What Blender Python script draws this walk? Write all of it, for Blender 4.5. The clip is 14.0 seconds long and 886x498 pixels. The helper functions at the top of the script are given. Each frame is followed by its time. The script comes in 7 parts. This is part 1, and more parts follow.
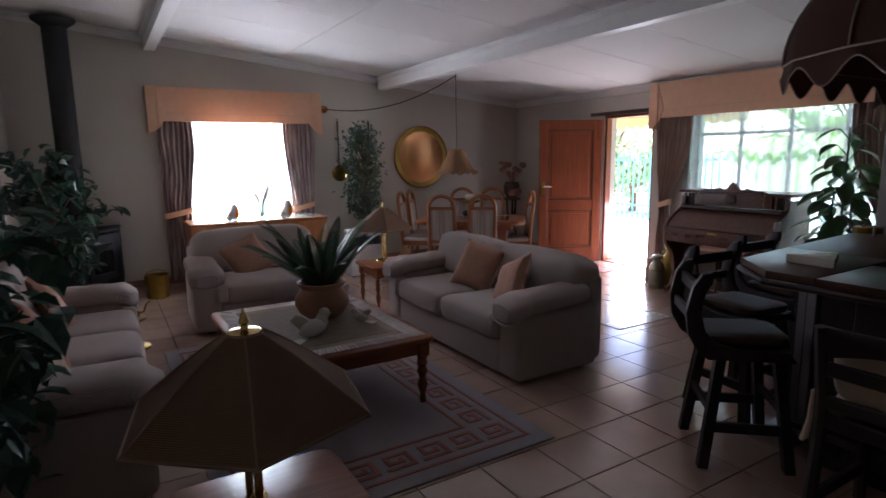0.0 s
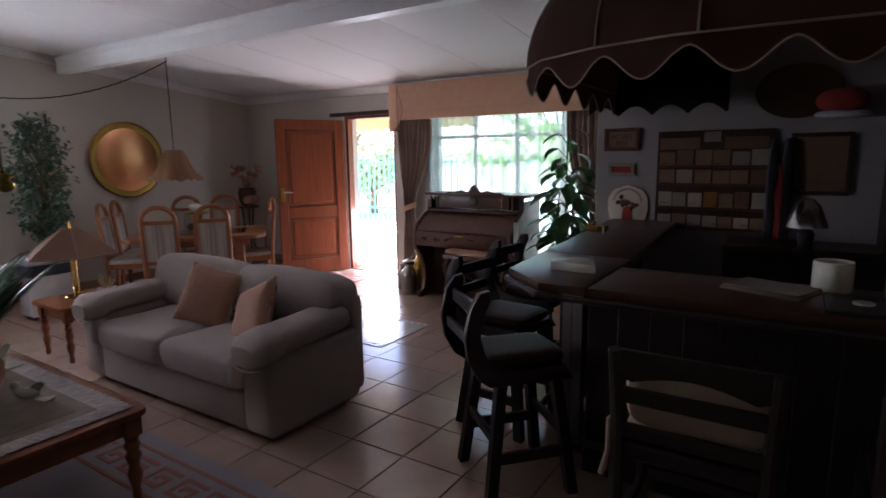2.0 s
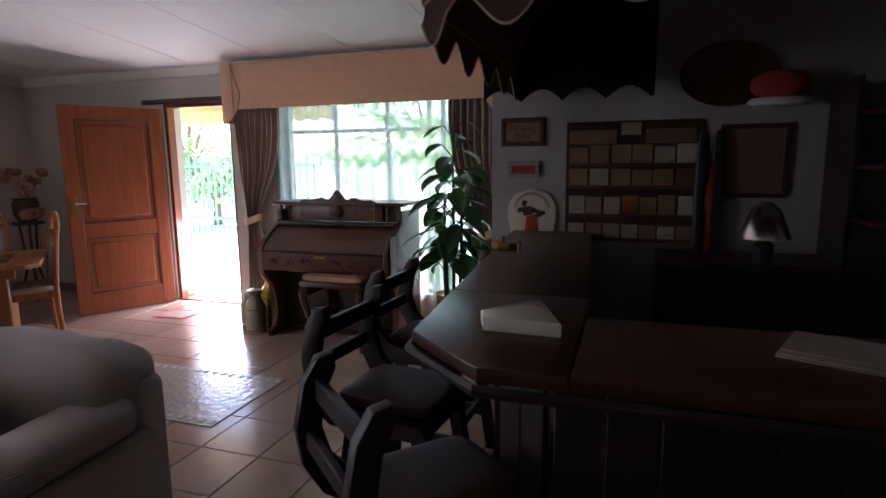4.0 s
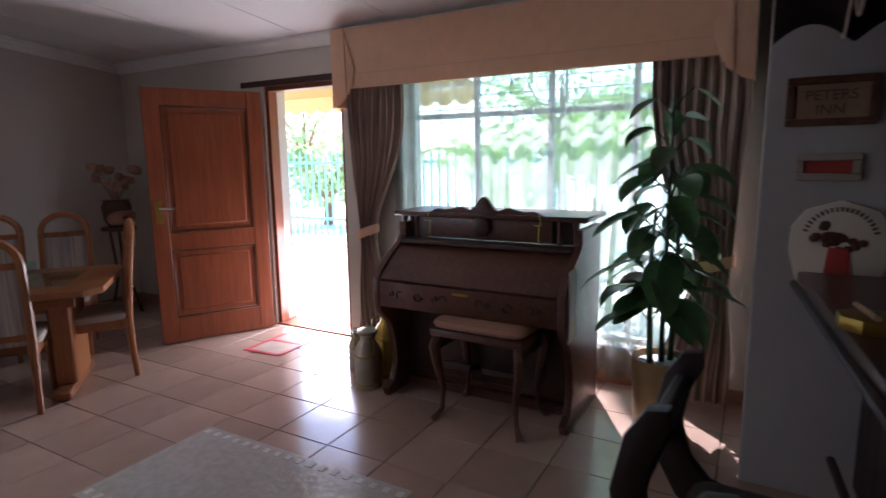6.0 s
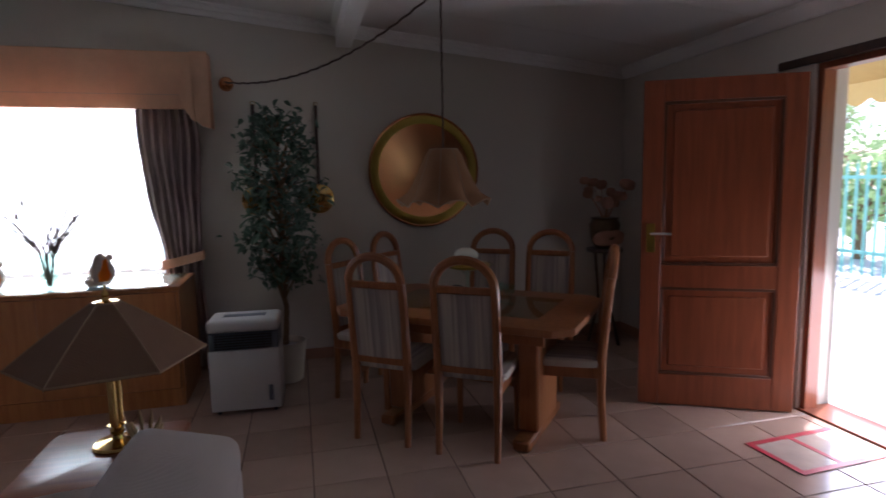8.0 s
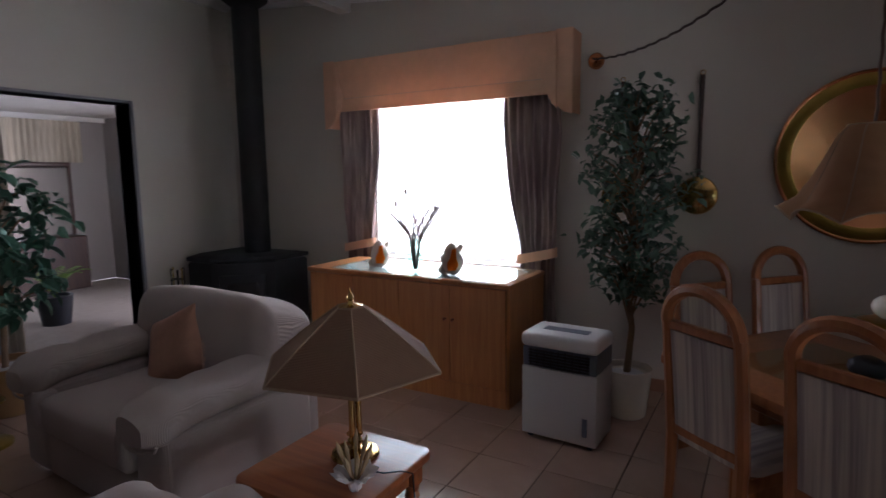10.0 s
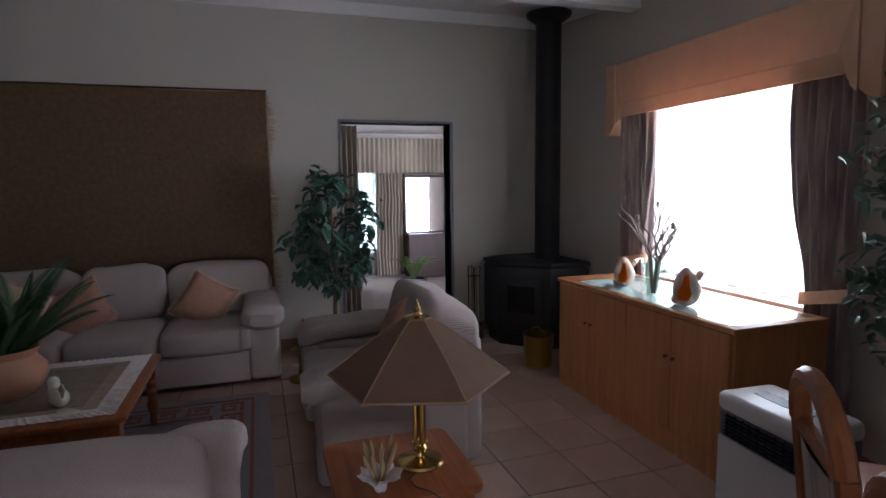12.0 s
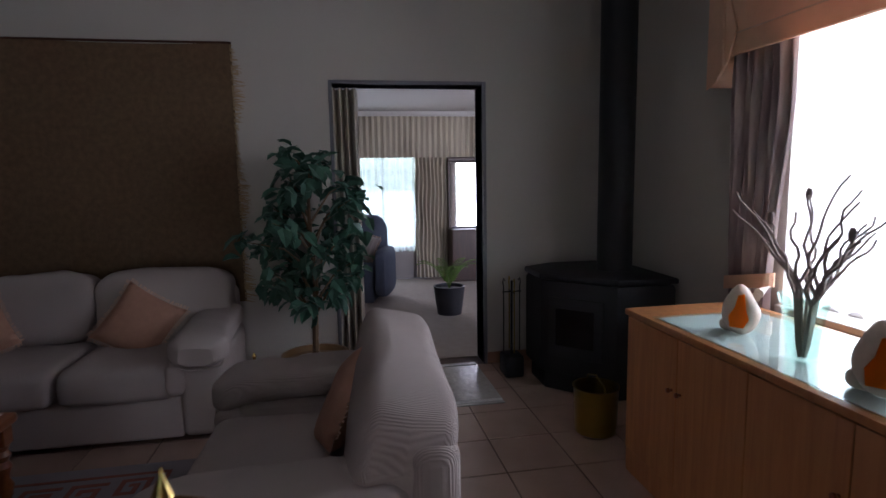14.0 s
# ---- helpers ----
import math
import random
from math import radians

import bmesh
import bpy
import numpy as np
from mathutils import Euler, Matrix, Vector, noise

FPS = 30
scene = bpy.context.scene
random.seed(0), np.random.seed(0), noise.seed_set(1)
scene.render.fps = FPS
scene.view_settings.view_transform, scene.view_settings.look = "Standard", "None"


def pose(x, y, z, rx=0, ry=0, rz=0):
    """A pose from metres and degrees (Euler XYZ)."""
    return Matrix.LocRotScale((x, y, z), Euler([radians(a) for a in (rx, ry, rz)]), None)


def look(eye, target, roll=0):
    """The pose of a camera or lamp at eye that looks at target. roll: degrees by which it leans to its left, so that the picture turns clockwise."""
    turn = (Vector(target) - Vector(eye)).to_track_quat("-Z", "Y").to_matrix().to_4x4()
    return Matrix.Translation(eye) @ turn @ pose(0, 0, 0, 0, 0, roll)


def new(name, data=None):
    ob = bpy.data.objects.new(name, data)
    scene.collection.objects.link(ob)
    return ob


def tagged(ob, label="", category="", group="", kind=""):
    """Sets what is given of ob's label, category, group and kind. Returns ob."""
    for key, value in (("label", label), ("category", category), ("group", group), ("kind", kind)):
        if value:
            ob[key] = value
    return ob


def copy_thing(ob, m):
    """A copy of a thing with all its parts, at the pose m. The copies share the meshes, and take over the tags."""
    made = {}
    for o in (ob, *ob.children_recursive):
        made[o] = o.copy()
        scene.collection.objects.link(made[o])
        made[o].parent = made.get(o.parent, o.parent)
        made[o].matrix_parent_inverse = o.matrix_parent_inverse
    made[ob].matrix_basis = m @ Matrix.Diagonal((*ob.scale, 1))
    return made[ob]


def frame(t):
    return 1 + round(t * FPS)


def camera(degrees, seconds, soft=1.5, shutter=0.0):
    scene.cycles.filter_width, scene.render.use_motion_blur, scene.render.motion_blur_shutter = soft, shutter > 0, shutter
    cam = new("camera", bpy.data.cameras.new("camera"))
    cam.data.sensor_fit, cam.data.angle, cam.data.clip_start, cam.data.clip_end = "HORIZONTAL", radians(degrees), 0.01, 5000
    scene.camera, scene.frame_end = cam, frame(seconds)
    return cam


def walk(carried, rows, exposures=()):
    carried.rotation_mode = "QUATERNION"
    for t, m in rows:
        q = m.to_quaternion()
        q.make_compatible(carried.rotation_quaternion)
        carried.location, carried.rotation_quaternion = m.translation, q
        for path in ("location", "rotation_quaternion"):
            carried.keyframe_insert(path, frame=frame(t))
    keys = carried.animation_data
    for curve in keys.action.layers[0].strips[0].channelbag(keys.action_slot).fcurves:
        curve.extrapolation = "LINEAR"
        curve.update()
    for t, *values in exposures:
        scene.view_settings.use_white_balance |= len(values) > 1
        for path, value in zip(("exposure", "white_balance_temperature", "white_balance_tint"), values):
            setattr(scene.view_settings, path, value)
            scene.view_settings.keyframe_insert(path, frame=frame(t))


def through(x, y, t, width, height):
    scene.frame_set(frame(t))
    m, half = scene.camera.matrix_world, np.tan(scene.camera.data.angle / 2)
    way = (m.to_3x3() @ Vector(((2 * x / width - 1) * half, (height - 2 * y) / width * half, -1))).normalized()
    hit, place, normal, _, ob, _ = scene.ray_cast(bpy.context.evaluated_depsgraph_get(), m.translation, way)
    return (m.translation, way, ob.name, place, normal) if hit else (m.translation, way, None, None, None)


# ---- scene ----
cam = camera(76.4, 14.0, shutter=0.25)
EXPOSURES = [(t, s, 5750 if t > 11 else 5800, 25) for t, s in ((0, 2.05), (2.7, 2.15), (5, 2.2), (6, 1.9), (7, 1.4), (8, 0.98), (9, 1.05), (11.3, 1.4), (12.5, 1.05), (14, 0.75))]
PATH = [
    (0, (-0.06, -0.123, 1.553), (0.961, 1.566, 1.23), -0.8),
    (0.5, (0.019, -0.017, 1.562), (1.213, 1.554, 1.235), -0.8),
    (1, (0.119, 0.099, 1.562), (1.468, 1.539, 1.235), -0.8),
    (1.5, (0.23, 0.213, 1.552), (1.733, 1.492, 1.229), -0.7),
    (2, (0.346, 0.365, 1.555), (2.003, 1.436, 1.229), -0.7),
    (2.5, (0.466, 0.486, 1.545), (2.249, 1.329, 1.213), -0.8),
    (2.7, (0.551, 0.543, 1.542), (2.369, 1.308, 1.209), -0.9),
    (4.8, (1.921, 1.353, 1.456), (3.797, 1.975, 1.145), -0.6),
    (5, (2.041, 1.453, 1.452), (3.91, 2.094, 1.139), -0.7),
    (5.5, (2.313, 1.73, 1.459), (4.145, 2.47, 1.145), -0.7),
    (6, (2.59, 1.959, 1.476), (4.314, 2.921, 1.157), -0.8),
    (6.5, (2.79, 2.213, 1.497), (4.321, 3.465, 1.2), -0.8),
    (7, (2.972, 2.5, 1.521), (4.215, 4.039, 1.226), -1.3),
    (7.3, (2.98, 2.582, 1.534), (4.009, 4.257, 1.165), -4.0),
    (7.4, (3.008, 2.648, 1.534), (3.972, 4.389, 1.329), -3.2),
    (7.5, (3.069, 2.77, 1.518), (3.966, 4.535, 1.232), -1.2),
    (8, (3.243, 2.984, 1.452), (3.732, 4.909, 1.217), -1.1),
    (8.5, (3.401, 3.199, 1.438), (3.416, 5.186, 1.21), -0.9),
    (9, (3.525, 3.401, 1.441), (3.164, 5.355, 1.215), -0.5),
    (9.2, (3.544, 3.461, 1.463), (3.087, 5.393, 1.225), -0.5),
    (11.3, (4.474, 4.501, 1.499), (2.727, 5.449, 1.272), -0.8),
    (11.5, (4.522, 4.599, 1.49), (2.725, 5.449, 1.268), -0.8),
    (12, (4.508, 4.807, 1.512), (2.62, 5.426, 1.286), -0.8),
    (12.5, (4.31, 5.079, 1.481), (2.372, 5.518, 1.26), -0.8),
    (13, (3.983, 5.272, 1.475), (2.035, 5.658, 1.237), -0.7),
    (13.5, (3.629, 5.415, 1.47), (1.682, 5.802, 1.225), -0.8),
    (14, (3.243, 5.594, 1.452), (1.292, 5.953, 1.197), -1.0),
]
walk(cam, [(t, look(eye, target, roll)) for t, eye, target, roll in PATH], EXPOSURES)

w = bpy.data.worlds.new("sky")
scene.world = w
w.use_nodes = True
sky = w.node_tree.nodes.new("ShaderNodeTexSky")
sky.sky_type, sky.sun_disc = "NISHITA", False
SUN_EL, SUN_AZ = 55.0, 62.0
sky.sun_elevation, sky.sun_rotation = radians(SUN_EL), radians(SUN_AZ)
w.node_tree.links.new(sky.outputs[0], w.node_tree.nodes["Background"].inputs["Color"])
w.node_tree.nodes["Background"].inputs["Strength"].default_value = 0.15
sun = new("sun", bpy.data.lights.new("sun", "SUN"))
sun.data.energy, sun.data.angle, sun.data.color = 5.0, radians(0.6), (1, 0.95, 0.88)
sun.matrix_basis = look((0, 0, 0), (-math.sin(radians(SUN_AZ)) * math.cos(radians(SUN_EL)), -math.cos(radians(SUN_AZ)) * math.cos(radians(SUN_EL)), -math.sin(radians(SUN_EL))))


def added_daylight(x, y, z, w, h, watts, target):
    """An added soft lamp at a window or doorway, standing in for daylight."""
    lamp = new("added_daylight", bpy.data.lights.new("added_daylight", "AREA"))
    lamp.data.shape, lamp.data.size, lamp.data.size_y, lamp.data.energy = "RECTANGLE", w, h, watts
    lamp.data.color = (1.0, 0.98, 0.97)
    lamp.matrix_basis = look((x, y, z), target)


added_daylight(1.15, 8.8, 1.40, 3.2, 2.6, 165, (1.15, 0, 1.40))
# Added in the lower doorway for the sunlit paving's glow on the floor.
added_daylight(6.44, 5.29, 0.44, 0.76, 0.80, 6.5, (0, 5.29, 0.40))
added_daylight(-4.98, 6.22, 1.14, 1.05, 1.45, 18, (0, 6.22, 1.14))

# ---- small builders ----
def rgb(r, g, b):
    return (r, g, b, 1)


def material(name, color, rough=0.6, metal=0.0, noise_scale=0.0, noise_mix=0.2, bump=0.0, bump_scale=60.0, vary=0.0):
    m = bpy.data.materials.new(name)
    m.use_nodes = True
    nt = m.node_tree
    b = nt.nodes["Principled BSDF"]
    b.inputs["Base Color"].default_value = rgb(*color)
    b.inputs["Roughness"].default_value = rough
    b.inputs["Metallic"].default_value = metal
    co = nt.nodes.new("ShaderNodeTexCoord")
    out = None
    if noise_scale:
        n = nt.nodes.new("ShaderNodeTexNoise")
        n.inputs["Scale"].default_value = noise_scale
        n.inputs["Detail"].default_value = 6
        nt.links.new(co.outputs["Object"], n.inputs["Vector"])
        mix = nt.nodes.new("ShaderNodeMixRGB")
        mix.inputs[1].default_value = rgb(*[c * (1 - noise_mix) for c in color])
        mix.inputs[2].default_value = rgb(*[min(1, c * (1 + noise_mix)) for c in color])
        nt.links.new(n.outputs["Fac"], mix.inputs[0])
        out = mix.outputs[0]
    if vary:
        info = nt.nodes.new("ShaderNodeObjectInfo")
        hs = nt.nodes.new("ShaderNodeHueSaturation")
        mp = nt.nodes.new("ShaderNodeMapRange")
        mp.inputs["To Min"].default_value = 1 - vary
        mp.inputs["To Max"].default_value = 1 + vary
        nt.links.new(info.outputs["Random"], mp.inputs["Value"])
        nt.links.new(mp.outputs["Result"], hs.inputs["Value"])
        if out:
            nt.links.new(out, hs.inputs["Color"])
        else:
            hs.inputs["Color"].default_value = rgb(*color)
        out = hs.outputs["Color"]
    if out:
        nt.links.new(out, b.inputs["Base Color"])
    if bump:
        n2 = nt.nodes.new("ShaderNodeTexNoise")
        n2.inputs["Scale"].default_value = bump_scale
        n2.inputs["Detail"].default_value = 4
        nt.links.new(co.outputs["Object"], n2.inputs["Vector"])
        bp = nt.nodes.new("ShaderNodeBump")
        bp.inputs["Strength"].default_value = bump
        bp.inputs["Distance"].default_value = 0.004
        nt.links.new(n2.outputs["Fac"], bp.inputs["Height"])
        nt.links.new(bp.outputs["Normal"], b.inputs["Normal"])
    return m


def box(bm, x0, x1, y0, y1, z0, z1, bevel=0.0, seg=1, m=None):
    """A box, bevelled, into bm."""
    r = bmesh.ops.create_cube(bm, size=1.0)
    vs = r["verts"]
    for v in vs:
        v.co = Vector((x0 + (v.co.x + 0.5) * (x1 - x0), y0 + (v.co.y + 0.5) * (y1 - y0), z0 + (v.co.z + 0.5) * (z1 - z0)))
    if m is not None:
        bmesh.ops.transform(bm, matrix=m, verts=vs)
    if bevel > 0:
        es = list({e for v in vs for e in v.link_edges})
        bmesh.ops.bevel(bm, geom=es, offset=bevel, segments=seg, affect="EDGES", profile=0.5)
    return bm


def bx(*a, **k):
    return box(bmesh.new(), *a, **k)


def lathe(bm, profile, n=20, m=None):
    """Turns rows of (radius, z) about z."""
    rings = []
    for r, z in profile:
        ring = [bm.verts.new((r * math.cos(2 * math.pi * i / n), r * math.sin(2 * math.pi * i / n), z)) for i in range(n)]
        rings.append(ring)
    for a, b in zip(rings, rings[1:]):
        for i in range(n):
            bm.faces.new((a[i], a[(i + 1) % n], b[(i + 1) % n], b[i]))
    bm.faces.new(list(reversed(rings[0])))
    bm.faces.new(rings[-1])
    if m is not None:
        bmesh.ops.transform(bm, matrix=m, verts=[v for r in rings for v in r])
    return bm


def tube(bm, pts, rad, n=8):
    """A tube along points; rad a number or a list."""
    pts = [Vector(p) for p in pts]
    rings = []
    for i, p in enumerate(pts):
        d = (pts[min(i + 1, len(pts) - 1)] - pts[max(i - 1, 0)]).normalized()
        a = d.orthogonal().normalized() if not rings else (ref - d * ref.dot(d)).normalized()
        ref = a
        b = d.cross(a)
        r = rad[i] if isinstance(rad, (list, tuple)) else rad
        rings.append([bm.verts.new(p + (a * math.cos(2 * math.pi * k / n) + b * math.sin(2 * math.pi * k / n)) * r) for k in range(n)])
    for a, b in zip(rings, rings[1:]):
        for k in range(n):
            bm.faces.new((a[k], a[(k + 1) % n], b[(k + 1) % n], b[k]))
    bm.faces.new(list(reversed(rings[0])))
    bm.faces.new(rings[-1])
    return bm


def prism(bm, outline, h0, h1, axis="z", bevel=0.0, m=None):
    """A flat outline of (a, b) pushed from h0 to h1 along an axis."""
    def at(a, b, h):
        return {"z": (a, b, h), "y": (a, h, b), "x": (h, a, b)}[axis]
    lo = [bm.verts.new(at(a, b, h0)) for a, b in outline]
    hi = [bm.verts.new(at(a, b, h1)) for a, b in outline]
    n = len(lo)
    fs = [bm.faces.new(lo), bm.faces.new(hi)]
    for i in range(n):
        fs.append(bm.faces.new((lo[i], lo[(i + 1) % n], hi[(i + 1) % n], hi[i])))
    bmesh.ops.recalc_face_normals(bm, faces=fs)
    if bevel:
        es = list({e for f in fs[:2] for e in f.edges})
        bmesh.ops.bevel(bm, geom=es, offset=bevel, segments=2, affect="EDGES", profile=0.5)
    if m is not None:
        bmesh.ops.transform(bm, matrix=m, verts=list({v for v in lo + hi if v.is_valid}))
    return bm


def mesh_of(name, bm, mat, smooth=True):
    bmesh.ops.recalc_face_normals(bm, faces=bm.faces)
    me = bpy.data.meshes.new(name)
    bm.to_mesh(me)
    bm.free()
    me.materials.append(mat)
    if smooth:
        me.shade_smooth()
        me.set_sharp_from_angle(angle=radians(38))
    return me


def part(name, bm, mat, parent=None, label="", smooth=True):
    ob = new(name, mesh_of(name, bm, mat, smooth))
    ob.parent = parent
    return tagged(ob, label)


def thing(name, label, category, group="", m=None):
    e = new(name)
    e.empty_display_size = 0.1
    if m is not None:
        e.matrix_basis = m
    return tagged(e, label, category, group)


def solo(name, bm, mat, label, category, group="", m=None, smooth=True):
    ob = part(name, bm, mat, None, label, smooth)
    if m is not None:
        ob.matrix_basis = m
    return tagged(ob, "", category, group)


def setting(name, bm, mat, label="", smooth=False):
    ob = part(name, bm, mat, None, label, smooth)
    return tagged(ob, kind="structure")


# ---- measures of the plan ----
XW, XE, YN, YS = -0.88, 6.2, 7.72, -2.9
XP, YP = 5.31, 1.95


def ceil_z(x):
    return 2.45 + (XE - x) * 0.103


# ---- materials ----
def nodes_of(m):
    return m.node_tree, m.node_tree.nodes["Principled BSDF"]


def ribbed(m, scale, strength, axis=0, dist=0.002):
    """Adds fine ribs along one axis (0 x, 1 y, 2 z) to a material's relief."""
    nt, b = nodes_of(m)
    co = nt.nodes.new("ShaderNodeTexCoord")
    wv = nt.nodes.new("ShaderNodeTexWave")
    wv.bands_direction = "XYZ"[axis]
    wv.inputs["Scale"].default_value = scale
    wv.inputs["Distortion"].default_value = 0.6
    wv.inputs["Detail"].default_value = 1
    bp = nt.nodes.new("ShaderNodeBump")
    bp.inputs["Strength"].default_value = strength
    bp.inputs["Distance"].default_value = dist
    nt.links.new(co.outputs["Object"], wv.inputs["Vector"])
    nt.links.new(wv.outputs["Fac"], bp.inputs["Height"])
    nt.links.new(bp.outputs["Normal"], b.inputs["Normal"])
    return m


def wooden(name, dark, light, rough=0.35, axis=2, scale=1.0, vary=0.0):
    m = material(name, light, rough, vary=vary)
    nt, b = nodes_of(m)
    co = nt.nodes.new("ShaderNodeTexCoord")
    mp = nt.nodes.new("ShaderNodeMapping")
    sc = [22 * scale, 22 * scale, 22 * scale]
    sc[axis] = 1.4 * scale
    mp.inputs["Scale"].default_value = sc
    n = nt.nodes.new("ShaderNodeTexNoise")
    n.inputs["Scale"].default_value = 1.6
    n.inputs["Detail"].default_value = 8
    n.inputs["Distortion"].default_value = 0.8
    big = nt.nodes.new("ShaderNodeTexNoise")
    big.inputs["Scale"].default_value = 2.2
    add = nt.nodes.new("ShaderNodeMath")
    add.operation = "MULTIPLY_ADD"
    add.inputs[1].default_value = 0.75
    sc2 = nt.nodes.new("ShaderNodeMath")
    sc2.operation = "MULTIPLY"
    sc2.inputs[1].default_value = 0.25
    ramp = nt.nodes.new("ShaderNodeValToRGB")
    ramp.color_ramp.elements[0].position, ramp.color_ramp.elements[1].position = 0.32, 0.68
    ramp.color_ramp.elements[0].color, ramp.color_ramp.elements[1].color = rgb(*dark), rgb(*light)
    nt.links.new(co.outputs["Object"], mp.inputs["Vector"])
    nt.links.new(mp.outputs["Vector"], n.inputs["Vector"])
    nt.links.new(co.outputs["Object"], big.inputs["Vector"])
    nt.links.new(big.outputs["Fac"], sc2.inputs[0])
    nt.links.new(n.outputs["Fac"], add.inputs[0])
    nt.links.new(sc2.outputs[0], add.inputs[2])
    nt.links.new(add.outputs[0], ramp.inputs["Fac"])
    nt.links.new(ramp.outputs["Color"], b.inputs["Base Color"])
    bp = nt.nodes.new("ShaderNodeBump")
    bp.inputs["Strength"].default_value = 0.15
    bp.inputs["Distance"].default_value = 0.002
    nt.links.new(n.outputs["Fac"], bp.inputs["Height"])
    nt.links.new(bp.outputs["Normal"], b.inputs["Normal"])
    return m


def striped(name, cols, scale, axis=0, rough=0.9, distort=1.5):
    """A woven cloth with soft stripes across one axis."""
    m = material(name, cols[0], rough)
    nt, b = nodes_of(m)
    co = nt.nodes.new("ShaderNodeTexCoord")
    mp = nt.nodes.new("ShaderNodeMapping")
    s = [1.5, 1.5, 1.5]
    s[axis] = scale
    mp.inputs["Scale"].default_value = s
    n = nt.nodes.new("ShaderNodeTexNoise")
    n.inputs["Scale"].default_value = 1.0
    n.inputs["Detail"].default_value = 5
    n.inputs["Distortion"].default_value = distort * 0.1
    ramp = nt.nodes.new("ShaderNodeValToRGB")
    ramp.color_ramp.elements[0].position, ramp.color_ramp.elements[1].position = 0.36, 0.64
    ramp.color_ramp.elements[0].color, ramp.color_ramp.elements[1].color = rgb(*cols[0]), rgb(*cols[-1])
    if len(cols) > 2:
        e = ramp.color_ramp.elements.new(0.5)
        e.color = rgb(*cols[1])
    nt.links.new(co.outputs["Object"], mp.inputs["Vector"])
    nt.links.new(mp.outputs["Vector"], n.inputs["Vector"])
    nt.links.new(n.outputs["Fac"], ramp.inputs["Fac"])
    nt.links.new(ramp.outputs["Color"], b.inputs["Base Color"])
    return m


def sheer(name, clear, color):
    """A thin curtain cloth: part holes, part cloth that lets light through."""
    m = bpy.data.materials.new(name)
    m.use_nodes = True
    nt = m.node_tree
    nt.nodes.remove(nt.nodes["Principled BSDF"])
    out = nt.nodes["Material Output"]
    tr, tl, df = (nt.nodes.new(k) for k in ("ShaderNodeBsdfTransparent", "ShaderNodeBsdfTranslucent", "ShaderNodeBsdfDiffuse"))
    a, c = nt.nodes.new("ShaderNodeMixShader"), nt.nodes.new("ShaderNodeMixShader")
    tl.inputs["Color"].default_value = df.inputs["Color"].default_value = rgb(*color)
    a.inputs[0].default_value = 0.35
    co = nt.nodes.new("ShaderNodeTexCoord")
    n = nt.nodes.new("ShaderNodeTexNoise")
    n.inputs["Scale"].default_value = 9
    mr = nt.nodes.new("ShaderNodeMapRange")
    mr.inputs["To Min"].default_value, mr.inputs["To Max"].default_value = clear - 0.12, clear + 0.12
    nt.links.new(co.outputs["Object"], n.inputs["Vector"])
    nt.links.new(n.outputs["Fac"], mr.inputs["Value"])
    nt.links.new(mr.outputs["Result"], c.inputs[0])
    nt.links.new(tl.outputs[0], a.inputs[1])
    nt.links.new(df.outputs[0], a.inputs[2])
    nt.links.new(a.outputs[0], c.inputs[1])
    nt.links.new(tr.outputs[0], c.inputs[2])
    nt.links.new(c.outputs[0], out.inputs["Surface"])
    return m


def cloth_glow(name, color, through):
    """A cloth that lets some light through."""
    m = material(name, color, 0.9, noise_scale=14, noise_mix=0.12, bump=0.3, bump_scale=160)
    nt, b = nodes_of(m)
    tl = nt.nodes.new("ShaderNodeBsdfTranslucent")
    tl.inputs["Color"].default_value = rgb(*color)
    mx = nt.nodes.new("ShaderNodeMixShader")
    mx.inputs[0].default_value = through
    nt.links.new(b.outputs[0], mx.inputs[1])
    nt.links.new(tl.outputs[0], mx.inputs[2])
    nt.links.new(mx.outputs[0], nt.nodes["Material Output"].inputs["Surface"])
    return m


def glassy(name, color=(0.9, 1, 0.97), rough=0.02, share=0.85):
    """Thin clear glass: mostly clear with a mirror gloss."""
    m = bpy.data.materials.new(name)
    m.use_nodes = True
    nt = m.node_tree
    nt.nodes.remove(nt.nodes["Principled BSDF"])
    tr, gl = nt.nodes.new("ShaderNodeBsdfTransparent"), nt.nodes.new("ShaderNodeBsdfGlossy")
    tr.inputs["Color"].default_value = rgb(*color)
    gl.inputs["Roughness"].default_value = rough
    fr0 = nt.nodes.new("ShaderNodeLayerWeight")
    pw = nt.nodes.new("ShaderNodeMath")
    pw.operation = "POWER"
    pw.inputs[1].default_value = 5
    fr = nt.nodes.new("ShaderNodeMath")
    fr.operation = "MULTIPLY_ADD"
    fr.inputs[1].default_value, fr.inputs[2].default_value = 0.8, 0.04
    nt.links.new(fr0.outputs["Facing"], pw.inputs[0])
    nt.links.new(pw.outputs[0], fr.inputs[0])
    mx = nt.nodes.new("ShaderNodeMixShader")
    nt.links.new(fr.outputs[0], mx.inputs[0])
    nt.links.new(tr.outputs[0], mx.inputs[1])
    nt.links.new(gl.outputs[0], mx.inputs[2])
    nt.links.new(mx.outputs[0], nt.nodes["Material Output"].inputs["Surface"])
    return m


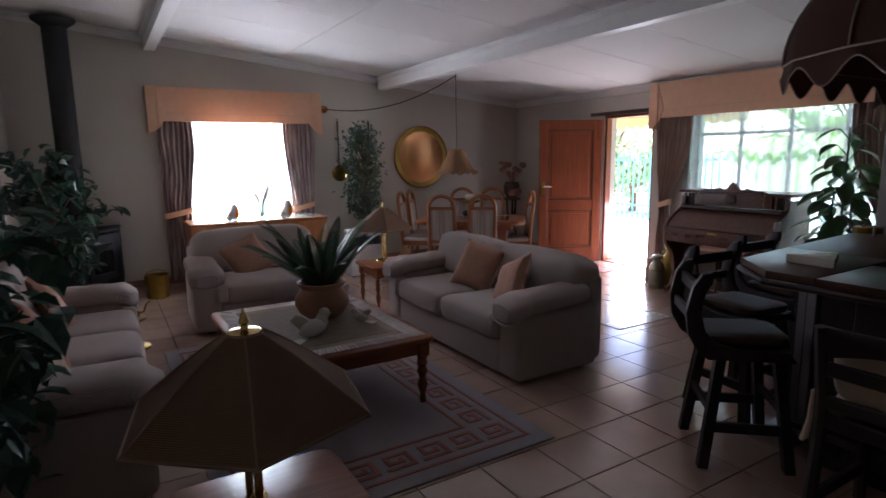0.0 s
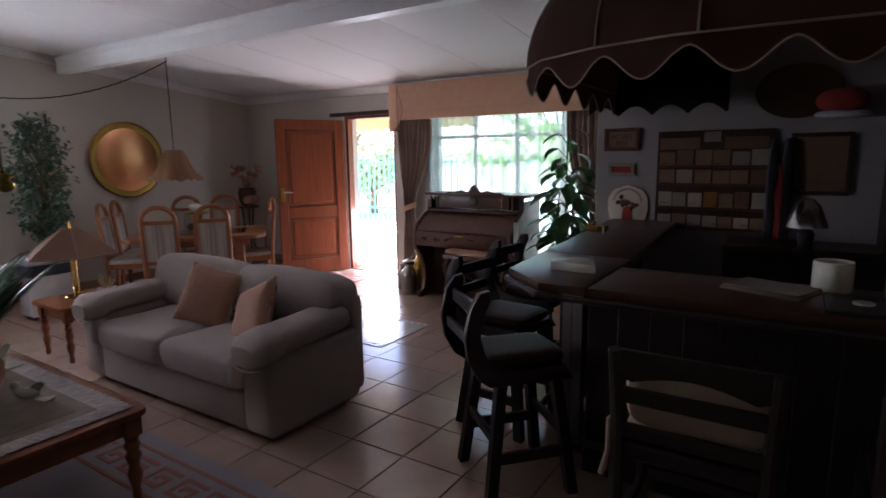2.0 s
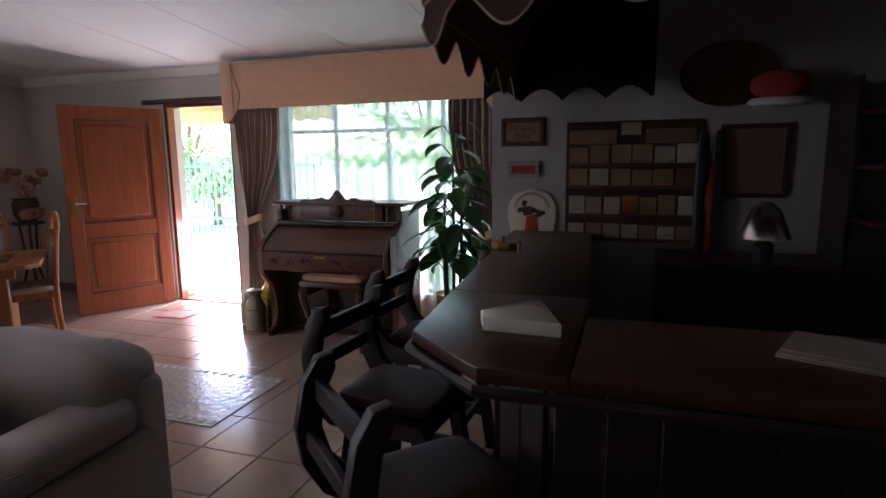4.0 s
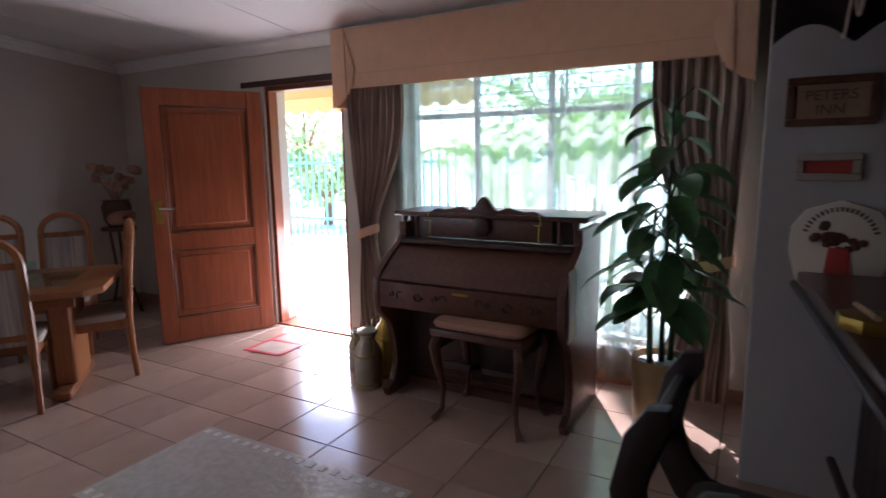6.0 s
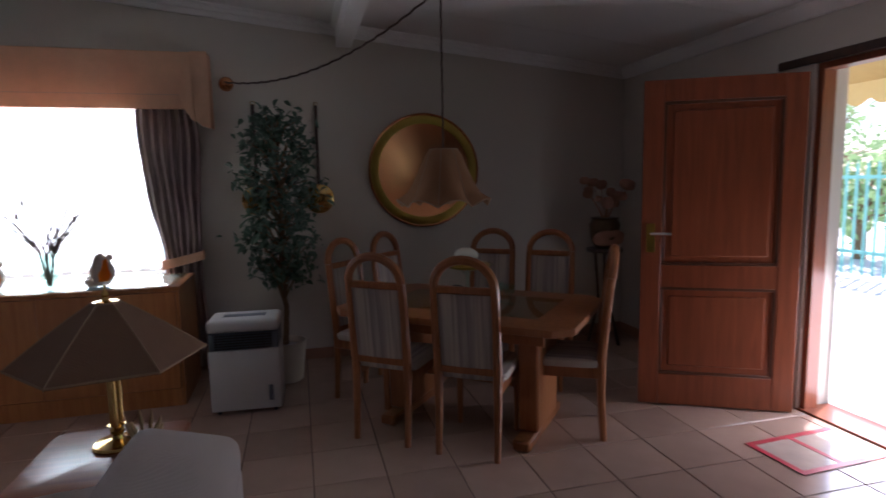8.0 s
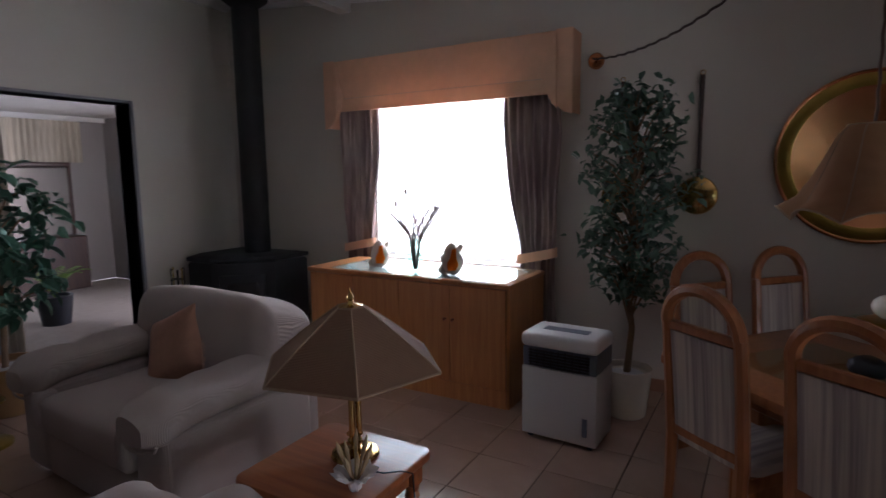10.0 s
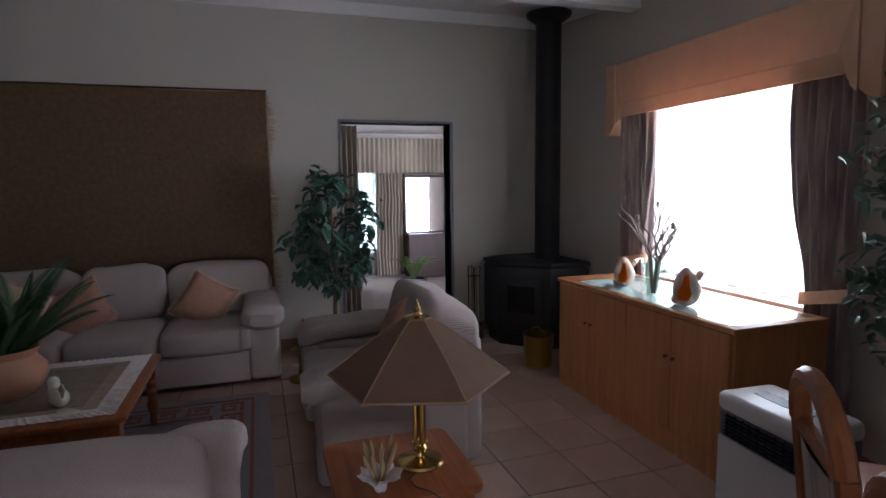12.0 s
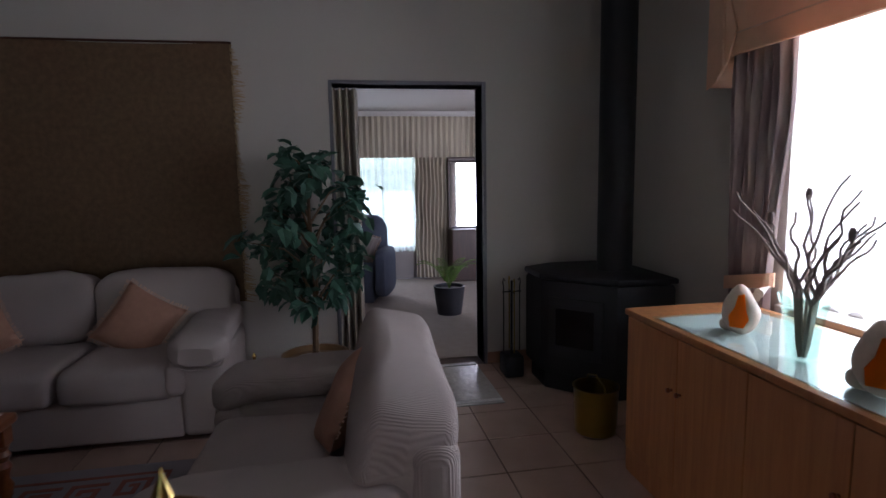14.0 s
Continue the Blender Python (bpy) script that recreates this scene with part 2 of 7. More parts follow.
M_wall = material("wall_paint", (0.55, 0.51, 0.45), 0.85, noise_scale=1.3, noise_mix=0.06, bump=0.25, bump_scale=45)
# Copy of the wall paint with the bar's dimness put into its colour.
M_wall_shaded = material("shade_darkened_wall_paint", (0.33, 0.31, 0.30), 0.85, noise_scale=1.3, noise_mix=0.06, bump=0.25, bump_scale=45)
M_ceiling = material("ceiling_paint", (0.72, 0.7, 0.68), 0.7, noise_scale=1.0, noise_mix=0.05, bump=0.15, bump_scale=70)
M_white = material("gloss_white_paint", (0.75, 0.74, 0.72), 0.4, noise_scale=5, noise_mix=0.04)
M_tile = material("glazed_floor_tile", (0.46, 0.32, 0.25), 0.17, noise_scale=3.5, noise_mix=0.24, bump=0.22, bump_scale=9, vary=0.12)
M_tile.node_tree.nodes["Principled BSDF"].inputs["Specular IOR Level"].default_value = 0.95
M_grout = material("grout", (0.1, 0.07, 0.055), 0.9, noise_scale=20)
M_skirt = material("skirting_tile", (0.32, 0.17, 0.11), 0.35, noise_scale=6)
M_door = wooden("red_door_wood", (0.17, 0.043, 0.016), (0.27, 0.074, 0.029), 0.32, vary=0.1)
M_oak = wooden("honey_wood", (0.25, 0.085, 0.026), (0.38, 0.145, 0.05), 0.33)
M_sidewood = wooden("veneer", (0.42, 0.155, 0.05), (0.58, 0.25, 0.085), 0.4, vary=0.06)
M_pine = wooden("turned_pine", (0.22, 0.065, 0.022), (0.37, 0.125, 0.042), 0.28, axis=0)
M_harm = wooden("old_walnut", (0.055, 0.018, 0.009), (0.12, 0.043, 0.022), 0.36, axis=1)
M_harm_dark = wooden("dark_carving", (0.03, 0.012, 0.008), (0.06, 0.025, 0.014), 0.4)
M_bar = wooden("bar_stain", (0.012, 0.006, 0.005), (0.026, 0.013, 0.010), 0.5)
M_bartop = wooden("bar_top_wood", (0.045, 0.017, 0.010), (0.085, 0.032, 0.018), 0.33, axis=0)
M_leather = material("dark_leather", (0.045, 0.018, 0.011), 0.55, noise_scale=8, bump=0.4, bump_scale=120)
M_sofa = ribbed(material("corduroy", (0.45, 0.385, 0.35), 0.95, noise_scale=4, noise_mix=0.1), 60, 0.5, 0, 0.003)
M_cream = material("cream_cushion", (0.62, 0.5, 0.36), 0.95, noise_scale=12, bump=0.5, bump_scale=50)
M_pillow = material("peach_cushion", (0.42, 0.23, 0.155), 0.95, noise_scale=25, noise_mix=0.15, bump=0.5, bump_scale=140)
M_fringe = material("fringe", (0.66, 0.46, 0.34), 0.95, noise_scale=30)
M_peach = cloth_glow("peach_pelmet", (0.80, 0.50, 0.33), 0.22)
M_curtain = striped("striped_curtain", [(0.22, 0.15, 0.13), (0.37, 0.27, 0.22), (0.54, 0.42, 0.34)], 26, 1)
M_curtain_n = striped("striped_curtain_north", [(0.23, 0.16, 0.17), (0.36, 0.27, 0.26), (0.52, 0.41, 0.37)], 26, 0)
M_sheer_n = sheer("white_net", 0.35, (0.9, 0.9, 0.9))
M_sheer_e = sheer("white_voile", 0.46, (0.42, 0.45, 0.45))
M_brass = material("polished_brass", (0.66, 0.45, 0.16), 0.16, 1.0, noise_scale=7, noise_mix=0.15)
M_brass_old = material("dull_brass", (0.36, 0.25, 0.055), 0.33, 1.0, noise_scale=5, noise_mix=0.4, bump=0.8, bump_scale=14)
M_copper = material("copper", (0.6, 0.27, 0.12), 0.25, 1.0, noise_scale=8)
M_pewter = material("grey_metal", (0.36, 0.34, 0.28), 0.35, 1.0, noise_scale=10, noise_mix=0.3)
M_steel = material("bright_steel", (0.7, 0.7, 0.7), 0.2, 1.0)
M_black = material("black_iron", (0.014, 0.015, 0.018), 0.55, noise_scale=10, bump=0.3, bump_scale=80)
M_soot = material("black_plastic", (0.02, 0.022, 0.03), 0.45)
M_shade = ribbed(cloth_glow("pleated_shade", (0.25, 0.145, 0.09), 0.10), 85, 0.7, 2, 0.003)
M_shade_trim = material("shade_braid", (0.33, 0.22, 0.14), 0.85)
M_shade_hang = ribbed(cloth_glow("hanging_shade", (0.33, 0.175, 0.085), 0.3), 85, 0.6, 2, 0.004)
M_terra = material("terracotta", (0.47, 0.24, 0.14), 0.55, noise_scale=7, noise_mix=0.2, bump=0.3, bump_scale=30)
M_ceramic = material("glazed_ceramic", (0.72, 0.7, 0.6), 0.2, noise_scale=6, noise_mix=0.1)
M_cream_pot = material("stoneware_pot", (0.6, 0.54, 0.44), 0.45, noise_scale=6, noise_mix=0.12)
M_brown_pot = material("ochre_pot", (0.34, 0.2, 0.09), 0.45, noise_scale=9, noise_mix=0.3, bump=0.4, bump_scale=30)
M_lace = material("lace_cloth", (0.78, 0.73, 0.71), 0.95, noise_scale=40, noise_mix=0.3, bump=0.8, bump_scale=120)
M_runner = material("woven_runner", (0.36, 0.29, 0.22), 0.95, noise_scale=16, noise_mix=0.3, bump=0.6, bump_scale=90)
M_rug = material("wool_rug", (0.29, 0.26, 0.27), 0.98, noise_scale=6, noise_mix=0.12, bump=0.8, bump_scale=180)
M_rug_pink = material("rug_pattern", (0.30, 0.11, 0.08), 0.98, noise_scale=14, noise_mix=0.25, bump=0.8, bump_scale=180)
M_mat = material("plastic_covered_mat", (0.50, 0.47, 0.42), 0.16, noise_scale=20, noise_mix=0.25, bump=0.9, bump_scale=22)
M_sheet = material("clear_plastic_sheet", (0.55, 0.45, 0.38), 0.12, noise_scale=9, bump=0.5, bump_scale=14)
M_tape = material("red_tape", (0.55, 0.05, 0.07), 0.35, noise_scale=12, noise_mix=0.25)
M_matband = material("mat_band", (0.62, 0.6, 0.56), 0.7, noise_scale=20)
M_hessian = material("hessian", (0.15, 0.093, 0.048), 0.95, noise_scale=26, noise_mix=0.42, bump=1.0, bump_scale=150)
M_seat = striped("chair_cloth", [(0.28, 0.24, 0.23), (0.40, 0.35, 0.32), (0.5, 0.44, 0.38)], 45, 0)
M_leaf = material("ficus_leaf", (0.05, 0.13, 0.085), 0.4, noise_scale=5, noise_mix=0.5)
M_leaf2 = material("pale_ficus_leaf", (0.09, 0.16, 0.11), 0.4, noise_scale=5, noise_mix=0.5)
M_leaf3 = material("broad_leaf", (0.06, 0.15, 0.05), 0.35, noise_scale=28, noise_mix=0.6, vary=0.2)
M_fern = material("cycad_leaf", (0.028, 0.085, 0.032), 0.4, noise_scale=5, noise_mix=0.4)
M_bark = material("bark", (0.22, 0.14, 0.08), 0.85, noise_scale=20, noise_mix=0.3, bump=0.6, bump_scale=50)
M_soil = material("soil", (0.05, 0.035, 0.025), 0.95, noise_scale=20)
M_pebble = material("white_pebbles", (0.62, 0.62, 0.62), 0.6, noise_scale=15)
M_plastic = material("white_plastic", (0.66, 0.66, 0.66), 0.35, noise_scale=3, noise_mix=0.03)
M_plastic_b = material("grey_blue_plastic", (0.13, 0.15, 0.2), 0.4)
M_glass = glassy("clear_glass")
M_glass_top = glassy("green_sheet_glass", (0.94, 1.0, 0.98))
M_shell = material("chalky_shell", (0.62, 0.50, 0.40), 0.5, noise_scale=14, noise_mix=0.25, bump=0.8, bump_scale=30)
M_shell_orange = cloth_glow("shell_orange", (1.0, 0.36, 0.03), 0.85)
M_twig = material("twisted_twig", (0.29, 0.23, 0.20), 0.8, noise_scale=30, noise_mix=0.4)
M_paper = material("paper", (0.30, 0.255, 0.21), 0.9, noise_scale=14, noise_mix=0.15, vary=0.25)
M_kraft = material("old_card", (0.19, 0.115, 0.07), 0.9, noise_scale=14, noise_mix=0.2, vary=0.25)
M_stone_brown = material("brown_salt_glaze", (0.20, 0.10, 0.055), 0.35, noise_scale=9, noise_mix=0.25)
M_red = material("red_cloth", (0.35, 0.04, 0.03), 0.85, noise_scale=10)
M_yellow = material("yellow_cloth", (0.55, 0.36, 0.05), 0.85, noise_scale=10)
M_blue = material("blue_cloth", (0.03, 0.05, 0.16), 0.85, noise_scale=10)
M_whitecloth = material("white_cloth", (0.74, 0.74, 0.74), 0.85, noise_scale=10)
M_carpet = material("hall_carpet", (0.36, 0.31, 0.27), 0.98, noise_scale=12, noise_mix=0.15, bump=0.6, bump_scale=150)
M_cream_cur = striped("cream_curtain", [(0.38, 0.34, 0.27), (0.58, 0.53, 0.42)], 30, 1)
M_bluechair = material("slate_upholstery", (0.10, 0.12, 0.17), 0.9, noise_scale=14, bump=0.4, bump_scale=120)
M_concrete = material("pale_paving", (0.7, 0.67, 0.62), 0.9, noise_scale=0.8, noise_mix=0.15, bump=0.4, bump_scale=20)
M_leather.node_tree.nodes["Principled BSDF"].inputs["Specular IOR Level"].default_value = 0.3
M_fence = material("turquoise_steel", (0.22, 0.58, 0.52), 0.5)
M_plaster = material("cream_plaster", (0.6, 0.52, 0.44), 0.9, noise_scale=2, noise_mix=0.12, bump=0.3, bump_scale=30)
M_garden = cloth_glow("garden_leaf", (0.30, 0.44, 0.20), 0.5)
M_palm = cloth_glow("palm_leaf", (0.17, 0.30, 0.07), 0.45)
M_awning_out = cloth_glow("yellow_awning", (0.5, 0.38, 0.16), 0.3)
M_awning = material("brown_canopy", (0.10, 0.040, 0.026), 0.9, noise_scale=12, noise_mix=0.1, bump=0.4, bump_scale=150)
# Near-black copy of the canopy cloth, for the shaded inside of the canopy.
M_awning_shade = material("canopy_in_shade", (0.02, 0.012, 0.01), 0.95, noise_scale=12, bump=0.3, bump_scale=150)
M_piping = material("pale_piping", (0.36, 0.26, 0.2), 0.8)
M_tray = material("old_tray", (0.1, 0.06, 0.03), 0.4, 0.7, noise_scale=6, noise_mix=0.4)
M_roof = material("grey_roof", (0.3, 0.27, 0.25), 0.9, noise_scale=3)
M_mirror = material("mirror", (0.85, 0.85, 0.85), 0.03, 1.0)
M_straw = material("dried_husk", (0.42, 0.3, 0.17), 0.9, noise_scale=12, noise_mix=0.3)
M_dried = material("dried_flower", (0.3, 0.15, 0.1), 0.9, noise_scale=12, noise_mix=0.4)

# ---- the room ----
TILE = 0.36


def wall_with_holes(bm, axis, at0, at1, a0, a1, z1, holes):
    """A wall of some thickness along x or y with openings (a, b, low, high)."""
    def add(p, q, lo, hi):
        if q - p > 0.001 and hi - lo > 0.001:
            if axis == "x":
                box(bm, p, q, at0, at1, lo, hi)
            else:
                box(bm, at0, at1, p, q, lo, hi)
    cur = a0
    for a, b, lo, hi in sorted(holes):
        add(cur, a, 0, z1)
        add(a, b, 0, lo)
        add(a, b, hi, z1)
        cur = b
    add(cur, a1, 0, z1)
    return bm


setting("wall_north", wall_with_holes(bmesh.new(), "x", YN, YN + 0.25, XW - 0.2, XE + 0.25, 3.4, [(0.88, 2.22, 0.8, 2.12)]), M_wall, "olive grey painted plaster wall")
setting("wall_west", wall_with_holes(bmesh.new(), "y", XW - 0.2, XW, YS, YN, 3.4, [(5.58, 6.66, 0, 2.11)]), M_wall, "olive grey painted plaster wall")
setting("wall_east", wall_with_holes(bmesh.new(), "y", XE, XE + 0.25, YP, YN, 3.0, [(4.86, 5.72, 0, 2.1), (2.1, 4.3, 0.25, 2.15)]), M_wall, "olive grey painted plaster wall")
setting("wall_bar", bx(XP, XE + 0.25, YS, YP, 0, 3.2, 0.006), M_wall_shaded, "pale painted wall behind the bar, darkened for its shade")
setting("wall_south", wall_with_holes(bmesh.new(), "x", YS - 0.2, YS, XW - 0.2, XP, 3.4, []), M_wall, "olive grey painted plaster wall")

bm = bmesh.new()
prism(bm, [(XW - 0.2, ceil_z(XW - 0.2) + 0.012), (XE + 0.25, ceil_z(XE + 0.25) + 0.012), (XE + 0.25, ceil_z(XE) + 0.2), (XW - 0.2, ceil_z(XW) + 0.2)], YS - 0.2, YN + 0.25, "y")
y = YS
while y < YN:
    for xa, xb in ((XW, 0.6), (0.6, 3.65), (3.65, XE)):
        n = 2 if xb - xa > 2.8 else 1
        for k in range(n):
            p, q = xa + (xb - xa) * k / n + 0.003, xa + (xb - xa) * (k + 1) / n - 0.003
            prism(bm, [(p, ceil_z(p)), (q, ceil_z(q)), (q, ceil_z(q) + 0.0125), (p, ceil_z(p) + 0.0125)], y + 0.003, min(y + 0.9, YN) - 0.003, "y")
    y += 0.9
setting("ceiling", bm, M_ceiling, "white painted board ceiling sloping down")
for x in (0.6, 3.65):
    b = bmesh.new()
    prism(b, [(x - 0.06, ceil_z(x) - 0.17), (x + 0.06, ceil_z(x) - 0.17), (x + 0.06, ceil_z(x) + 0.01), (x - 0.06, ceil_z(x) + 0.01)], YS, YN, "y", 0.006)
    beam = setting("beam", b, M_white, "white painted ceiling beam")
    for s in (-1, 1):
        b = bmesh.new()
        xx = x + s * 0.06
        prism(b, [(xx, ceil_z(x) - 0.05), (xx + s * 0.035, ceil_z(x) - 0.012), (xx + s * 0.035, ceil_z(x) + 0.01), (xx, ceil_z(x) + 0.01)], YS, YN, "y")
        part("moulding", b, M_white, beam)
bm = bmesh.new()
prism(bm, [(XE, ceil_z(XE) - 0.09), (XE - 0.02, ceil_z(XE) - 0.085), (XE - 0.075, ceil_z(XE) - 0.02), (XE - 0.08, ceil_z(XE) + 0.004), (XE, ceil_z(XE) + 0.004)], YP, YN, "y")
prism(bm, [(XW, ceil_z(XW) - 0.1), (XW + 0.02, ceil_z(XW) - 0.095), (XW + 0.075, ceil_z(XW) - 0.02), (XW + 0.08, ceil_z(XW) - 0.004), (XW, ceil_z(XW) + 0.004)], YS, YN, "y")
for off0, off1, d in ((-0.09, -0.05, 0.022), (-0.05, -0.018, 0.05), (-0.018, 0.004, 0.08)):
    prism(bm, [(XW, ceil_z(XW) + off0), (XE, ceil_z(XE) + off0), (XE, ceil_z(XE) + off1), (XW, ceil_z(XW) + off1)], YN - d, YN, "y")
setting("cornice", bm, M_white, "white moulded plaster cornice")
sk = bmesh.new()
for a in ((XW, XW + 0.012, YS, 5.56), (XW, XW + 0.012, 6.68, YN), (XE - 0.012, XE, 5.74, YN), (XE - 0.012, XE, YP, 4.84)):
    box(sk, a[0], a[1], a[2], a[3], 0, 0.09, 0.003)
box(sk, XW + 0.012, XE - 0.012, YN - 0.012, YN, 0, 0.09, 0.003)
setting("baseboard", sk, M_skirt, "reddish brown tile skirting")

floor = setting("floor", bx(XW - 0.2, XE + 0.25, YS - 0.2, YN + 0.25, -0.12, -0.006), M_grout, "brown grout bed of the tiled floor")

# ---- windows and front door ----
def steel_window(name, w, h, cols, transom, m, label):
    e = new(name)
    e.matrix_basis = m
    tagged(e, label, kind="structure")
    b = bmesh.new()
    t = 0.03
    box(b, 0, w, -0.02, 0.02, 0, t, 0.003), box(b, 0, w, -0.02, 0.02, h - t, h, 0.003)
    box(b, 0, t, -0.02, 0.02, t, h - t, 0.003), box(b, w - t, w, -0.02, 0.02, t, h - t, 0.003)
    part("window_frame", b, M_white, e)
    for i in range(1, cols):
        x = w * i / cols
        part("mullion", bx(x - 0.02, x + 0.02, -0.018, 0.018, t, h - t, 0.003), M_white, e)
    b = bmesh.new()
    for i in range(cols):
        x0, x1 = w * i / cols + (0.021 if i else t), w * (i + 1) / cols - (0.021 if i < cols - 1 else t)
        part("transom", bx(x0, x1, -0.016, 0.016, transom - 0.02, transom + 0.02, 0.003), M_white, e)
        for z0, z1 in ((t, transom - 0.021), (transom + 0.021, h - t)):
            p = part("pane", bx(x0, x1, -0.002, 0.002, z0, z1), M_glass, e)
            p.visible_shadow = False
    return e


def burglar_bars(w, h, m, n=9, gap=0.12):
    b = bmesh.new()
    z = 0.06
    while z < h - 0.05:
        tube(b, [(0.01, 0, z), (w - 0.01, 0, z)], 0.004, 5)
        z += gap
    for i in range(1, n):
        tube(b, [(w * i / n, 0.006, 0.02), (w * i / n, 0.006, h - 0.02)], 0.004, 5)
    ob = part("burglar_bars", b, M_white, None, "thin white steel burglar bars")
    ob.matrix_basis = m
    tagged(ob, kind="structure")


steel_window("window_1", 1.34, 1.32, 2, 1.0, pose(0.88, YN + 0.14, 0.8), "white steel window over the sideboard")
steel_window("window_2", 2.2, 1.9, 4, 1.53, pose(XE + 0.14, 2.1, 0.25, 0, 0, 90), "wide white steel window behind the harmonium")
burglar_bars(2.2, 0.4, pose(XE + 0.09, 2.1, 1.76, 0, 0, 90), 8, 0.09)
setting("windowsill", bx(0.86, 2.24, YN - 0.03, YN + 0.12, 0.765, 0.798, 0.005), M_white, "white painted window sill")

door_frame = new("door_1")
tagged(door_frame, "dark wooden door frame of the front door", kind="structure")
b = bmesh.new()
box(b, XE + 0.02, XE + 0.12, 4.86, 4.90, 0, 2.1, 0.004), box(b, XE + 0.02, XE + 0.12, 5.68, 5.72, 0, 2.1, 0.004), box(b, XE + 0.02, XE + 0.12, 4.90, 5.68, 2.06, 2.1, 0.004)
part("frame", b, M_door, door_frame)
part("lintel_strip", bx(XE - 0.012, XE + 0.02, 4.78, 5.98, 2.1, 2.15, 0.004), M_harm_dark, door_frame, "dark strip over the doorway")
part("threshold", bx(XE + 0.0, XE + 0.25, 4.86, 5.72, -0.004, 0.012, 0.004), M_door, door_frame)


def panel_door(name, m, w=0.9, h=2.03):
    """A solid door with two raised panels; local x runs from the hinge."""
    d = thing(name, "reddish brown wooden front door standing open", "door", m=m)
    t = 0.042
    st = 0.12
    part("stile", bx(0, st, 0, t, 0, h, 0.003), M_door, d)
    part("stile", bx(w - st, w, 0, t, 0, h, 0.003), M_door, d)
    for z0, z1 in ((0, 0.2), (0.76, 0.9), (h - 0.13, h)):
        part("rail", bx(st, w - st, 0.001, t - 0.001, z0, z1, 0.002), M_door, d)
    for z0, z1 in ((0.2, 0.76), (0.9, h - 0.13)):
        b = bmesh.new()
        box(b, st, w - st, 0.014, t - 0.014, z0, z1)
        box(b, st + 0.055, w - st - 0.055, 0.006, t - 0.006, z0 + 0.055, z1 - 0.055, 0.006)
        part("panel", b, M_door, d)
        b = bmesh.new()
        for s in (0.004, t - 0.014):
            box(b, st, w - st, s, s + 0.01, z0, z0 + 0.018, 0.003), box(b, st, w - st, s, s + 0.01, z1 - 0.018, z1, 0.003)
            box(b, st, st + 0.018, s, s + 0.01, z0 + 0.018, z1 - 0.018, 0.003), box(b, w - st - 0.018, w - st, s, s + 0.01, z0 + 0.018, z1 - 0.018, 0.003)
        part("moulding", b, M_harm, d)
    b = bmesh.new()
    for s, y in ((-1, 0), (1, t)):
        tube(b, [(w - 0.055, y, 1.1), (w - 0.055, y + s * 0.05, 1.1), (w - 0.07, y + s * 0.055, 1.1), (w - 0.17, y + s * 0.055, 1.1)], 0.009)
    part("handle", b, M_steel, d, "bright lever handle")
    b = bmesh.new()
    box(b, w - 0.08, w - 0.03, -0.004, -0.0, 0.98, 1.16, 0.001), box(b, w - 0.08, w - 0.03, t, t + 0.004, 0.98, 1.16, 0.001)
    part("lock_plate", b, M_brass_old, d, "brass lock plate")
    return d


panel_door("front_door", pose(6.13, 5.70, 0.012, 0, 0, 152))


# ---- curtains and pelmets ----
def drape(name, label, mat, tie_mat, m, top, bottom, width, tie_z=None, tie_x=0.0, tie_w=0.16, folds=9, amp=0.028, group="curtains"):
    """A hanging curtain in the local x-z plane, drawn in at tie_z towards tie_x."""
    e = thing(name, label, "curtain", group, m)
    nu, nv = folds * 8, 26
    bm = bmesh.new()
    rows = []
    for j in range(nv + 1):
        z = top + (bottom - top) * j / nv
        if tie_z is None:
            k = 0.0
        else:
            k = math.exp(-((z - tie_z) / (0.45 if z > tie_z else 0.6)) ** 2)
        wd = width * (1 - k) + tie_w * k
        cx = (width / 2) * (1 - k) + tie_x * k
        row = []
        for i in range(nu + 1):
            u = i / nu
            x = cx + (u - 0.5) * wd + 0.006 * math.sin(9 * z + 5 * u)
            y = amp * (1 - 0.3 * k) * math.sin(2 * math.pi * folds * u + 0.7 * math.sin(3 * z)) + 0.01 * math.sin(17 * u + 2 * z)
            row.append(bm.verts.new((x, y, z)))
        rows.append(row)
    for a, b2 in zip(rows, rows[1:]):
        for i in range(nu):
            bm.faces.new((a[i], a[i + 1], b2[i + 1], b2[i]))
    part("cloth", bm, mat, e)
    if tie_z is not None:
        b = bmesh.new()
        n = 20
        pts = [(tie_x + math.cos(2 * math.pi * i / n) * (tie_w / 2 + 0.02), math.sin(2 * math.pi * i / n) * 0.05, tie_z + 0.035 * math.cos(2 * math.pi * i / n)) for i in range(n)]
        for i in range(n):
            p, q = Vector(pts[i]), Vector(pts[(i + 1) % n])
            vs = [b.verts.new(c) for c in (p + Vector((0, 0, -0.035)), q + Vector((0, 0, -0.035)), q + Vector((0, 0, 0.035)), p + Vector((0, 0, 0.035)))]
            b.faces.new(vs)
        part("tieback", b, tie_mat, e, "peach cloth tieback")
    return e


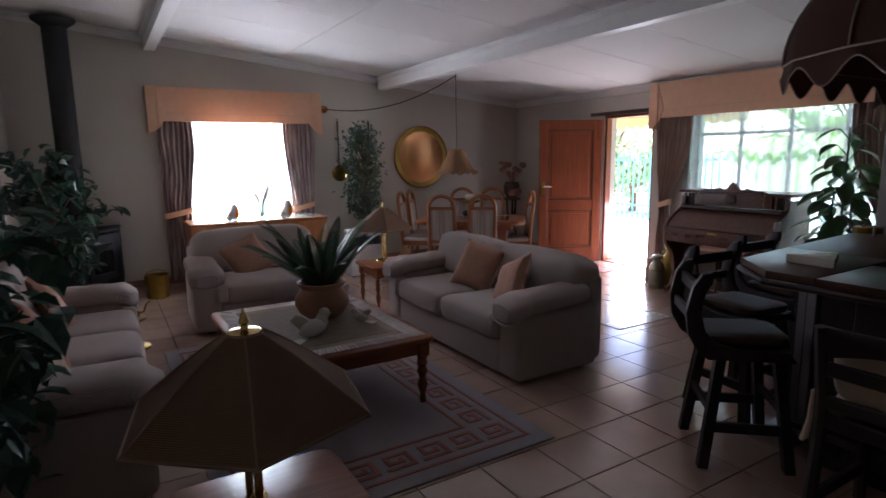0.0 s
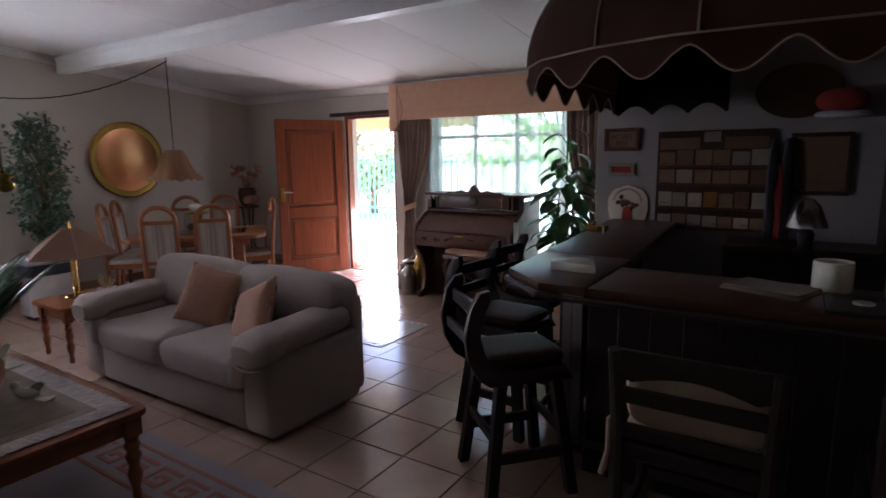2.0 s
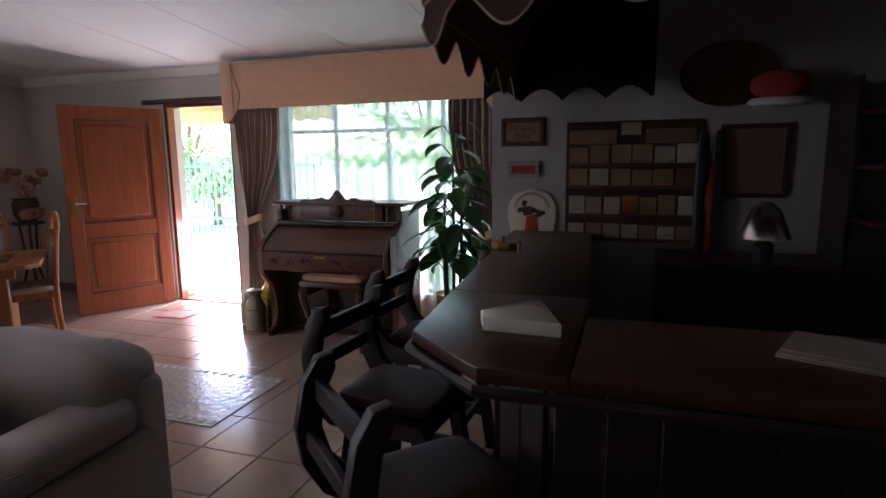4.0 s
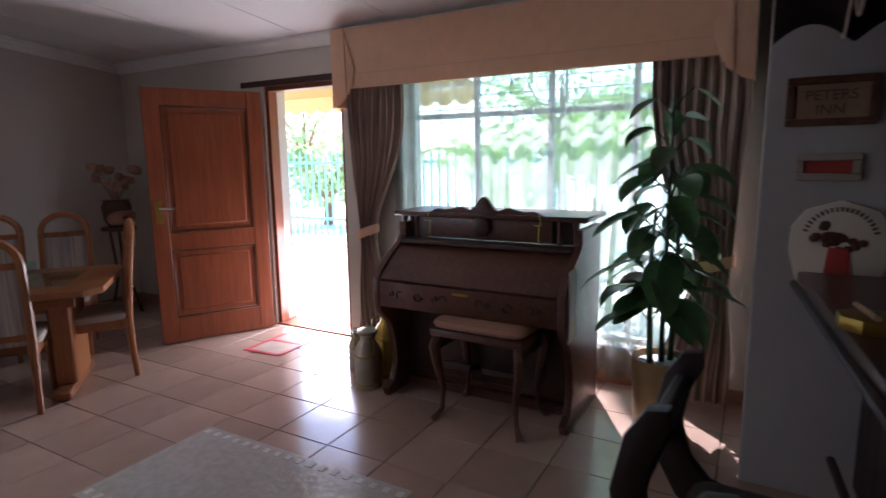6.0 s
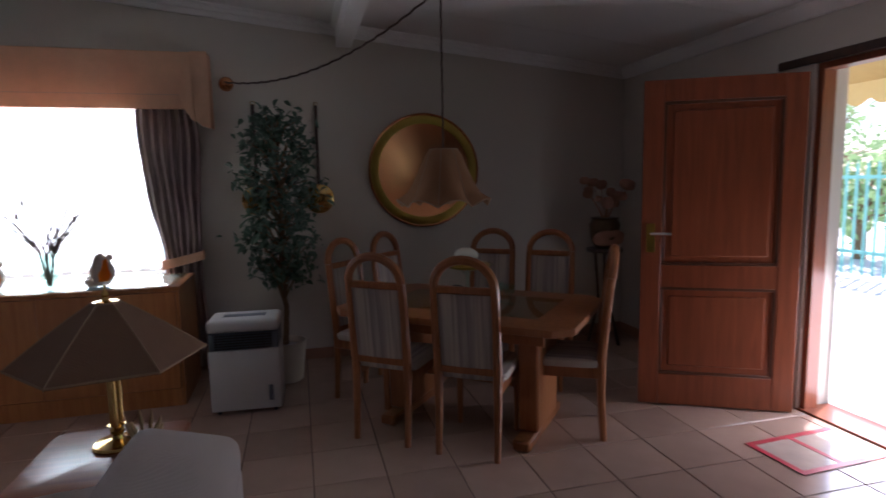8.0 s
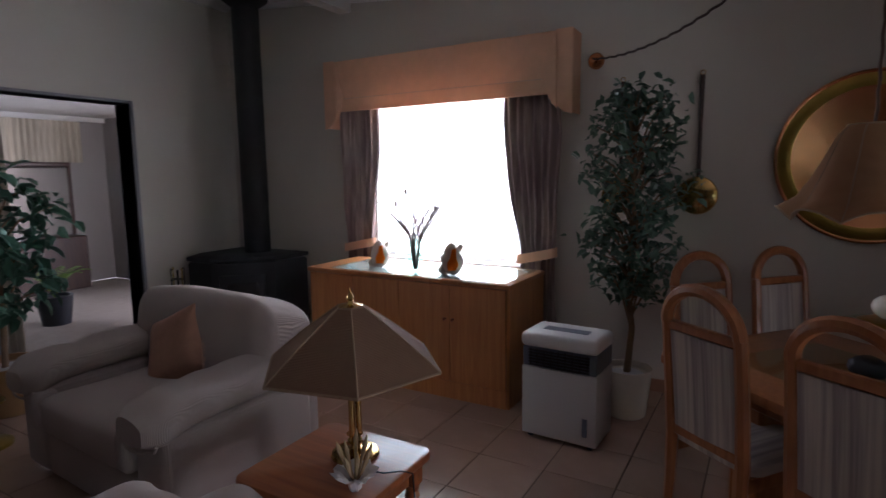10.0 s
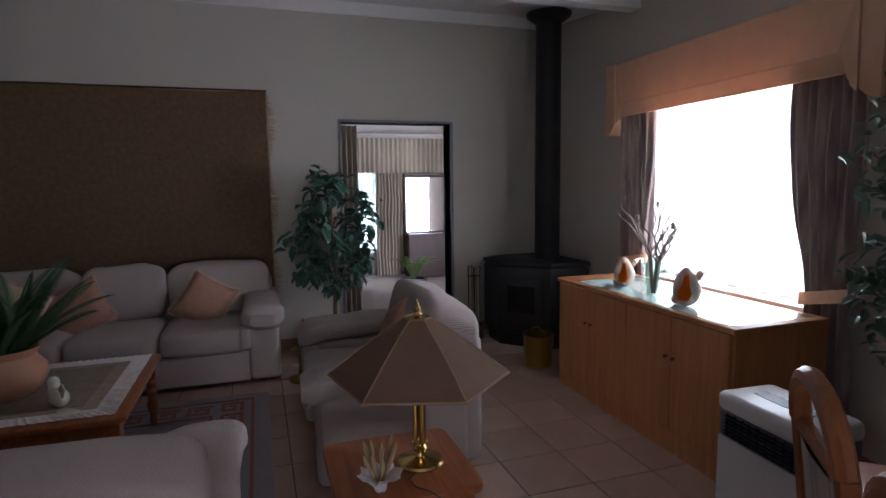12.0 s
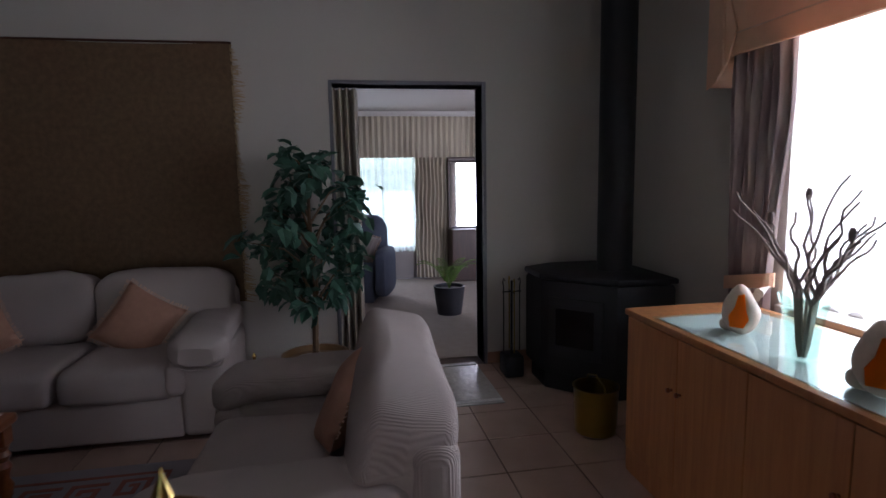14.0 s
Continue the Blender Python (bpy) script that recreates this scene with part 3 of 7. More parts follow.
def net(name, m, w, h, mat, label, folds=14, hem=0.0):
    bm = bmesh.new()
    nu = folds * 8
    rows = []
    for j in range(5):
        z = h * j / 4
        rows.append([bm.verts.new((w * i / nu, 0.018 * math.sin(2 * math.pi * folds * i / nu + 0.5 * math.sin(i * 0.3 + z)) + 0.01 * math.sin(i * 0.11), z - (hem * (0.5 - 0.5 * math.cos(2 * math.pi * i / nu * folds)) if j == 0 else 0))) for i in range(nu + 1)])
    for a, b2 in zip(rows, rows[1:]):
        for i in range(nu):
            bm.faces.new((a[i], a[i + 1], b2[i + 1], b2[i]))
    return solo(name, bm, mat, label, "curtain", m=m)


def pelmet(name, label, w, h, d, m, tails=True):
    """A box pelmet covered in cloth, its face in the local x-z plane at y = -d, with tails at both ends."""
    e = thing(name, label, "pelmet", "pelmets", m)
    b = bmesh.new()
    box(b, 0, w, -d, -d + 0.02, 0, h, 0.006), box(b, 0, 0.02, -d + 0.02, 0, 0, h, 0.004), box(b, w - 0.02, w, -d + 0.02, 0, 0, h, 0.004), box(b, 0.02, w - 0.02, -d + 0.02, 0, h - 0.02, h, 0.003)
    part("board", b, M_peach, e)
    part("hem_seam", bx(0.004, w - 0.004, -d - 0.004, -d, 0.1, 0.106), M_fringe, e)
    for x0, s in ((0.0, 1), (w, -1)):
        b = bmesh.new()
        prism(b, [(x0 - s * 0.012, h + 0.004), (x0 + s * 0.10, h + 0.004), (x0 + s * 0.2, h * 0.3), (x0 + s * 0.15, -0.03), (x0 + s * 0.05, -0.12), (x0 - s * 0.012, -0.14)], -d - 0.016, -d - 0.004, "y", 0.003)
        prism(b, [(x0 + s * 0.10, h * 0.95), (x0 + s * 0.12, h * 0.95), (x0 + s * 0.13, -0.06), (x0 + s * 0.09, -0.1)], -d - 0.03, -d - 0.014, "y", 0.005)
        part("tail", b, M_peach, e)
        part("side_flap", bx(x0 - 0.012, x0 - 0.002, -d, -0.01, -0.13, h, 0.003) if s > 0 else bx(x0 + 0.002, x0 + 0.012, -d, -0.01, -0.13, h, 0.003), M_peach, e)
    return e


pelmet("pelmet", "peach cloth pelmet over the sideboard window", 2.12, 0.41, 0.18, pose(0.51, YN - 0.001, 2.02))
drape("curtain", "greyish pink striped curtain tied back over sideboard", M_curtain_n, M_peach, pose(0.60, YN - 0.10, 0), 2.10, 0.05, 0.40, 0.90, 0.16, 0.30, 7)
drape("curtain", "greyish pink striped curtain tied back beside houseplant", M_curtain_n, M_peach, pose(2.12, YN - 0.10, 0), 2.10, 0.05, 0.42, 0.90, 0.25, 0.27, 7)
net("net_curtain", pose(0.9, YN - 0.02, 0.86), 1.3, 1.3, M_sheer_n, "white net curtain with a scalloped lace hem", 10, 0.05)
pelmet("pelmet", "wide peach cloth pelmet over the garden window", 2.78, 0.43, 0.16, pose(XE - 0.001, 4.80, 1.995, 0, 0, -90))
drape("curtain", "brown striped curtain tied back beside front door", M_curtain, M_peach, pose(XE - 0.10, 4.72, 0, 0, 0, -90), 2.05, 0.02, 0.5, 0.92, 0.14, 0.16, 8)
drape("curtain", "brown striped curtain tied back behind potted plant", M_curtain, M_peach, pose(XE - 0.10, 2.52, 0, 0, 0, -90), 2.05, 0.02, 0.5, 0.85, 0.36, 0.2, 8)
net("voile_curtain", pose(XE - 0.03, 2.1, 0.05, 0, 0, 90), 2.25, 2.05, M_sheer_e, "sheer white voile curtain behind the harmonium", 16)

# ---- upholstery ----
def puff(bm, x0, x1, y0, y1, z0, z1, e=0.35, e2=0.4, n=28, m2=16, wob=0.004, seed=0, m=None):
    """A soft rounded cushion that fills the box."""
    def sp(v, p):
        return math.copysign(abs(v) ** p, v)
    cx, cy, cz = (x0 + x1) / 2, (y0 + y1) / 2, (z0 + z1) / 2
    a, b, c = (x1 - x0) / 2, (y1 - y0) / 2, (z1 - z0) / 2
    rows = []
    for j in range(1, m2):
        v = -math.pi / 2 + math.pi * j / m2
        row = []
        for i in range(n):
            u = 2 * math.pi * i / n
            p = Vector((a * sp(math.cos(v), e) * sp(math.cos(u), e2), b * sp(math.cos(v), e) * sp(math.sin(u), e2), c * sp(math.sin(v), e)))
            q = p * (1 + 0.0) + Vector((cx, cy, cz))
            k = noise.noise(q * 7 + Vector((seed * 3.1, seed, 0))) * wob
            q += p.normalized() * k
            row.append(bm.verts.new(q if m is None else m @ q))
        rows.append(row)
    for r, s in zip(rows, rows[1:]):
        for i in range(n):
            bm.faces.new((r[i], r[(i + 1) % n], s[(i + 1) % n], s[i]))
    bm.faces.new(list(reversed(rows[0])))
    bm.faces.new(rows[-1])
    return bm


def roll_pad(bm, half, y0, y1, z0, z1, lip, seed):
    """The stuffed arm top: a soft roll that swells and drops over the front, with a few creases."""
    n, rows = 26, []
    steps = [i / 22 for i in range(23)]
    for t in steps:
        y = y0 + (y1 - y0) * t
        end = min(1.0, math.sin(math.pi * min(0.5, t * 4 + 0.03))) * min(1.0, math.sin(math.pi * min(0.5, (1 - t) * 5 + 0.04)))
        swell = 1 + 0.16 * math.exp(-((t - 0.10) / 0.10) ** 2)
        drop = lip * math.exp(-(t / 0.12) ** 2)
        zc, hz = (z0 + z1) / 2 + 0.03 * t, (z1 - z0) / 2
        row = []
        for i in range(n):
            a = 2 * math.pi * i / n
            cx, sz = math.cos(a), math.sin(a)
            x = half * swell * (0.55 + 0.45 * end) * math.copysign(abs(cx) ** 0.6, cx)
            z = zc + hz * (0.4 + 0.6 * end) * math.copysign(abs(sz) ** 0.75, sz) - drop * (1.0 if sz < 0 else 0.35)
            crease = 0.004 * math.sin(31 * t + 3 * cx + seed) * (0.4 + 0.6 * math.exp(-t * 3))
            w = noise.noise(Vector((x * 6 + seed, y * 6, z * 5))) * 0.012
            row.append(bm.verts.new((x + w * cx, y, z + (crease + w) * (1 if sz > 0 else 0.4))))
        rows.append(row)
    for p, q in zip(rows, rows[1:]):
        for i in range(n):
            bm.faces.new((p[i], p[(i + 1) % n], q[(i + 1) % n], q[i]))
    bm.faces.new(list(reversed(rows[0]))), bm.faces.new(rows[-1])
    return bm


def piping_cord(pts, r=0.006):
    return tube(bmesh.new(), pts, r, 6)


def sofa(name, label, seats, w, m, d=0.92, group="sofas", seed=1, top=0.88):
    """A padded sofa; it stands on the local origin and faces -y."""
    e = thing(name, label, "sofa", group, m)
    aw = 0.25
    part("base", bx(-w / 2 + aw - 0.02, w / 2 - aw + 0.02, -d / 2 + 0.03, d / 2 - 0.04, 0.03, 0.27, 0.025, 3), M_sofa, e)
    for sx in (-1, 1):
        for sy in (-1, 1):
            part("foot", bx(sx * (w / 2 - 0.14) - 0.03, sx * (w / 2 - 0.14) + 0.03, sy * (d / 2 - 0.14) - 0.03, sy * (d / 2 - 0.14) + 0.03, 0, 0.032, 0.004), M_black, e)
    sw = (w - 2 * aw) / seats
    for i in range(seats):
        x0 = -w / 2 + aw + i * sw
        part("seat_cushion", puff(bmesh.new(), x0 + 0.002, x0 + sw - 0.002, -d / 2 - 0.015, d / 2 - 0.22, 0.245, 0.47, 0.42, 0.2, 40, 18, 0.016, seed + i), M_sofa, e)
        bl = x0 - (aw - 0.05 if i == 0 else 0) 
        br = x0 + sw + (aw - 0.05 if i == seats - 1 else 0)
        t = pose((bl + br) / 2, d / 2 - 0.17, (top + 0.44) / 2, -13)
        h = (top - 0.42) / 2
        part("back_cushion", puff(bmesh.new(), -(br - bl) / 2, (br - bl) / 2, -0.155, 0.15, -h, h, 0.5, 0.26, 40, 20, 0.022, seed + 5 + i, t), M_sofa, e)
    part("back_panel", bx(-w / 2 + 0.03, w / 2 - 0.03, d / 2 - 0.16, d / 2 - 0.01, 0.04, top - 0.13, 0.06, 5), M_sofa, e)
    for s in (-1, 1):
        xa, xb = sorted((s * (w / 2 - aw + 0.01), s * (w / 2)))
        part("arm_side", bx(xa, xb, -d / 2 + 0.02, d / 2 - 0.10, 0.03, 0.50, 0.045, 4), M_sofa, e)
        pad = roll_pad(bmesh.new(), aw / 2 + 0.015, -d / 2 - 0.045, d / 2 - 0.16, 0.47, 0.62, 0.05, seed + s)
        bmesh.ops.transform(pad, matrix=pose(s * (w / 2 - aw / 2), 0, 0), verts=pad.verts)
        part("arm_pad", pad, M_sofa, e)
        xc = s * (w / 2 - aw / 2)
        pts = [(xc + (aw / 2 + 0.012) * math.cos(a), -d / 2 - 0.035 + 0.02 * abs(math.cos(a)), 0.475 - 0.045 * math.sin(a) + 0.004 * math.sin(9 * a)) for a in [math.pi * k / 14 for k in range(15)]]
        part("arm_piping", piping_cord(pts), M_sofa, e)
        part("seat_end_roll", puff(bmesh.new(), s * (w / 2 - aw) - 0.055, s * (w / 2 - aw) + 0.045, -d / 2 - 0.03, -d / 2 + 0.09, 0.29, 0.47, 0.5, 0.6, 18, 12, 0.008, seed + 12), M_sofa, e)
    return e


def throw(name, label, m, size=0.42, mat=None, group="throw cushions", thick=0.13):
    """A square cushion with a fringe, standing in the local x-z plane."""
    e = thing(name, label, "cushion", group, m)
    n = 14
    bm = bmesh.new()
    sides = []
    for s in (-1, 1):
        g = []
        for j in range(n + 1):
            row = []
            for i in range(n + 1):
                u, v = 2 * i / n - 1, 2 * j / n - 1
                k = max(0, (1 - u ** 4)) * max(0, (1 - v ** 4))
                x, z = u * (1 - 0.09 * (1 - v * v)), v * (1 - 0.09 * (1 - u * u))
                row.append(bm.verts.new((x * size / 2, s * thick / 2 * k ** 0.5 + 0.004 * noise.noise(Vector((u * 3, v * 3, s))), size / 2 + z * size / 2)))
            g.append(row)
        sides.append(g)
        for j in range(n):
            for i in range(n):
                bm.faces.new((g[j][i], g[j][i + 1], g[j + 1][i + 1], g[j + 1][i]))
    bmesh.ops.remove_doubles(bm, verts=bm.verts, dist=0.0012)
    part("cover", bm, mat or M_pillow, e)
    f = bmesh.new()
    k = 34
    for side in range(4):
        for i in range(k):
            u = 2 * (i + 0.5) / k - 1
            r = 1 - 0.09 * (1 - u * u)
            a = Vector((u * size / 2, 0, r * size / 2))
            o = Vector((u * size / 2 + random.uniform(-0.006, 0.006), random.uniform(-0.01, 0.01), r * size / 2 + 0.022))
            wv = Vector((0.0035, 0, 0))
            pts = [a - wv, a + wv, o + wv, o - wv]
            rot = Matrix.Rotation(side * math.pi / 2, 3, "Y")
            f.faces.new([f.verts.new(rot @ p + Vector((0, 0, size / 2))) for p in pts])
    part("fringe", f, M_fringe, e)
    return e


sofa("sofa", "grey beige corduroy two seater sofa with scatter cushions", 2, 2.00, pose(2.63, 3.69, 0, 0, 0, -90), 0.86, seed=1, top=0.82)
sofa("sofa", "grey beige corduroy wide armchair near the sideboard", 1, 1.30, pose(1.21, 5.49, 0, 0, 0, -3), 0.90, seed=20, top=0.87)
sofa("sofa", "grey beige corduroy three seater sofa below hessian hanging", 3, 2.34, pose(-0.38, 3.76, 0, 0, 0, 90), 0.9, seed=40, top=0.88)
throw("throw_cushion", "peach fringed cushion on the two seater sofa", pose(2.54, 3.78, 0.43, -24, 0, -70) @ pose(0, 0, 0, 0, 12))
throw("throw_cushion", "peach tasselled cushion against the sofa arm", pose(2.46, 3.17, 0.42, -28, 0, -108) @ pose(0, 0, 0, 0, -26))
throw("throw_cushion", "peach fringed cushion on the wide armchair", pose(1.22, 5.50, 0.44, -26, 0, -4) @ pose(0, 0, 0, 0, -28))
throw("throw_cushion", "peach fringed cushion on the three seater sofa", pose(-0.33, 4.26, 0.44, -26, 0, 92) @ pose(0, 0, 0, 0, 32), 0.4)
throw("throw_cushion", "peach fringed cushion tilted on three seater sofa", pose(-0.33, 3.56, 0.44, -26, 0, 88) @ pose(0, 0, 0, 0, -30), 0.4)
throw("throw_cushion", "pale peach cushion on the three seater sofa", pose(-0.32, 2.98, 0.44, -26, 0, 80) @ pose(0, 0, 0, 0, 20), 0.4, M_cream)


# ---- tables ----
def turned_leg(bm, x, y, h, r=0.035):
    prof = [(r * 0.5, 0.0), (r * 0.62, 0.02), (r * 0.45, 0.05), (r * 0.8, 0.09), (r * 0.95, 0.12), (r * 0.6, 0.15), (r * 0.7, 0.17), (r * 1.0, 0.20), (r * 0.7, 0.225), (r * 1.02, 0.25), (r * 0.75, 0.27), (r, 0.29)]
    prof = [(a, z * h / 0.38) for a, z in prof if z * h / 0.38 < h - 0.09]
    lathe(bm, prof, 16, pose(x, y, 0))
    box(bm, x - r, x + r, y - r, y + r, h - 0.095, h, 0.004)
    return bm


def low_table(name, label, w, d, h, m, group="", r=0.036):
    e = thing(name, label, "table", group, m)
    b = bmesh.new()
    c = 0.05
    pts = []
    for sx, sy, a0 in ((1, -1, -90), (1, 1, 0), (-1, 1, 90), (-1, -1, 180)):
        for k in range(5):
            a = radians(a0 + k * 22.5)
            pts.append((sx * (w / 2 - c) + c * math.cos(a), sy * (d / 2 - c) + c * math.sin(a)))
    prism(b, pts, h - 0.032, h, "z", 0.008)
    part("tabletop", b, M_pine, e)
    for s in (-1, 1):
        part("apron", bx(-w / 2 + 0.1, w / 2 - 0.1, s * (d / 2 - 0.065) - 0.011, s * (d / 2 - 0.065) + 0.011, h - 0.12, h - 0.033, 0.003), M_pine, e)
        part("apron", bx(s * (w / 2 - 0.065) - 0.011, s * (w / 2 - 0.065) + 0.011, -d / 2 + 0.1, d / 2 - 0.1, h - 0.12, h - 0.033, 0.003), M_pine, e)
    for sx in (-1, 1):
        for sy in (-1, 1):
            part("leg", turned_leg(bmesh.new(), sx * (w / 2 - 0.065), sy * (d / 2 - 0.065), h - 0.033, r), M_pine, e)
    return e


low_table("coffee_table", "orange pine coffee table with turned legs on rug", 1.10, 1.38, 0.44, pose(1.09, 3.48, 0.012))
low_table("end_table", "small pine end table beside the sofa", 0.52, 0.53, 0.45, pose(2.49, 5.275, 0), "end tables", 0.03)
low_table("end_table", "small pine end table beside the floor plant", 0.52, 0.54, 0.565, pose(0.28, 1.38, 0), "end tables", 0.03)

# lace cloth with ruffled edge
cloth = thing("table_runner", "woven table cloth with a ruffled white lace edge", "tablecloth", m=pose(1.09, 3.48, 0.454))
part("cloth", bx(-0.40, 0.40, -0.54, 0.54, 0, 0.004, 0.001), M_runner, cloth)
part("inner_band", bx(-0.34, 0.34, -0.47, 0.47, 0.004, 0.006), material("sage_weave", (0.27, 0.23, 0.18), 0.95, noise_scale=18, noise_mix=0.3, bump=0.5, bump_scale=90), cloth)
bm = bmesh.new()
for side in range(4):
    L, off = (0.80, 0.54) if side % 2 == 0 else (1.08, 0.40)
    n = 110
    rot = Matrix.Rotation(side * math.pi / 2, 3, "Z")
    prev = None
    for i in range(n + 1):
        u = (i / n - 0.5)
        x = u * (L + 0.0)
        xo = u * (L + 0.2)
        z = 0.006 + 0.007 * math.sin(i * 1.9 + random.uniform(-0.5, 0.5))
        ring = [bm.verts.new(rot @ Vector((x, -off, 0.005))), bm.verts.new(rot @ Vector(((x + xo) / 2, -off - 0.05, max(0.003, z)))), bm.verts.new(rot @ Vector((xo, -off - 0.1 - 0.006 * math.sin(i * 1.9), max(0.002, z * 0.8))))]
        if prev:
            for a in range(2):
                bm.faces.new((prev[a], ring[a], ring[a + 1], prev[a + 1]))
        prev = ring
part("ruffle", bm, M_lace, cloth, "white ruffled lace")


# ---- table lamps ----
def hex_lamp(name, label, m, group="table lamps"):
    e = thing(name, label, "lamp", group, m)
    part("base", lathe(bmesh.new(), [(0.085, 0), (0.088, 0.006), (0.082, 0.014), (0.05, 0.02), (0.02, 0.028), (0.016, 0.04), (0.024, 0.05), (0.026, 0.06), (0.016, 0.072), (0.03, 0.08)], 32), M_brass, e, "round polished brass base")
    for a in range(3):
        x, y = 0.016 * math.cos(a * 2.094 + 0.4), 0.016 * math.sin(a * 2.094 + 0.4)
        part("column", tube(bmesh.new(), [(x, y, 0.075), (x, y, 0.34)], 0.011, 12), M_brass, e)
    part("rod", tube(bmesh.new(), [(0, 0, 0.33), (0, 0, 0.56)], 0.004, 8), M_brass, e)
    bm, tb = bmesh.new(), bmesh.new()
    prof = [(0.05, 0.545), (0.12, 0.498), (0.195, 0.443), (0.27, 0.385), (0.328, 0.338), (0.326, 0.331)]
    rings = []
    for r, z in prof:
        rings.append([(r * math.cos(k * math.pi / 3), r * math.sin(k * math.pi / 3), z) for k in range(6)])
    vr = [[bm.verts.new(p) for p in ring] for ring in rings]
    for a, b in zip(vr, vr[1:]):
        for k in range(6):
            bm.faces.new((a[k], a[(k + 1) % 6], b[(k + 1) % 6], b[k]))
    part("shade", bm, M_shade, e, "pleated six sided cloth shade", smooth=False)
    for k in range(6):
        part("rib_braid", tube(bmesh.new(), [r[k] for r in rings], 0.0035, 5), M_shade_trim, e)
    for ring in (rings[0], rings[-2]):
        part("rim_braid", tube(bmesh.new(), ring + [ring[0]], 0.0045, 5), M_shade_trim, e)
    part("finial", lathe(bmesh.new(), [(0.042, 0.545), (0.044, 0.55), (0.012, 0.556), (0.008, 0.566), (0.014, 0.574), (0.010, 0.585), (0.004, 0.6), (0.002, 0.612)], 16), M_brass, e)
    return e


hex_lamp("table_lamp", "brass table lamp with hexagonal pleated tan shade", pose(2.51, 5.357, 0.45, 0, 0, 12) @ Matrix.Scale(1.045, 4))
hex_lamp("table_lamp", "brass table lamp near the floor plant", pose(0.225, 1.35, 0.565, 0, 0, 20))
b = bmesh.new()
tube(b, [(2.58, 5.33, 0.455), (2.63, 5.28, 0.455), (2.69, 5.29, 0.456), (2.74, 5.33, 0.457), (2.765, 5.36, 0.44), (2.775, 5.37, 0.2), (2.80, 5.42, 0.008)], 0.003, 6)
solo("lamp_cable", b, M_soot, "thin black cable of the table lamp", "cable")

# wrapped dried bouquet on the end table
bq = thing("dried_bouquet", "small dried husk bouquet in lace wrap on end table", "ornament", m=pose(2.66, 5.17, 0.452))
bm = bmesh.new()
n = 24
rows = [[bm.verts.new((math.cos(2 * math.pi * i / n) * r * (1 + 0.12 * math.sin(i * 2.6)), math.sin(2 * math.pi * i / n) * r * (1 + 0.12 * math.cos(i * 2.1)), z + 0.008 * math.sin(i * 2.2))) for i in range(n)] for r, z in ((0.02, 0.0), (0.024, 0.03), (0.05, 0.055), (0.075, 0.06))]
for a, c in zip(rows, rows[1:]):
    for i in range(n):
        bm.faces.new((a[i], a[(i + 1) % n], c[(i + 1) % n], c[i]))
bm.faces.new(list(reversed(rows[0])))
part("wrap", bm, M_lace, bq)
for i in range(9):
    a = i * 0.7
    hgt = 0.11 + 0.05 * ((i * 37) % 7) / 7
    tip = Vector((0.05 * math.cos(a), 0.05 * math.sin(a), hgt))
    b = tube(bmesh.new(), [(0, 0, 0.02), tip * 0.5, tip, tip + Vector((0.01 * math.cos(a), 0.01 * math.sin(a), 0.03))], [0.003, 0.004, 0.009, 0.002], 6)
    part("husk", b, M_straw, bq)


# ---- ornaments on the coffee table ----
def dove(name, label, m, s=1.0):
    e = thing(name, label, "ornament", "ceramic doves", m)
    b = bmesh.new()
    puff(b, -0.075 * s, 0.075 * s, -0.038 * s, 0.038 * s, 0.005, 0.075 * s, 1, 1, 20, 12, 0)
    puff(b, -0.095 * s, -0.045 * s, -0.024 * s, 0.024 * s, 0.06 * s, 0.11 * s, 1, 1, 14, 10, 0)
    tube(b, [(-0.085 * s, 0, 0.082 * s), (-0.115 * s, 0, 0.076 * s)], [0.009 * s, 0.001], 8)
    tube(b, [(-0.05 * s, 0, 0.05 * s), (-0.06 * s, 0, 0.08 * s)], [0.03 * s, 0.022 * s], 12)
    part("body", b, M_ceramic, e)
    for sg in (-1, 1):
        b = bmesh.new()
        prism(b, [(-0.03 * s, 0.0), (0.04 * s, 0.02 * s), (0.115 * s, 0.10 * s), (0.09 * s, 0.115 * s), (0.05 * s, 0.10 * s), (-0.01 * s, 0.05 * s)], -0.004, 0.004, "y", 0.002, pose(0, sg * 0.03 * s, 0.04 * s, sg * -32, 0, sg * 12))
        part("wing", b, M_ceramic, e)
    b = bmesh.new()
    prism(b, [(0.05 * s, -0.015 * s), (0.13 * s, -0.045 * s), (0.145 * s, -0.02 * s), (0.14 * s, 0.0), (0.145 * s, 0.02 * s), (0.13 * s, 0.045 * s), (0.05 * s, 0.015 * s)], 0, 0.007, "z", 0.002, pose(0, 0, 0.03 * s, 0, -8))
    part("tail", b, M_ceramic, e)
    return e


TT = 0.462
dove("ceramic_dove", "white glazed ceramic dove on the lace cloth", pose(1.40, 3.84, TT, 0, 0, 28), 1.2)
dove("ceramic_dove", "large cream ceramic dove beside terracotta urn", pose(0.98, 3.17, TT, 0, 0, 205), 1.5)
dove("ceramic_dove", "small cream ceramic dove behind terracotta urn", pose(1.37, 3.33, TT, 0, 0, -60), 0.8)

urn = thing("terracotta_urn", "round terracotta urn on the coffee table", "pot", m=pose(1.18, 3.55, TT))
part("body", lathe(bmesh.new(), [(0.08, 0), (0.10, 0.01), (0.155, 0.05), (0.185, 0.11), (0.18, 0.16), (0.145, 0.205), (0.135, 0.22), (0.16, 0.25), (0.165, 0.26), (0.15, 0.26), (0.128, 0.225), (0.13, 0.215)], 36), M_terra, urn)
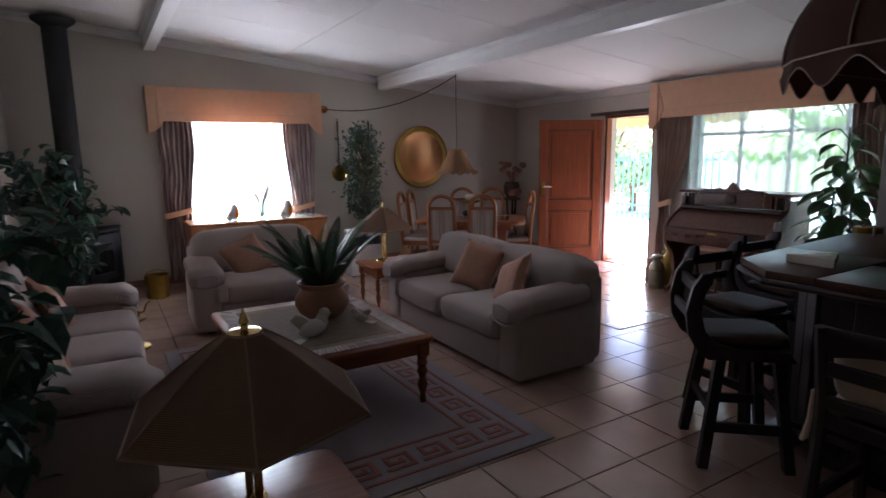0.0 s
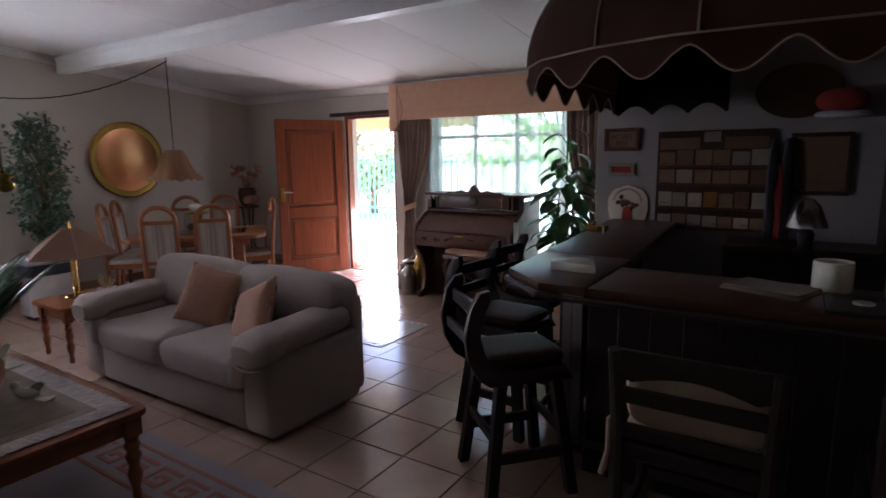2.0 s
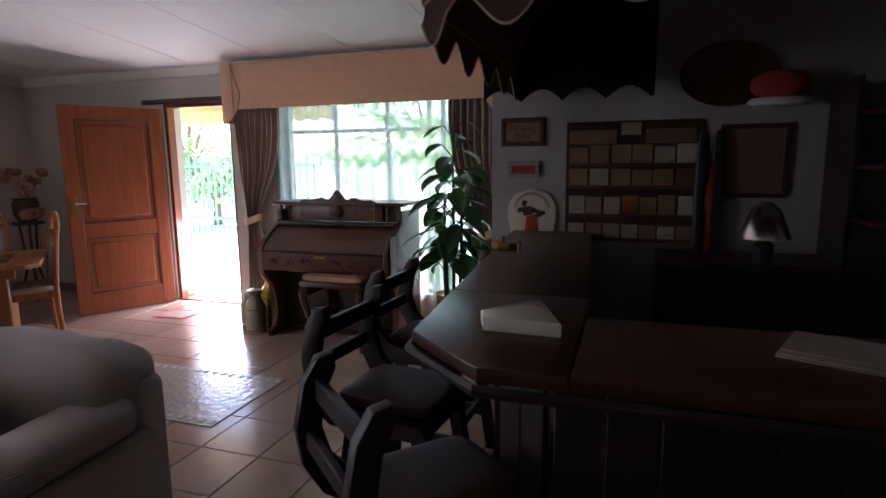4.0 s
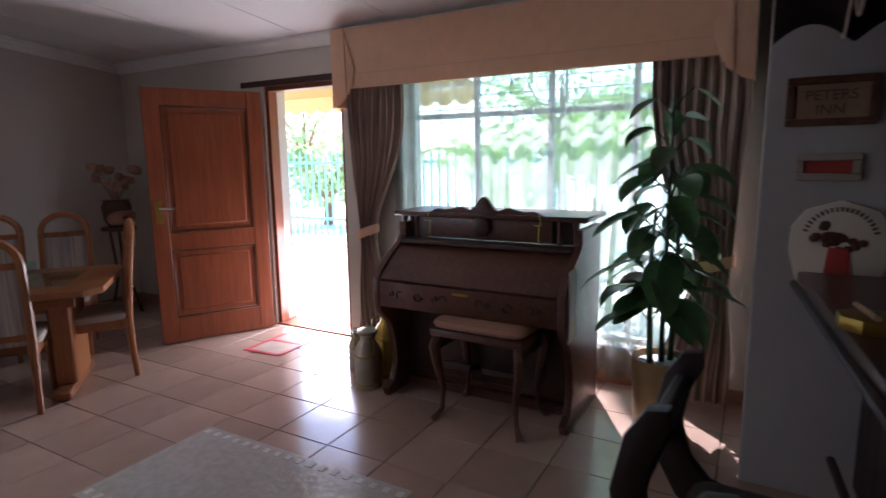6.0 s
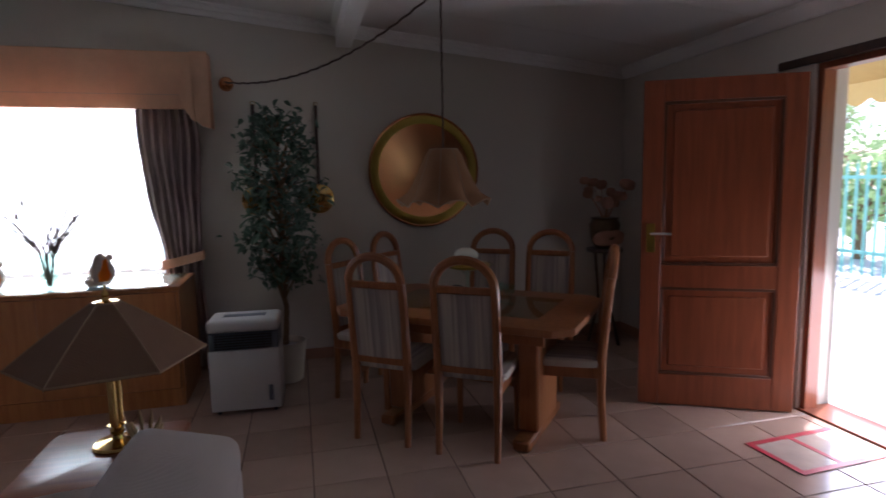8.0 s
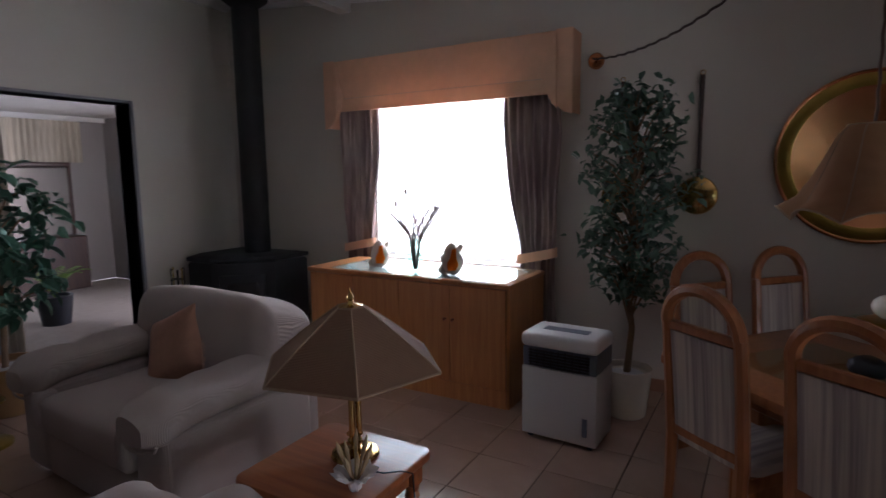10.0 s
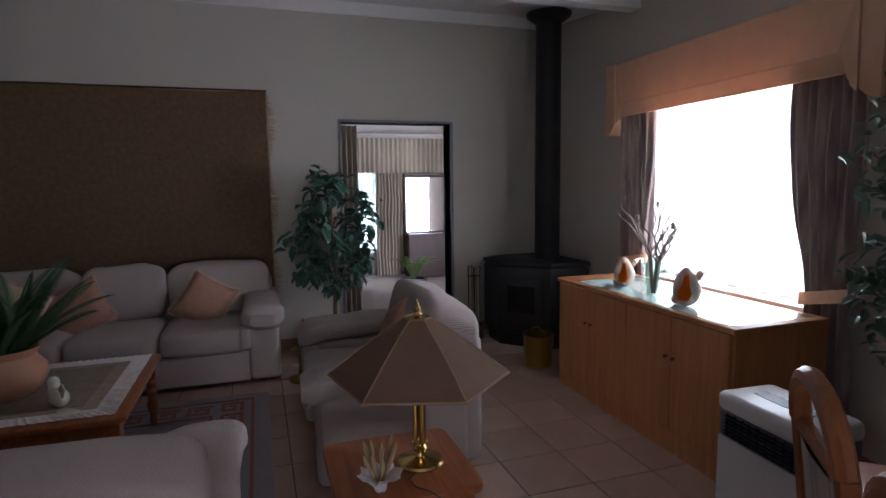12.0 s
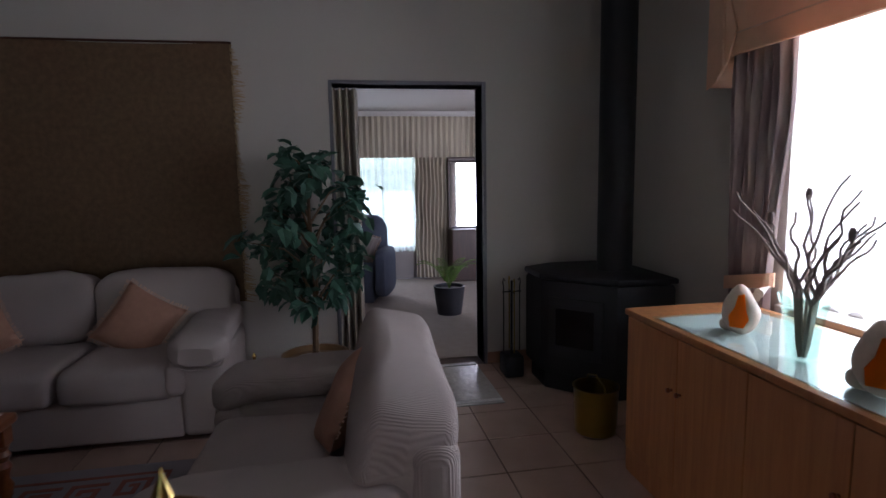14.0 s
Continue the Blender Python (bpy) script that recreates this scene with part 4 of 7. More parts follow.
part("soil", lathe(bmesh.new(), [(0.125, 0.21), (0.1, 0.22), (0.01, 0.225)], 16), M_soil, urn)


def frond(bm, base, az, length, lift, droop, lw=0.10, n=30, leaf=0.006):
    """A feather-shaped leaf: a stem with narrow leaflets on both sides."""
    d = Vector((math.cos(az), math.sin(az), 0))
    side = Vector((-math.sin(az), math.cos(az), 0))
    pts = []
    for i in range(n + 1):
        t = i / n
        ang = lift - droop * t * t
        if i == 0:
            p = Vector(base)
        else:
            p = pts[-1] + (d * math.cos(ang) + Vector((0, 0, 1)) * math.sin(ang)) * (length / n)
        pts.append(p)
    tube(bm, pts[::3], 0.0035, 4)
    for i in range(3, n + 1):
        t = i / n
        w = lw * math.sin(math.pi * min(1, 0.12 + 0.86 * t)) ** 0.7
        dr = (pts[i] - pts[i - 1]).normalized()
        up = side.cross(dr)
        for s in (-1, 1):
            tip = pts[i] + side * s * w * 0.9 + dr * w * 0.45 + up * w * 0.25
            mid = (pts[i] + tip) / 2 + dr * leaf
            bm.faces.new([bm.verts.new(c) for c in (pts[i], mid + dr * leaf * 0.4, tip, (pts[i] + tip) / 2 - dr * leaf)])


cyc = thing("cycad_plant", "dark green cycad plant growing in the urn", "plant", m=pose(1.18, 3.55, TT + 0.2))
random.seed(5)
for i in range(26):
    az = i * 2.4 + random.uniform(-0.2, 0.2)
    b = bmesh.new()
    frond(b, (0.02 * math.cos(az), 0.02 * math.sin(az), 0), az, random.uniform(0.44, 0.62), random.uniform(0.7, 1.35), random.uniform(0.2, 0.8), 0.085, 46, 0.005)
    part("frond", b, M_fern, cyc, smooth=False)

# ---- rugs and mats ----
rug = thing("area_rug", "pale grey rug with a terracotta greek key border", "rug", m=pose(0.26, 2.06, 0))
RW, RL = 1.71, 2.76
part("rug_body", bx(0, RW, 0, RL, 0, 0.010, 0.003), M_rug, rug)
b = bmesh.new()


def strip(x0, x1, y0, y1):
    box(b, x0, x1, y0, y1, 0.010, 0.0125)


for off, wd in ((0.10, 0.02), (0.36, 0.02)):
    strip(off, RW - off, off, off + wd), strip(off, RW - off, RL - off - wd, RL - off)
    strip(off, off + wd, off + wd, RL - off - wd), strip(RW - off - wd, RW - off, off + wd, RL - off - wd)
KEY = ((0, 0, 7, 1), (6, 1, 7, 6), (1, 5, 6, 6), (1, 2, 2, 5), (2, 2, 5, 3), (4, 3, 5, 4))
k = 0.024


def key_at(x, y, turn):
    rot = Matrix.Rotation(radians(turn), 2)
    for a0, b0, a1, b1 in KEY:
        p, q = rot @ Vector(((a0 - 3.5) * k, (b0 - 3) * k)), rot @ Vector(((a1 - 3.5) * k, (b1 - 3) * k))
        strip(x + min(p.x, q.x), x + max(p.x, q.x), y + min(p.y, q.y), y + max(p.y, q.y))


nx, ny = 7, 12
for i in range(nx):
    x = 0.24 + (RW - 0.48) * i / (nx - 1)
    key_at(x, 0.24, 0), key_at(x, RL - 0.24, 180)
for i in range(1, ny - 1):
    y = 0.24 + (RL - 0.48) * i / (ny - 1)
    key_at(0.24, y, 270), key_at(RW - 0.24, y, 90)
part("border_pattern", b, M_rug_pink, rug, "terracotta greek key border")


def mat_rug(name, label, m, w, l, bands=6):
    e = thing(name, label, "mat", "mats", m)
    part("weave", bx(0, w, 0, l, 0, 0.006, 0.002), M_mat, e)
    for i in range(18):
        z = l * (i + 0.5) / 18
        for x in (0.03, w - 0.07):
            b = bmesh.new()
            box(b, x, x + 0.04, z - 0.02, z + 0.012, 0.006, 0.008)
            part("border_knot", b, M_matband, e)
    return e


mat_rug("floor_mat", "silvery woven floor mat before the front door", pose(3.80, 3.22, 0), 0.74, 1.34)
mat_rug("floor_mat", "grey woven mat in the inner doorway", pose(-0.92, 5.98, 0), 0.82, 0.62)
pm_ = thing("plastic_mat", "clear plastic sheet with red taped edges inside front door", "mat", m=pose(5.56, 5.06, 0, 0, 0, 3))
part("sheet", bx(0, 0.60, 0, 0.36, 0.001, 0.004, 0.001), M_sheet, pm_)
for x0, x1, y0, y1 in ((0, 0.60, 0, 0.035), (0, 0.60, 0.325, 0.36), (0, 0.035, 0.035, 0.325), (0.27, 0.30, 0.035, 0.325)):
    part("red_tape", bx(x0, x1, y0, y1, 0.004, 0.0055), M_tape, pm_, "red tape strip")
solo("door_mat", bx(6.5, 7.1, 4.9, 5.6, -0.06, -0.04, 0.005), M_mat, "grey mat on the paving outside front door", "mat")

# ---- sideboard ----
sb = thing("sideboard", "honey coloured wooden sideboard with four doors", "sideboard", m=pose(0.80, 6.93, 0))
SW, SD, SH = 1.65, 0.62, 0.81
part("side", bx(0, 0.02, 0.02, SD, 0.0, SH - 0.03, 0.002), M_sidewood, sb)
part("side", bx(SW - 0.02, SW, 0.02, SD, 0.0, SH - 0.03, 0.002), M_sidewood, sb)
part("back", bx(0.02, SW - 0.02, SD - 0.012, SD, 0.0, SH - 0.03), M_sidewood, sb)
part("plinth", bx(0.02, SW - 0.02, 0.012, 0.03, 0.0, 0.12, 0.002), M_sidewood, sb)
part("top", bx(-0.008, SW + 0.008, 0, SD, SH - 0.03, SH, 0.006, 2), M_sidewood, sb)
part("interior_shelf", bx(0.02, SW - 0.02, 0.05, SD - 0.012, 0.12, 0.14), M_sidewood, sb)
for i in range(4):
    x0 = 0.02 + i * (SW - 0.04) / 4
    x1 = x0 + (SW - 0.04) / 4
    dr = part("door", bx(x0 + 0.002, x1 - 0.002, 0.004, 0.024, 0.125, SH - 0.035, 0.002), M_sidewood, sb)
    kx = x1 - 0.03 if i % 2 == 0 else x0 + 0.03
    part("knob", lathe(bmesh.new(), [(0.006, 0), (0.006, 0.01), (0.011, 0.016), (0.01, 0.024), (0.004, 0.027)], 12, pose(kx, 0.004, 0.55, 90)), M_door, dr)
solo("glass_sheet", bx(1.0, 2.42, 6.95, 7.50, 0.814, 0.817, 0.002), M_glass_top, "green tinted glass sheet on the sideboard", "glass sheet")


def sea_shell(label, m):
    """A large shell with knobbed spikes at its back and an orange mouth towards -y."""
    e = thing("sea_shell", label, "ornament", "sea shells", m)
    b = bmesh.new()
    puff(b, -0.068, 0.068, -0.03, 0.055, 0, 0.18, 1, 1, 26, 18, 0.012, 3)
    for v in b.verts:
        v.co.x *= 1 - 0.45 * max(0, v.co.z - 0.08) / 0.1
        v.co.y = max(v.co.y, -0.018)
        v.co.y += 0.008 * math.sin(v.co.z * 90) * (v.co.y > 0.01)
    part("body", b, M_shell, e)
    for i in range(7):
        a, z = 0.35 + 0.35 * i, 0.15 - 0.017 * i
        x, y = 0.055 * math.cos(a), 0.035 + 0.02 * math.sin(a)
        d = Vector((math.cos(a) * 0.6, 0.9, 0.35 - 0.1 * i)).normalized()
        L = 0.055 - 0.004 * i
        part("spike", tube(bmesh.new(), [Vector((x, y - 0.01, z)), Vector((x, y, z)) + d * L * 0.5, Vector((x, y, z)) + d * L], [0.018, 0.010, 0.002], 8), M_shell, e)
    b = bmesh.new()
    puff(b, -0.075, 0.0, 0.01, 0.09, 0.0, 0.05, 0.9, 0.9, 14, 10, 0.01, 5)
    part("folded_lip", b, M_shell, e)
    b = bmesh.new()
    prism(b, [(-0.030, 0.03), (0.014, 0.028), (0.030, 0.06), (0.020, 0.095), (0.014, 0.15), (-0.006, 0.145), (-0.016, 0.10), (-0.034, 0.07)], -0.021, 0.03, "y", 0.001)
    part("orange_mouth", b, M_shell_orange, e, "translucent orange shell mouth")
    return e


sea_shell("cream spiked sea shell with an orange mouth on the sideboard", pose(1.34, 7.12, 0.817, 0, 0, 45) @ Matrix.Scale(1.1, 4))
sea_shell("larger cream sea shell with an orange mouth beside vase", pose(1.985, 7.06, 0.817, 0, 0, 40) @ Matrix.Scale(1.22, 4))
vs = thing("twig_vase", "clear glass vase with twisted bare twigs", "vase", m=pose(1.655, 7.11, 0.817))
b = bmesh.new()
lathe(b, [(0.048, 0), (0.05, 0.004), (0.048, 0.012), (0.054, 0.09), (0.066, 0.17), (0.082, 0.225), (0.079, 0.225), (0.062, 0.17), (0.05, 0.09), (0.044, 0.016)], 28)
part("glass", b, M_glass, vs)
random.seed(11)
for i in range(19):
    a = i * 2.399
    lean = random.uniform(0.3, 0.75)
    if i % 2:
        a = 0.2 * random.uniform(-1, 1)
    elif i % 3 == 0:
        a = math.pi + 0.3 * random.uniform(-1, 1)
    p = Vector((0.01 * math.cos(a), 0.01 * math.sin(a), 0.012))
    pts, rr = [p.copy()], [0.004]
    dv = Vector((math.cos(a) * 0.12, math.sin(a) * 0.12, 1)).normalized()
    L = random.uniform(0.48, 0.66)
    for s in range(16):
        t = s / 16
        if t > 0.35:
            dv = (dv + Vector((math.cos(a) * lean * 0.25, math.sin(a) * lean * 0.12, 0)) + 0.42 * Vector((math.sin(s * 1.7 + i), math.cos(s * 1.3 + i * 2), 0))).normalized()
            dv.z = abs(dv.z) * 0.9 + 0.15
            dv.normalize()
        p = p + dv * L / 16
        pts.append(p.copy())
        rr.append(0.0085 - 0.0055 * t)
    b = tube(bmesh.new(), pts, rr, 5)
    if i in (4, 9, 14):
        puff(b, p.x - 0.012, p.x + 0.012, p.y - 0.012, p.y + 0.012, p.z - 0.02, p.z + 0.03, 1, 1, 8, 6, 0)
    part("twig", b, M_twig, vs)
solo("lace_runner", bx(1.02, 2.38, 6.97, 7.46, 0.8105, 0.8135), M_whitecloth, "white cloth runner under the glass sheet", "runner")

# ---- stove ----
st = thing("wood_stove", "black iron corner wood stove with tall flue", "stove", m=pose(-0.32, 7.25, 0))
octo = [(-0.40, 0.40), (-0.40, -0.12), (-0.28, -0.34), (0.02, -0.34), (0.40, 0.02), (0.42, 0.40)]
part("plinth", prism(bmesh.new(), [(a * 0.9, c * 0.9) for a, c in octo], 0, 0.12, "z", 0.01), M_black, st)
part("firebox", prism(bmesh.new(), octo, 0.12, 0.76, "z", 0.03), M_black, st)
part("top_plate", prism(bmesh.new(), [(a * 1.03, c * 1.03) for a, c in octo], 0.76, 0.80, "z", 0.012), M_black, st)
d = part("door", bx(-0.19, 0.19, -0.012, 0.012, -0.2, 0.2, 0.01, 2, pose(0.21, -0.175, 0.45, 0, 0, 43.5)), M_black, st)
part("door_window", bx(-0.13, 0.13, -0.018, -0.012, -0.12, 0.13, 0.003, 1, pose(0.21, -0.175, 0.45, 0, 0, 43.5)), material("sooty_glass", (0.01, 0.01, 0.012), 0.1), d)
part("flue", lathe(bmesh.new(), [(0.118, 0.79), (0.118, ceil_z(-0.5) - 0.12)], 24, pose(0.0, 0.20, 0)), M_black, st, "black cylindrical flue pipe")
part("flue_collar", lathe(bmesh.new(), [(0.118, 0), (0.2, 0.06), (0.21, 0.09), (0.12, 0.1)], 24, pose(0.0, 0.20, ceil_z(-0.30) - 0.14)), M_black, st)
tools = thing("fire_tools", "black iron fire tools on a stand", "fire tools", m=pose(-0.60, 6.80, 0))
part("base", bx(-0.09, 0.09, -0.07, 0.07, 0, 0.16, 0.02, 2), M_black, tools)
part("post", tube(bmesh.new(), [(0, 0, 0.15), (0, 0, 0.70)], 0.008), M_black, tools)
b = bmesh.new()
tube(b, [(-0.07, 0, 0.62), (0.07, 0, 0.62)], 0.005), tube(b, [(0, -0.07, 0.62), (0, 0.07, 0.62)], 0.005)
part("crossbar", b, M_black, tools)
for i in range(4):
    a = i * math.pi / 2
    x, y = 0.06 * math.cos(a), 0.06 * math.sin(a)
    b = tube(bmesh.new(), [(x, y, 0.18), (x, y, 0.66), (x * 1.1, y * 1.1, 0.69), (x, y, 0.72), (x * 0.8, y * 0.8, 0.70)], 0.005, 6)
    part("tool", b, M_black if i % 2 else M_brass_old, tools)
part_b = thing("log_bucket", "brass log bucket beside the stove", "bucket", m=pose(0.40, 6.98, 0))
part("body", lathe(bmesh.new(), [(0.10, 0), (0.115, 0.01), (0.125, 0.26), (0.132, 0.27), (0.12, 0.27), (0.11, 0.02)], 24), M_brass_old, part_b)
part("handle", tube(bmesh.new(), [(-0.125, 0, 0.24), (-0.10, 0, 0.30), (0, 0, 0.33), (0.10, 0, 0.30), (0.125, 0, 0.24)], 0.005), M_brass_old, part_b)
cp = thing("brass_coffee_pot", "brass arabic coffee pot with curved spout", "coffee pot", m=pose(0.07, 5.10, 0, 0, 0, 100))
part("pedestal", lathe(bmesh.new(), [(0.12, 0), (0.12, 0.02), (0.05, 0.04), (0.04, 0.22), (0.1, 0.25), (0.1, 0.262)], 20), M_brass_old, cp)
part("body", lathe(bmesh.new(), [(0.05, 0.262), (0.055, 0.3), (0.035, 0.34), (0.028, 0.37), (0.04, 0.4), (0.036, 0.42), (0.012, 0.45), (0.008, 0.47), (0.012, 0.48), (0.003, 0.50)], 20), M_brass, cp)
part("spout", tube(bmesh.new(), [(0, -0.045, 0.3), (0, -0.09, 0.30), (0, -0.11, 0.36), (0, -0.15, 0.39)], [0.012, 0.01, 0.007, 0.006], 8), M_brass, cp)
part("handle", tube(bmesh.new(), [(0, 0.035, 0.39), (0, 0.10, 0.38), (0, 0.10, 0.31), (0, 0.05, 0.28)], 0.006, 8), M_brass, cp)

# ---- wall hanging ----
wh = thing("wall_hanging", "brown woven hessian wall hanging with frayed edges", "wall hanging", m=pose(XW + 0.012, 2.78, 0.60))
bm = bmesh.new()
rows = []
for j in range(12):
    rows.append([bm.verts.new((0.006 + 0.008 * noise.noise(Vector((i * 0.35, j * 0.5, 2))), 2.15 * i / 26, 1.76 * j / 11 + 0.012 * math.sin(i * 0.24 + 0.3) * (j / 11))) for i in range(27)])
for a, c in zip(rows, rows[1:]):
    for i in range(26):
        bm.faces.new((a[i], a[i + 1], c[i + 1], c[i]))
part("cloth", bm, M_hessian, wh)
b = bmesh.new()
random.seed(4)
for s, y0 in ((-1, 0.0), (1, 2.15)):
    for i in range(420):
        z = 1.75 * random.random()
        L = random.uniform(0.02, 0.085) * (0.6 + 0.4 * math.sin(z * 9 + s))
        w = 0.0028
        x = 0.008 + random.uniform(0, 0.006)
        dz = random.uniform(-0.03, 0.005)
        b.faces.new([b.verts.new(c) for c in ((x, y0 - s * 0.01, z), (x, y0 - s * 0.01, z + w * 2), (x + 0.006, y0 + s * L, z + dz + w), (x + 0.006, y0 + s * L, z + dz))])
part("frayed_edge", b, M_straw, wh)
part("rail", tube(bmesh.new(), [(0.004, 0, 1.76), (0.004, 2.15, 1.765)], 0.008, 8), M_harm, wh)

# ---- air cooler ----
ac = thing("air_cooler", "white portable air cooler with dark louvred grille", "air cooler", m=pose(2.87, 6.78, 0, 0, 0, -3) @ Matrix.Diagonal((1.08, 1.0, 0.925, 1)))
part("body", bx(-0.20, 0.20, -0.13, 0.15, 0.03, 0.46, 0.012, 2), M_plastic, ac)
part("head", bx(-0.205, 0.205, -0.14, 0.155, 0.58, 0.67, 0.03, 3), M_plastic, ac)
part("vent_housing", bx(-0.195, 0.195, -0.125, 0.15, 0.46, 0.58, 0.006), M_plastic_b, ac, "dark blue grey vent housing")
for i in range(6):
    part("louvre", bx(-0.16, 0.16, -0.138, -0.120, 0.472 + i * 0.018, 0.476 + i * 0.018), M_soot, ac)
for i in range(9):
    part("vane", bx(-0.15 + i * 0.0375 - 0.001, -0.15 + i * 0.0375 + 0.001, -0.1335, -0.124, 0.466, 0.576), M_soot, ac)
part("control_slot", bx(-0.12, 0.12, -0.03, 0.04, 0.669, 0.672), M_plastic_b, ac)
part("tank_window", bx(0.13, 0.155, -0.134, -0.129, 0.09, 0.20, 0.002), M_plastic_b, ac)
for sx in (-1, 1):
    for sy in (-1, 1):
        part("castor", lathe(bmesh.new(), [(0.008, -0.012), (0.017, -0.01), (0.017, 0.01), (0.008, 0.012)], 12, pose(sx * 0.16, sy * 0.10 + 0.01, 0.017, 0, 90)), M_soot, ac)


# ---- dining table and chairs ----
DT = pose(4.23, 6.20, 0, 0, 0, -40.5)
dt = thing("dining_table", "honey wooden dining table with chamfered corners", "dining table", m=DT)
w2, d2, c = 0.72, 0.47, 0.09
top = [(-w2 + c, -d2), (w2 - c, -d2), (w2, -d2 + c), (w2, d2 - c), (w2 - c, d2), (-w2 + c, d2), (-w2, d2 - c), (-w2, -d2 + c)]
part("tabletop", prism(bmesh.new(), top, 0.685, 0.725, "z", 0.008), M_oak, dt)
part("glass_inlay", bx(-0.5, 0.5, -0.27, 0.27, 0.7255, 0.728, 0.001), M_glass_top, dt)
for s in (-1, 1):
    part("apron", bx(-0.55, 0.55, s * 0.33 - 0.012, s * 0.33 + 0.012, 0.60, 0.685, 0.003), M_oak, dt)
    part("pedestal", bx(s * 0.42 - 0.06, s * 0.42 + 0.06, -0.20, 0.20, 0.06, 0.685, 0.012), M_oak, dt)
    part("foot", bx(s * 0.42 - 0.05, s * 0.42 + 0.05, -0.33, 0.33, 0, 0.06, 0.012), M_oak, dt)
part("stretcher", bx(-0.36, 0.36, -0.02, 0.02, 0.24, 0.34, 0.006), M_oak, dt)


def dining_chair(label, m):
    """A high-backed chair that faces -y; its back is at +y."""
    e = thing("dining_chair", label, "dining chair", "chairs round the dining table", m)
    w, H, t = 0.182, 1.06, 0.028
    lean = lambda z: 0.20 + 0.07 * max(0, (z - 0.42) / 0.64) ** 1.3
    for s in (-1, 1):
        pts = [(s * (w - 0.02), 0.22, 0), (s * (w - 0.02), 0.205, 0.25), (s * (w - 0.02), lean(0.45), 0.45), (s * (w - 0.018), lean(0.7), 0.7), (s * (w - 0.02), lean(0.9), 0.92)]
        part("back_leg", tube(bmesh.new(), pts, [0.019, 0.022, 0.026, 0.024, 0.024], 8), M_oak, e)
        part("front_leg", tube(bmesh.new(), [(s * 0.175, -0.20, 0), (s * 0.175, -0.20, 0.40)], [0.017, 0.023], 8), M_oak, e)
        part("side_rail", bx(s * 0.175 - 0.011, s * 0.175 + 0.011, -0.20, 0.20, 0.36, 0.42, 0.003), M_oak, e)
    arch = []
    n = 14
    for i in range(n + 1):
        a = math.pi * i / n
        z = 0.92 + 0.145 * math.sin(a)
        arch.append(((w - 0.02) * math.cos(a), lean(z), z))
    part("arched_rail", tube(bmesh.new(), arch, 0.025, 8), M_oak, e)
    part("cross_rail", bx(-w + 0.03, w - 0.03, lean(0.9) - 0.015, lean(0.9) + 0.012, 0.885, 0.925, 0.006), M_oak, e)
    part("lower_rail", bx(-w + 0.03, w - 0.03, lean(0.5) - 0.014, lean(0.5) + 0.012, 0.455, 0.495, 0.005), M_oak, e)
    part("front_rail", bx(-0.165, 0.165, -0.21, -0.19, 0.36, 0.42, 0.003), M_oak, e)
    bm = bmesh.new()
    n = 8
    for s in (-1, 1):
        g = []
        for j in range(n + 1):
            z = 0.495 + 0.39 * j / n
            g.append([bm.verts.new(((w - 0.036) * (2 * i / 6 - 1), lean(z) + s * (0.008 + 0.012 * math.cos((2 * i / 6 - 1) * 1.5)), z)) for i in range(7)])
        for a, c2 in zip(g, g[1:]):
            for i in range(6):
                bm.faces.new((a[i], a[i + 1], c2[i + 1], c2[i]))
    part("back_panel", bm, M_seat, e, "striped upholstered back panel")
    part("seat", puff(bmesh.new(), -0.205, 0.205, -0.225, 0.20, 0.41, 0.475, 0.5, 0.25, 24, 10, 0.003), M_seat, e)
    return e


first = dining_chair("honey wooden dining chair with striped back panel", pose(3.60, 5.88, 0, 0, 0, 149) @ pose(0, -0.2, 0))
CH = first
first.matrix_basis = pose(3.77, 6.19, 0, 0, 0, 143)
for x, y, rz, lab in ((4.17, 5.885, 146, "honey wooden dining chair with a high striped back"),
                      (4.72, 5.93, 241, "honey wooden dining chair at the table end"),
                      (3.71, 6.74, 47, "honey wooden dining chair near the ladles"),
                      (4.06, 7.12, 47, "honey wooden dining chair at table corner"),
                      (4.56, 6.98, -38, "honey wooden dining chair behind the table"),
                      (4.92, 6.69, -38, "honey wooden dining chair below flower stand")):
    o = copy_thing(first, pose(x, y, 0, 0, 0, rz))
    o["label"] = lab

# ---- harmonium and its stool ----
hm = thing("harmonium", "dark carved walnut harmonium with a shaped crest", "harmonium", m=pose(5.98, 3.355, 0, 0, 0, -90))
hw = 0.60
part("back_case", bx(-hw + 0.06, hw - 0.06, -0.36, 0, 0.06, 0.98, 0.006), M_harm, hm)
part("plinth", bx(-hw + 0.03, hw - 0.03, -0.40, 0, 0, 0.06, 0.006), M_harm, hm)
for s in (-1, 1):
    b = bmesh.new()
    prism(b, [(0, 0.0), (-0.62, 0.0), (-0.64, 0.05), (-0.56, 0.08), (-0.52, 0.2), (-0.54, 0.35), (-0.58, 0.46), (-0.68, 0.56), (-0.70, 0.62), (-0.70, 0.76), (-0.66, 0.82), (-0.56, 0.90), (-0.44, 0.96), (-0.40, 1.0), (-0.40, 1.08), (0, 1.08)], s * (hw - 0.03) - 0.022, s * (hw - 0.03) + 0.022, "x", 0.006)
    part("side_panel", b, M_harm, hm)
b = bmesh.new()
prism(b, [(-0.02, 0.60), (-0.69, 0.60), (-0.70, 0.62), (-0.70, 0.755), (-0.68, 0.765), (-0.02, 0.765)], -hw + 0.052, hw - 0.052, "x", 0.004)
part("key_box", b, M_harm, hm)
b = bmesh.new()
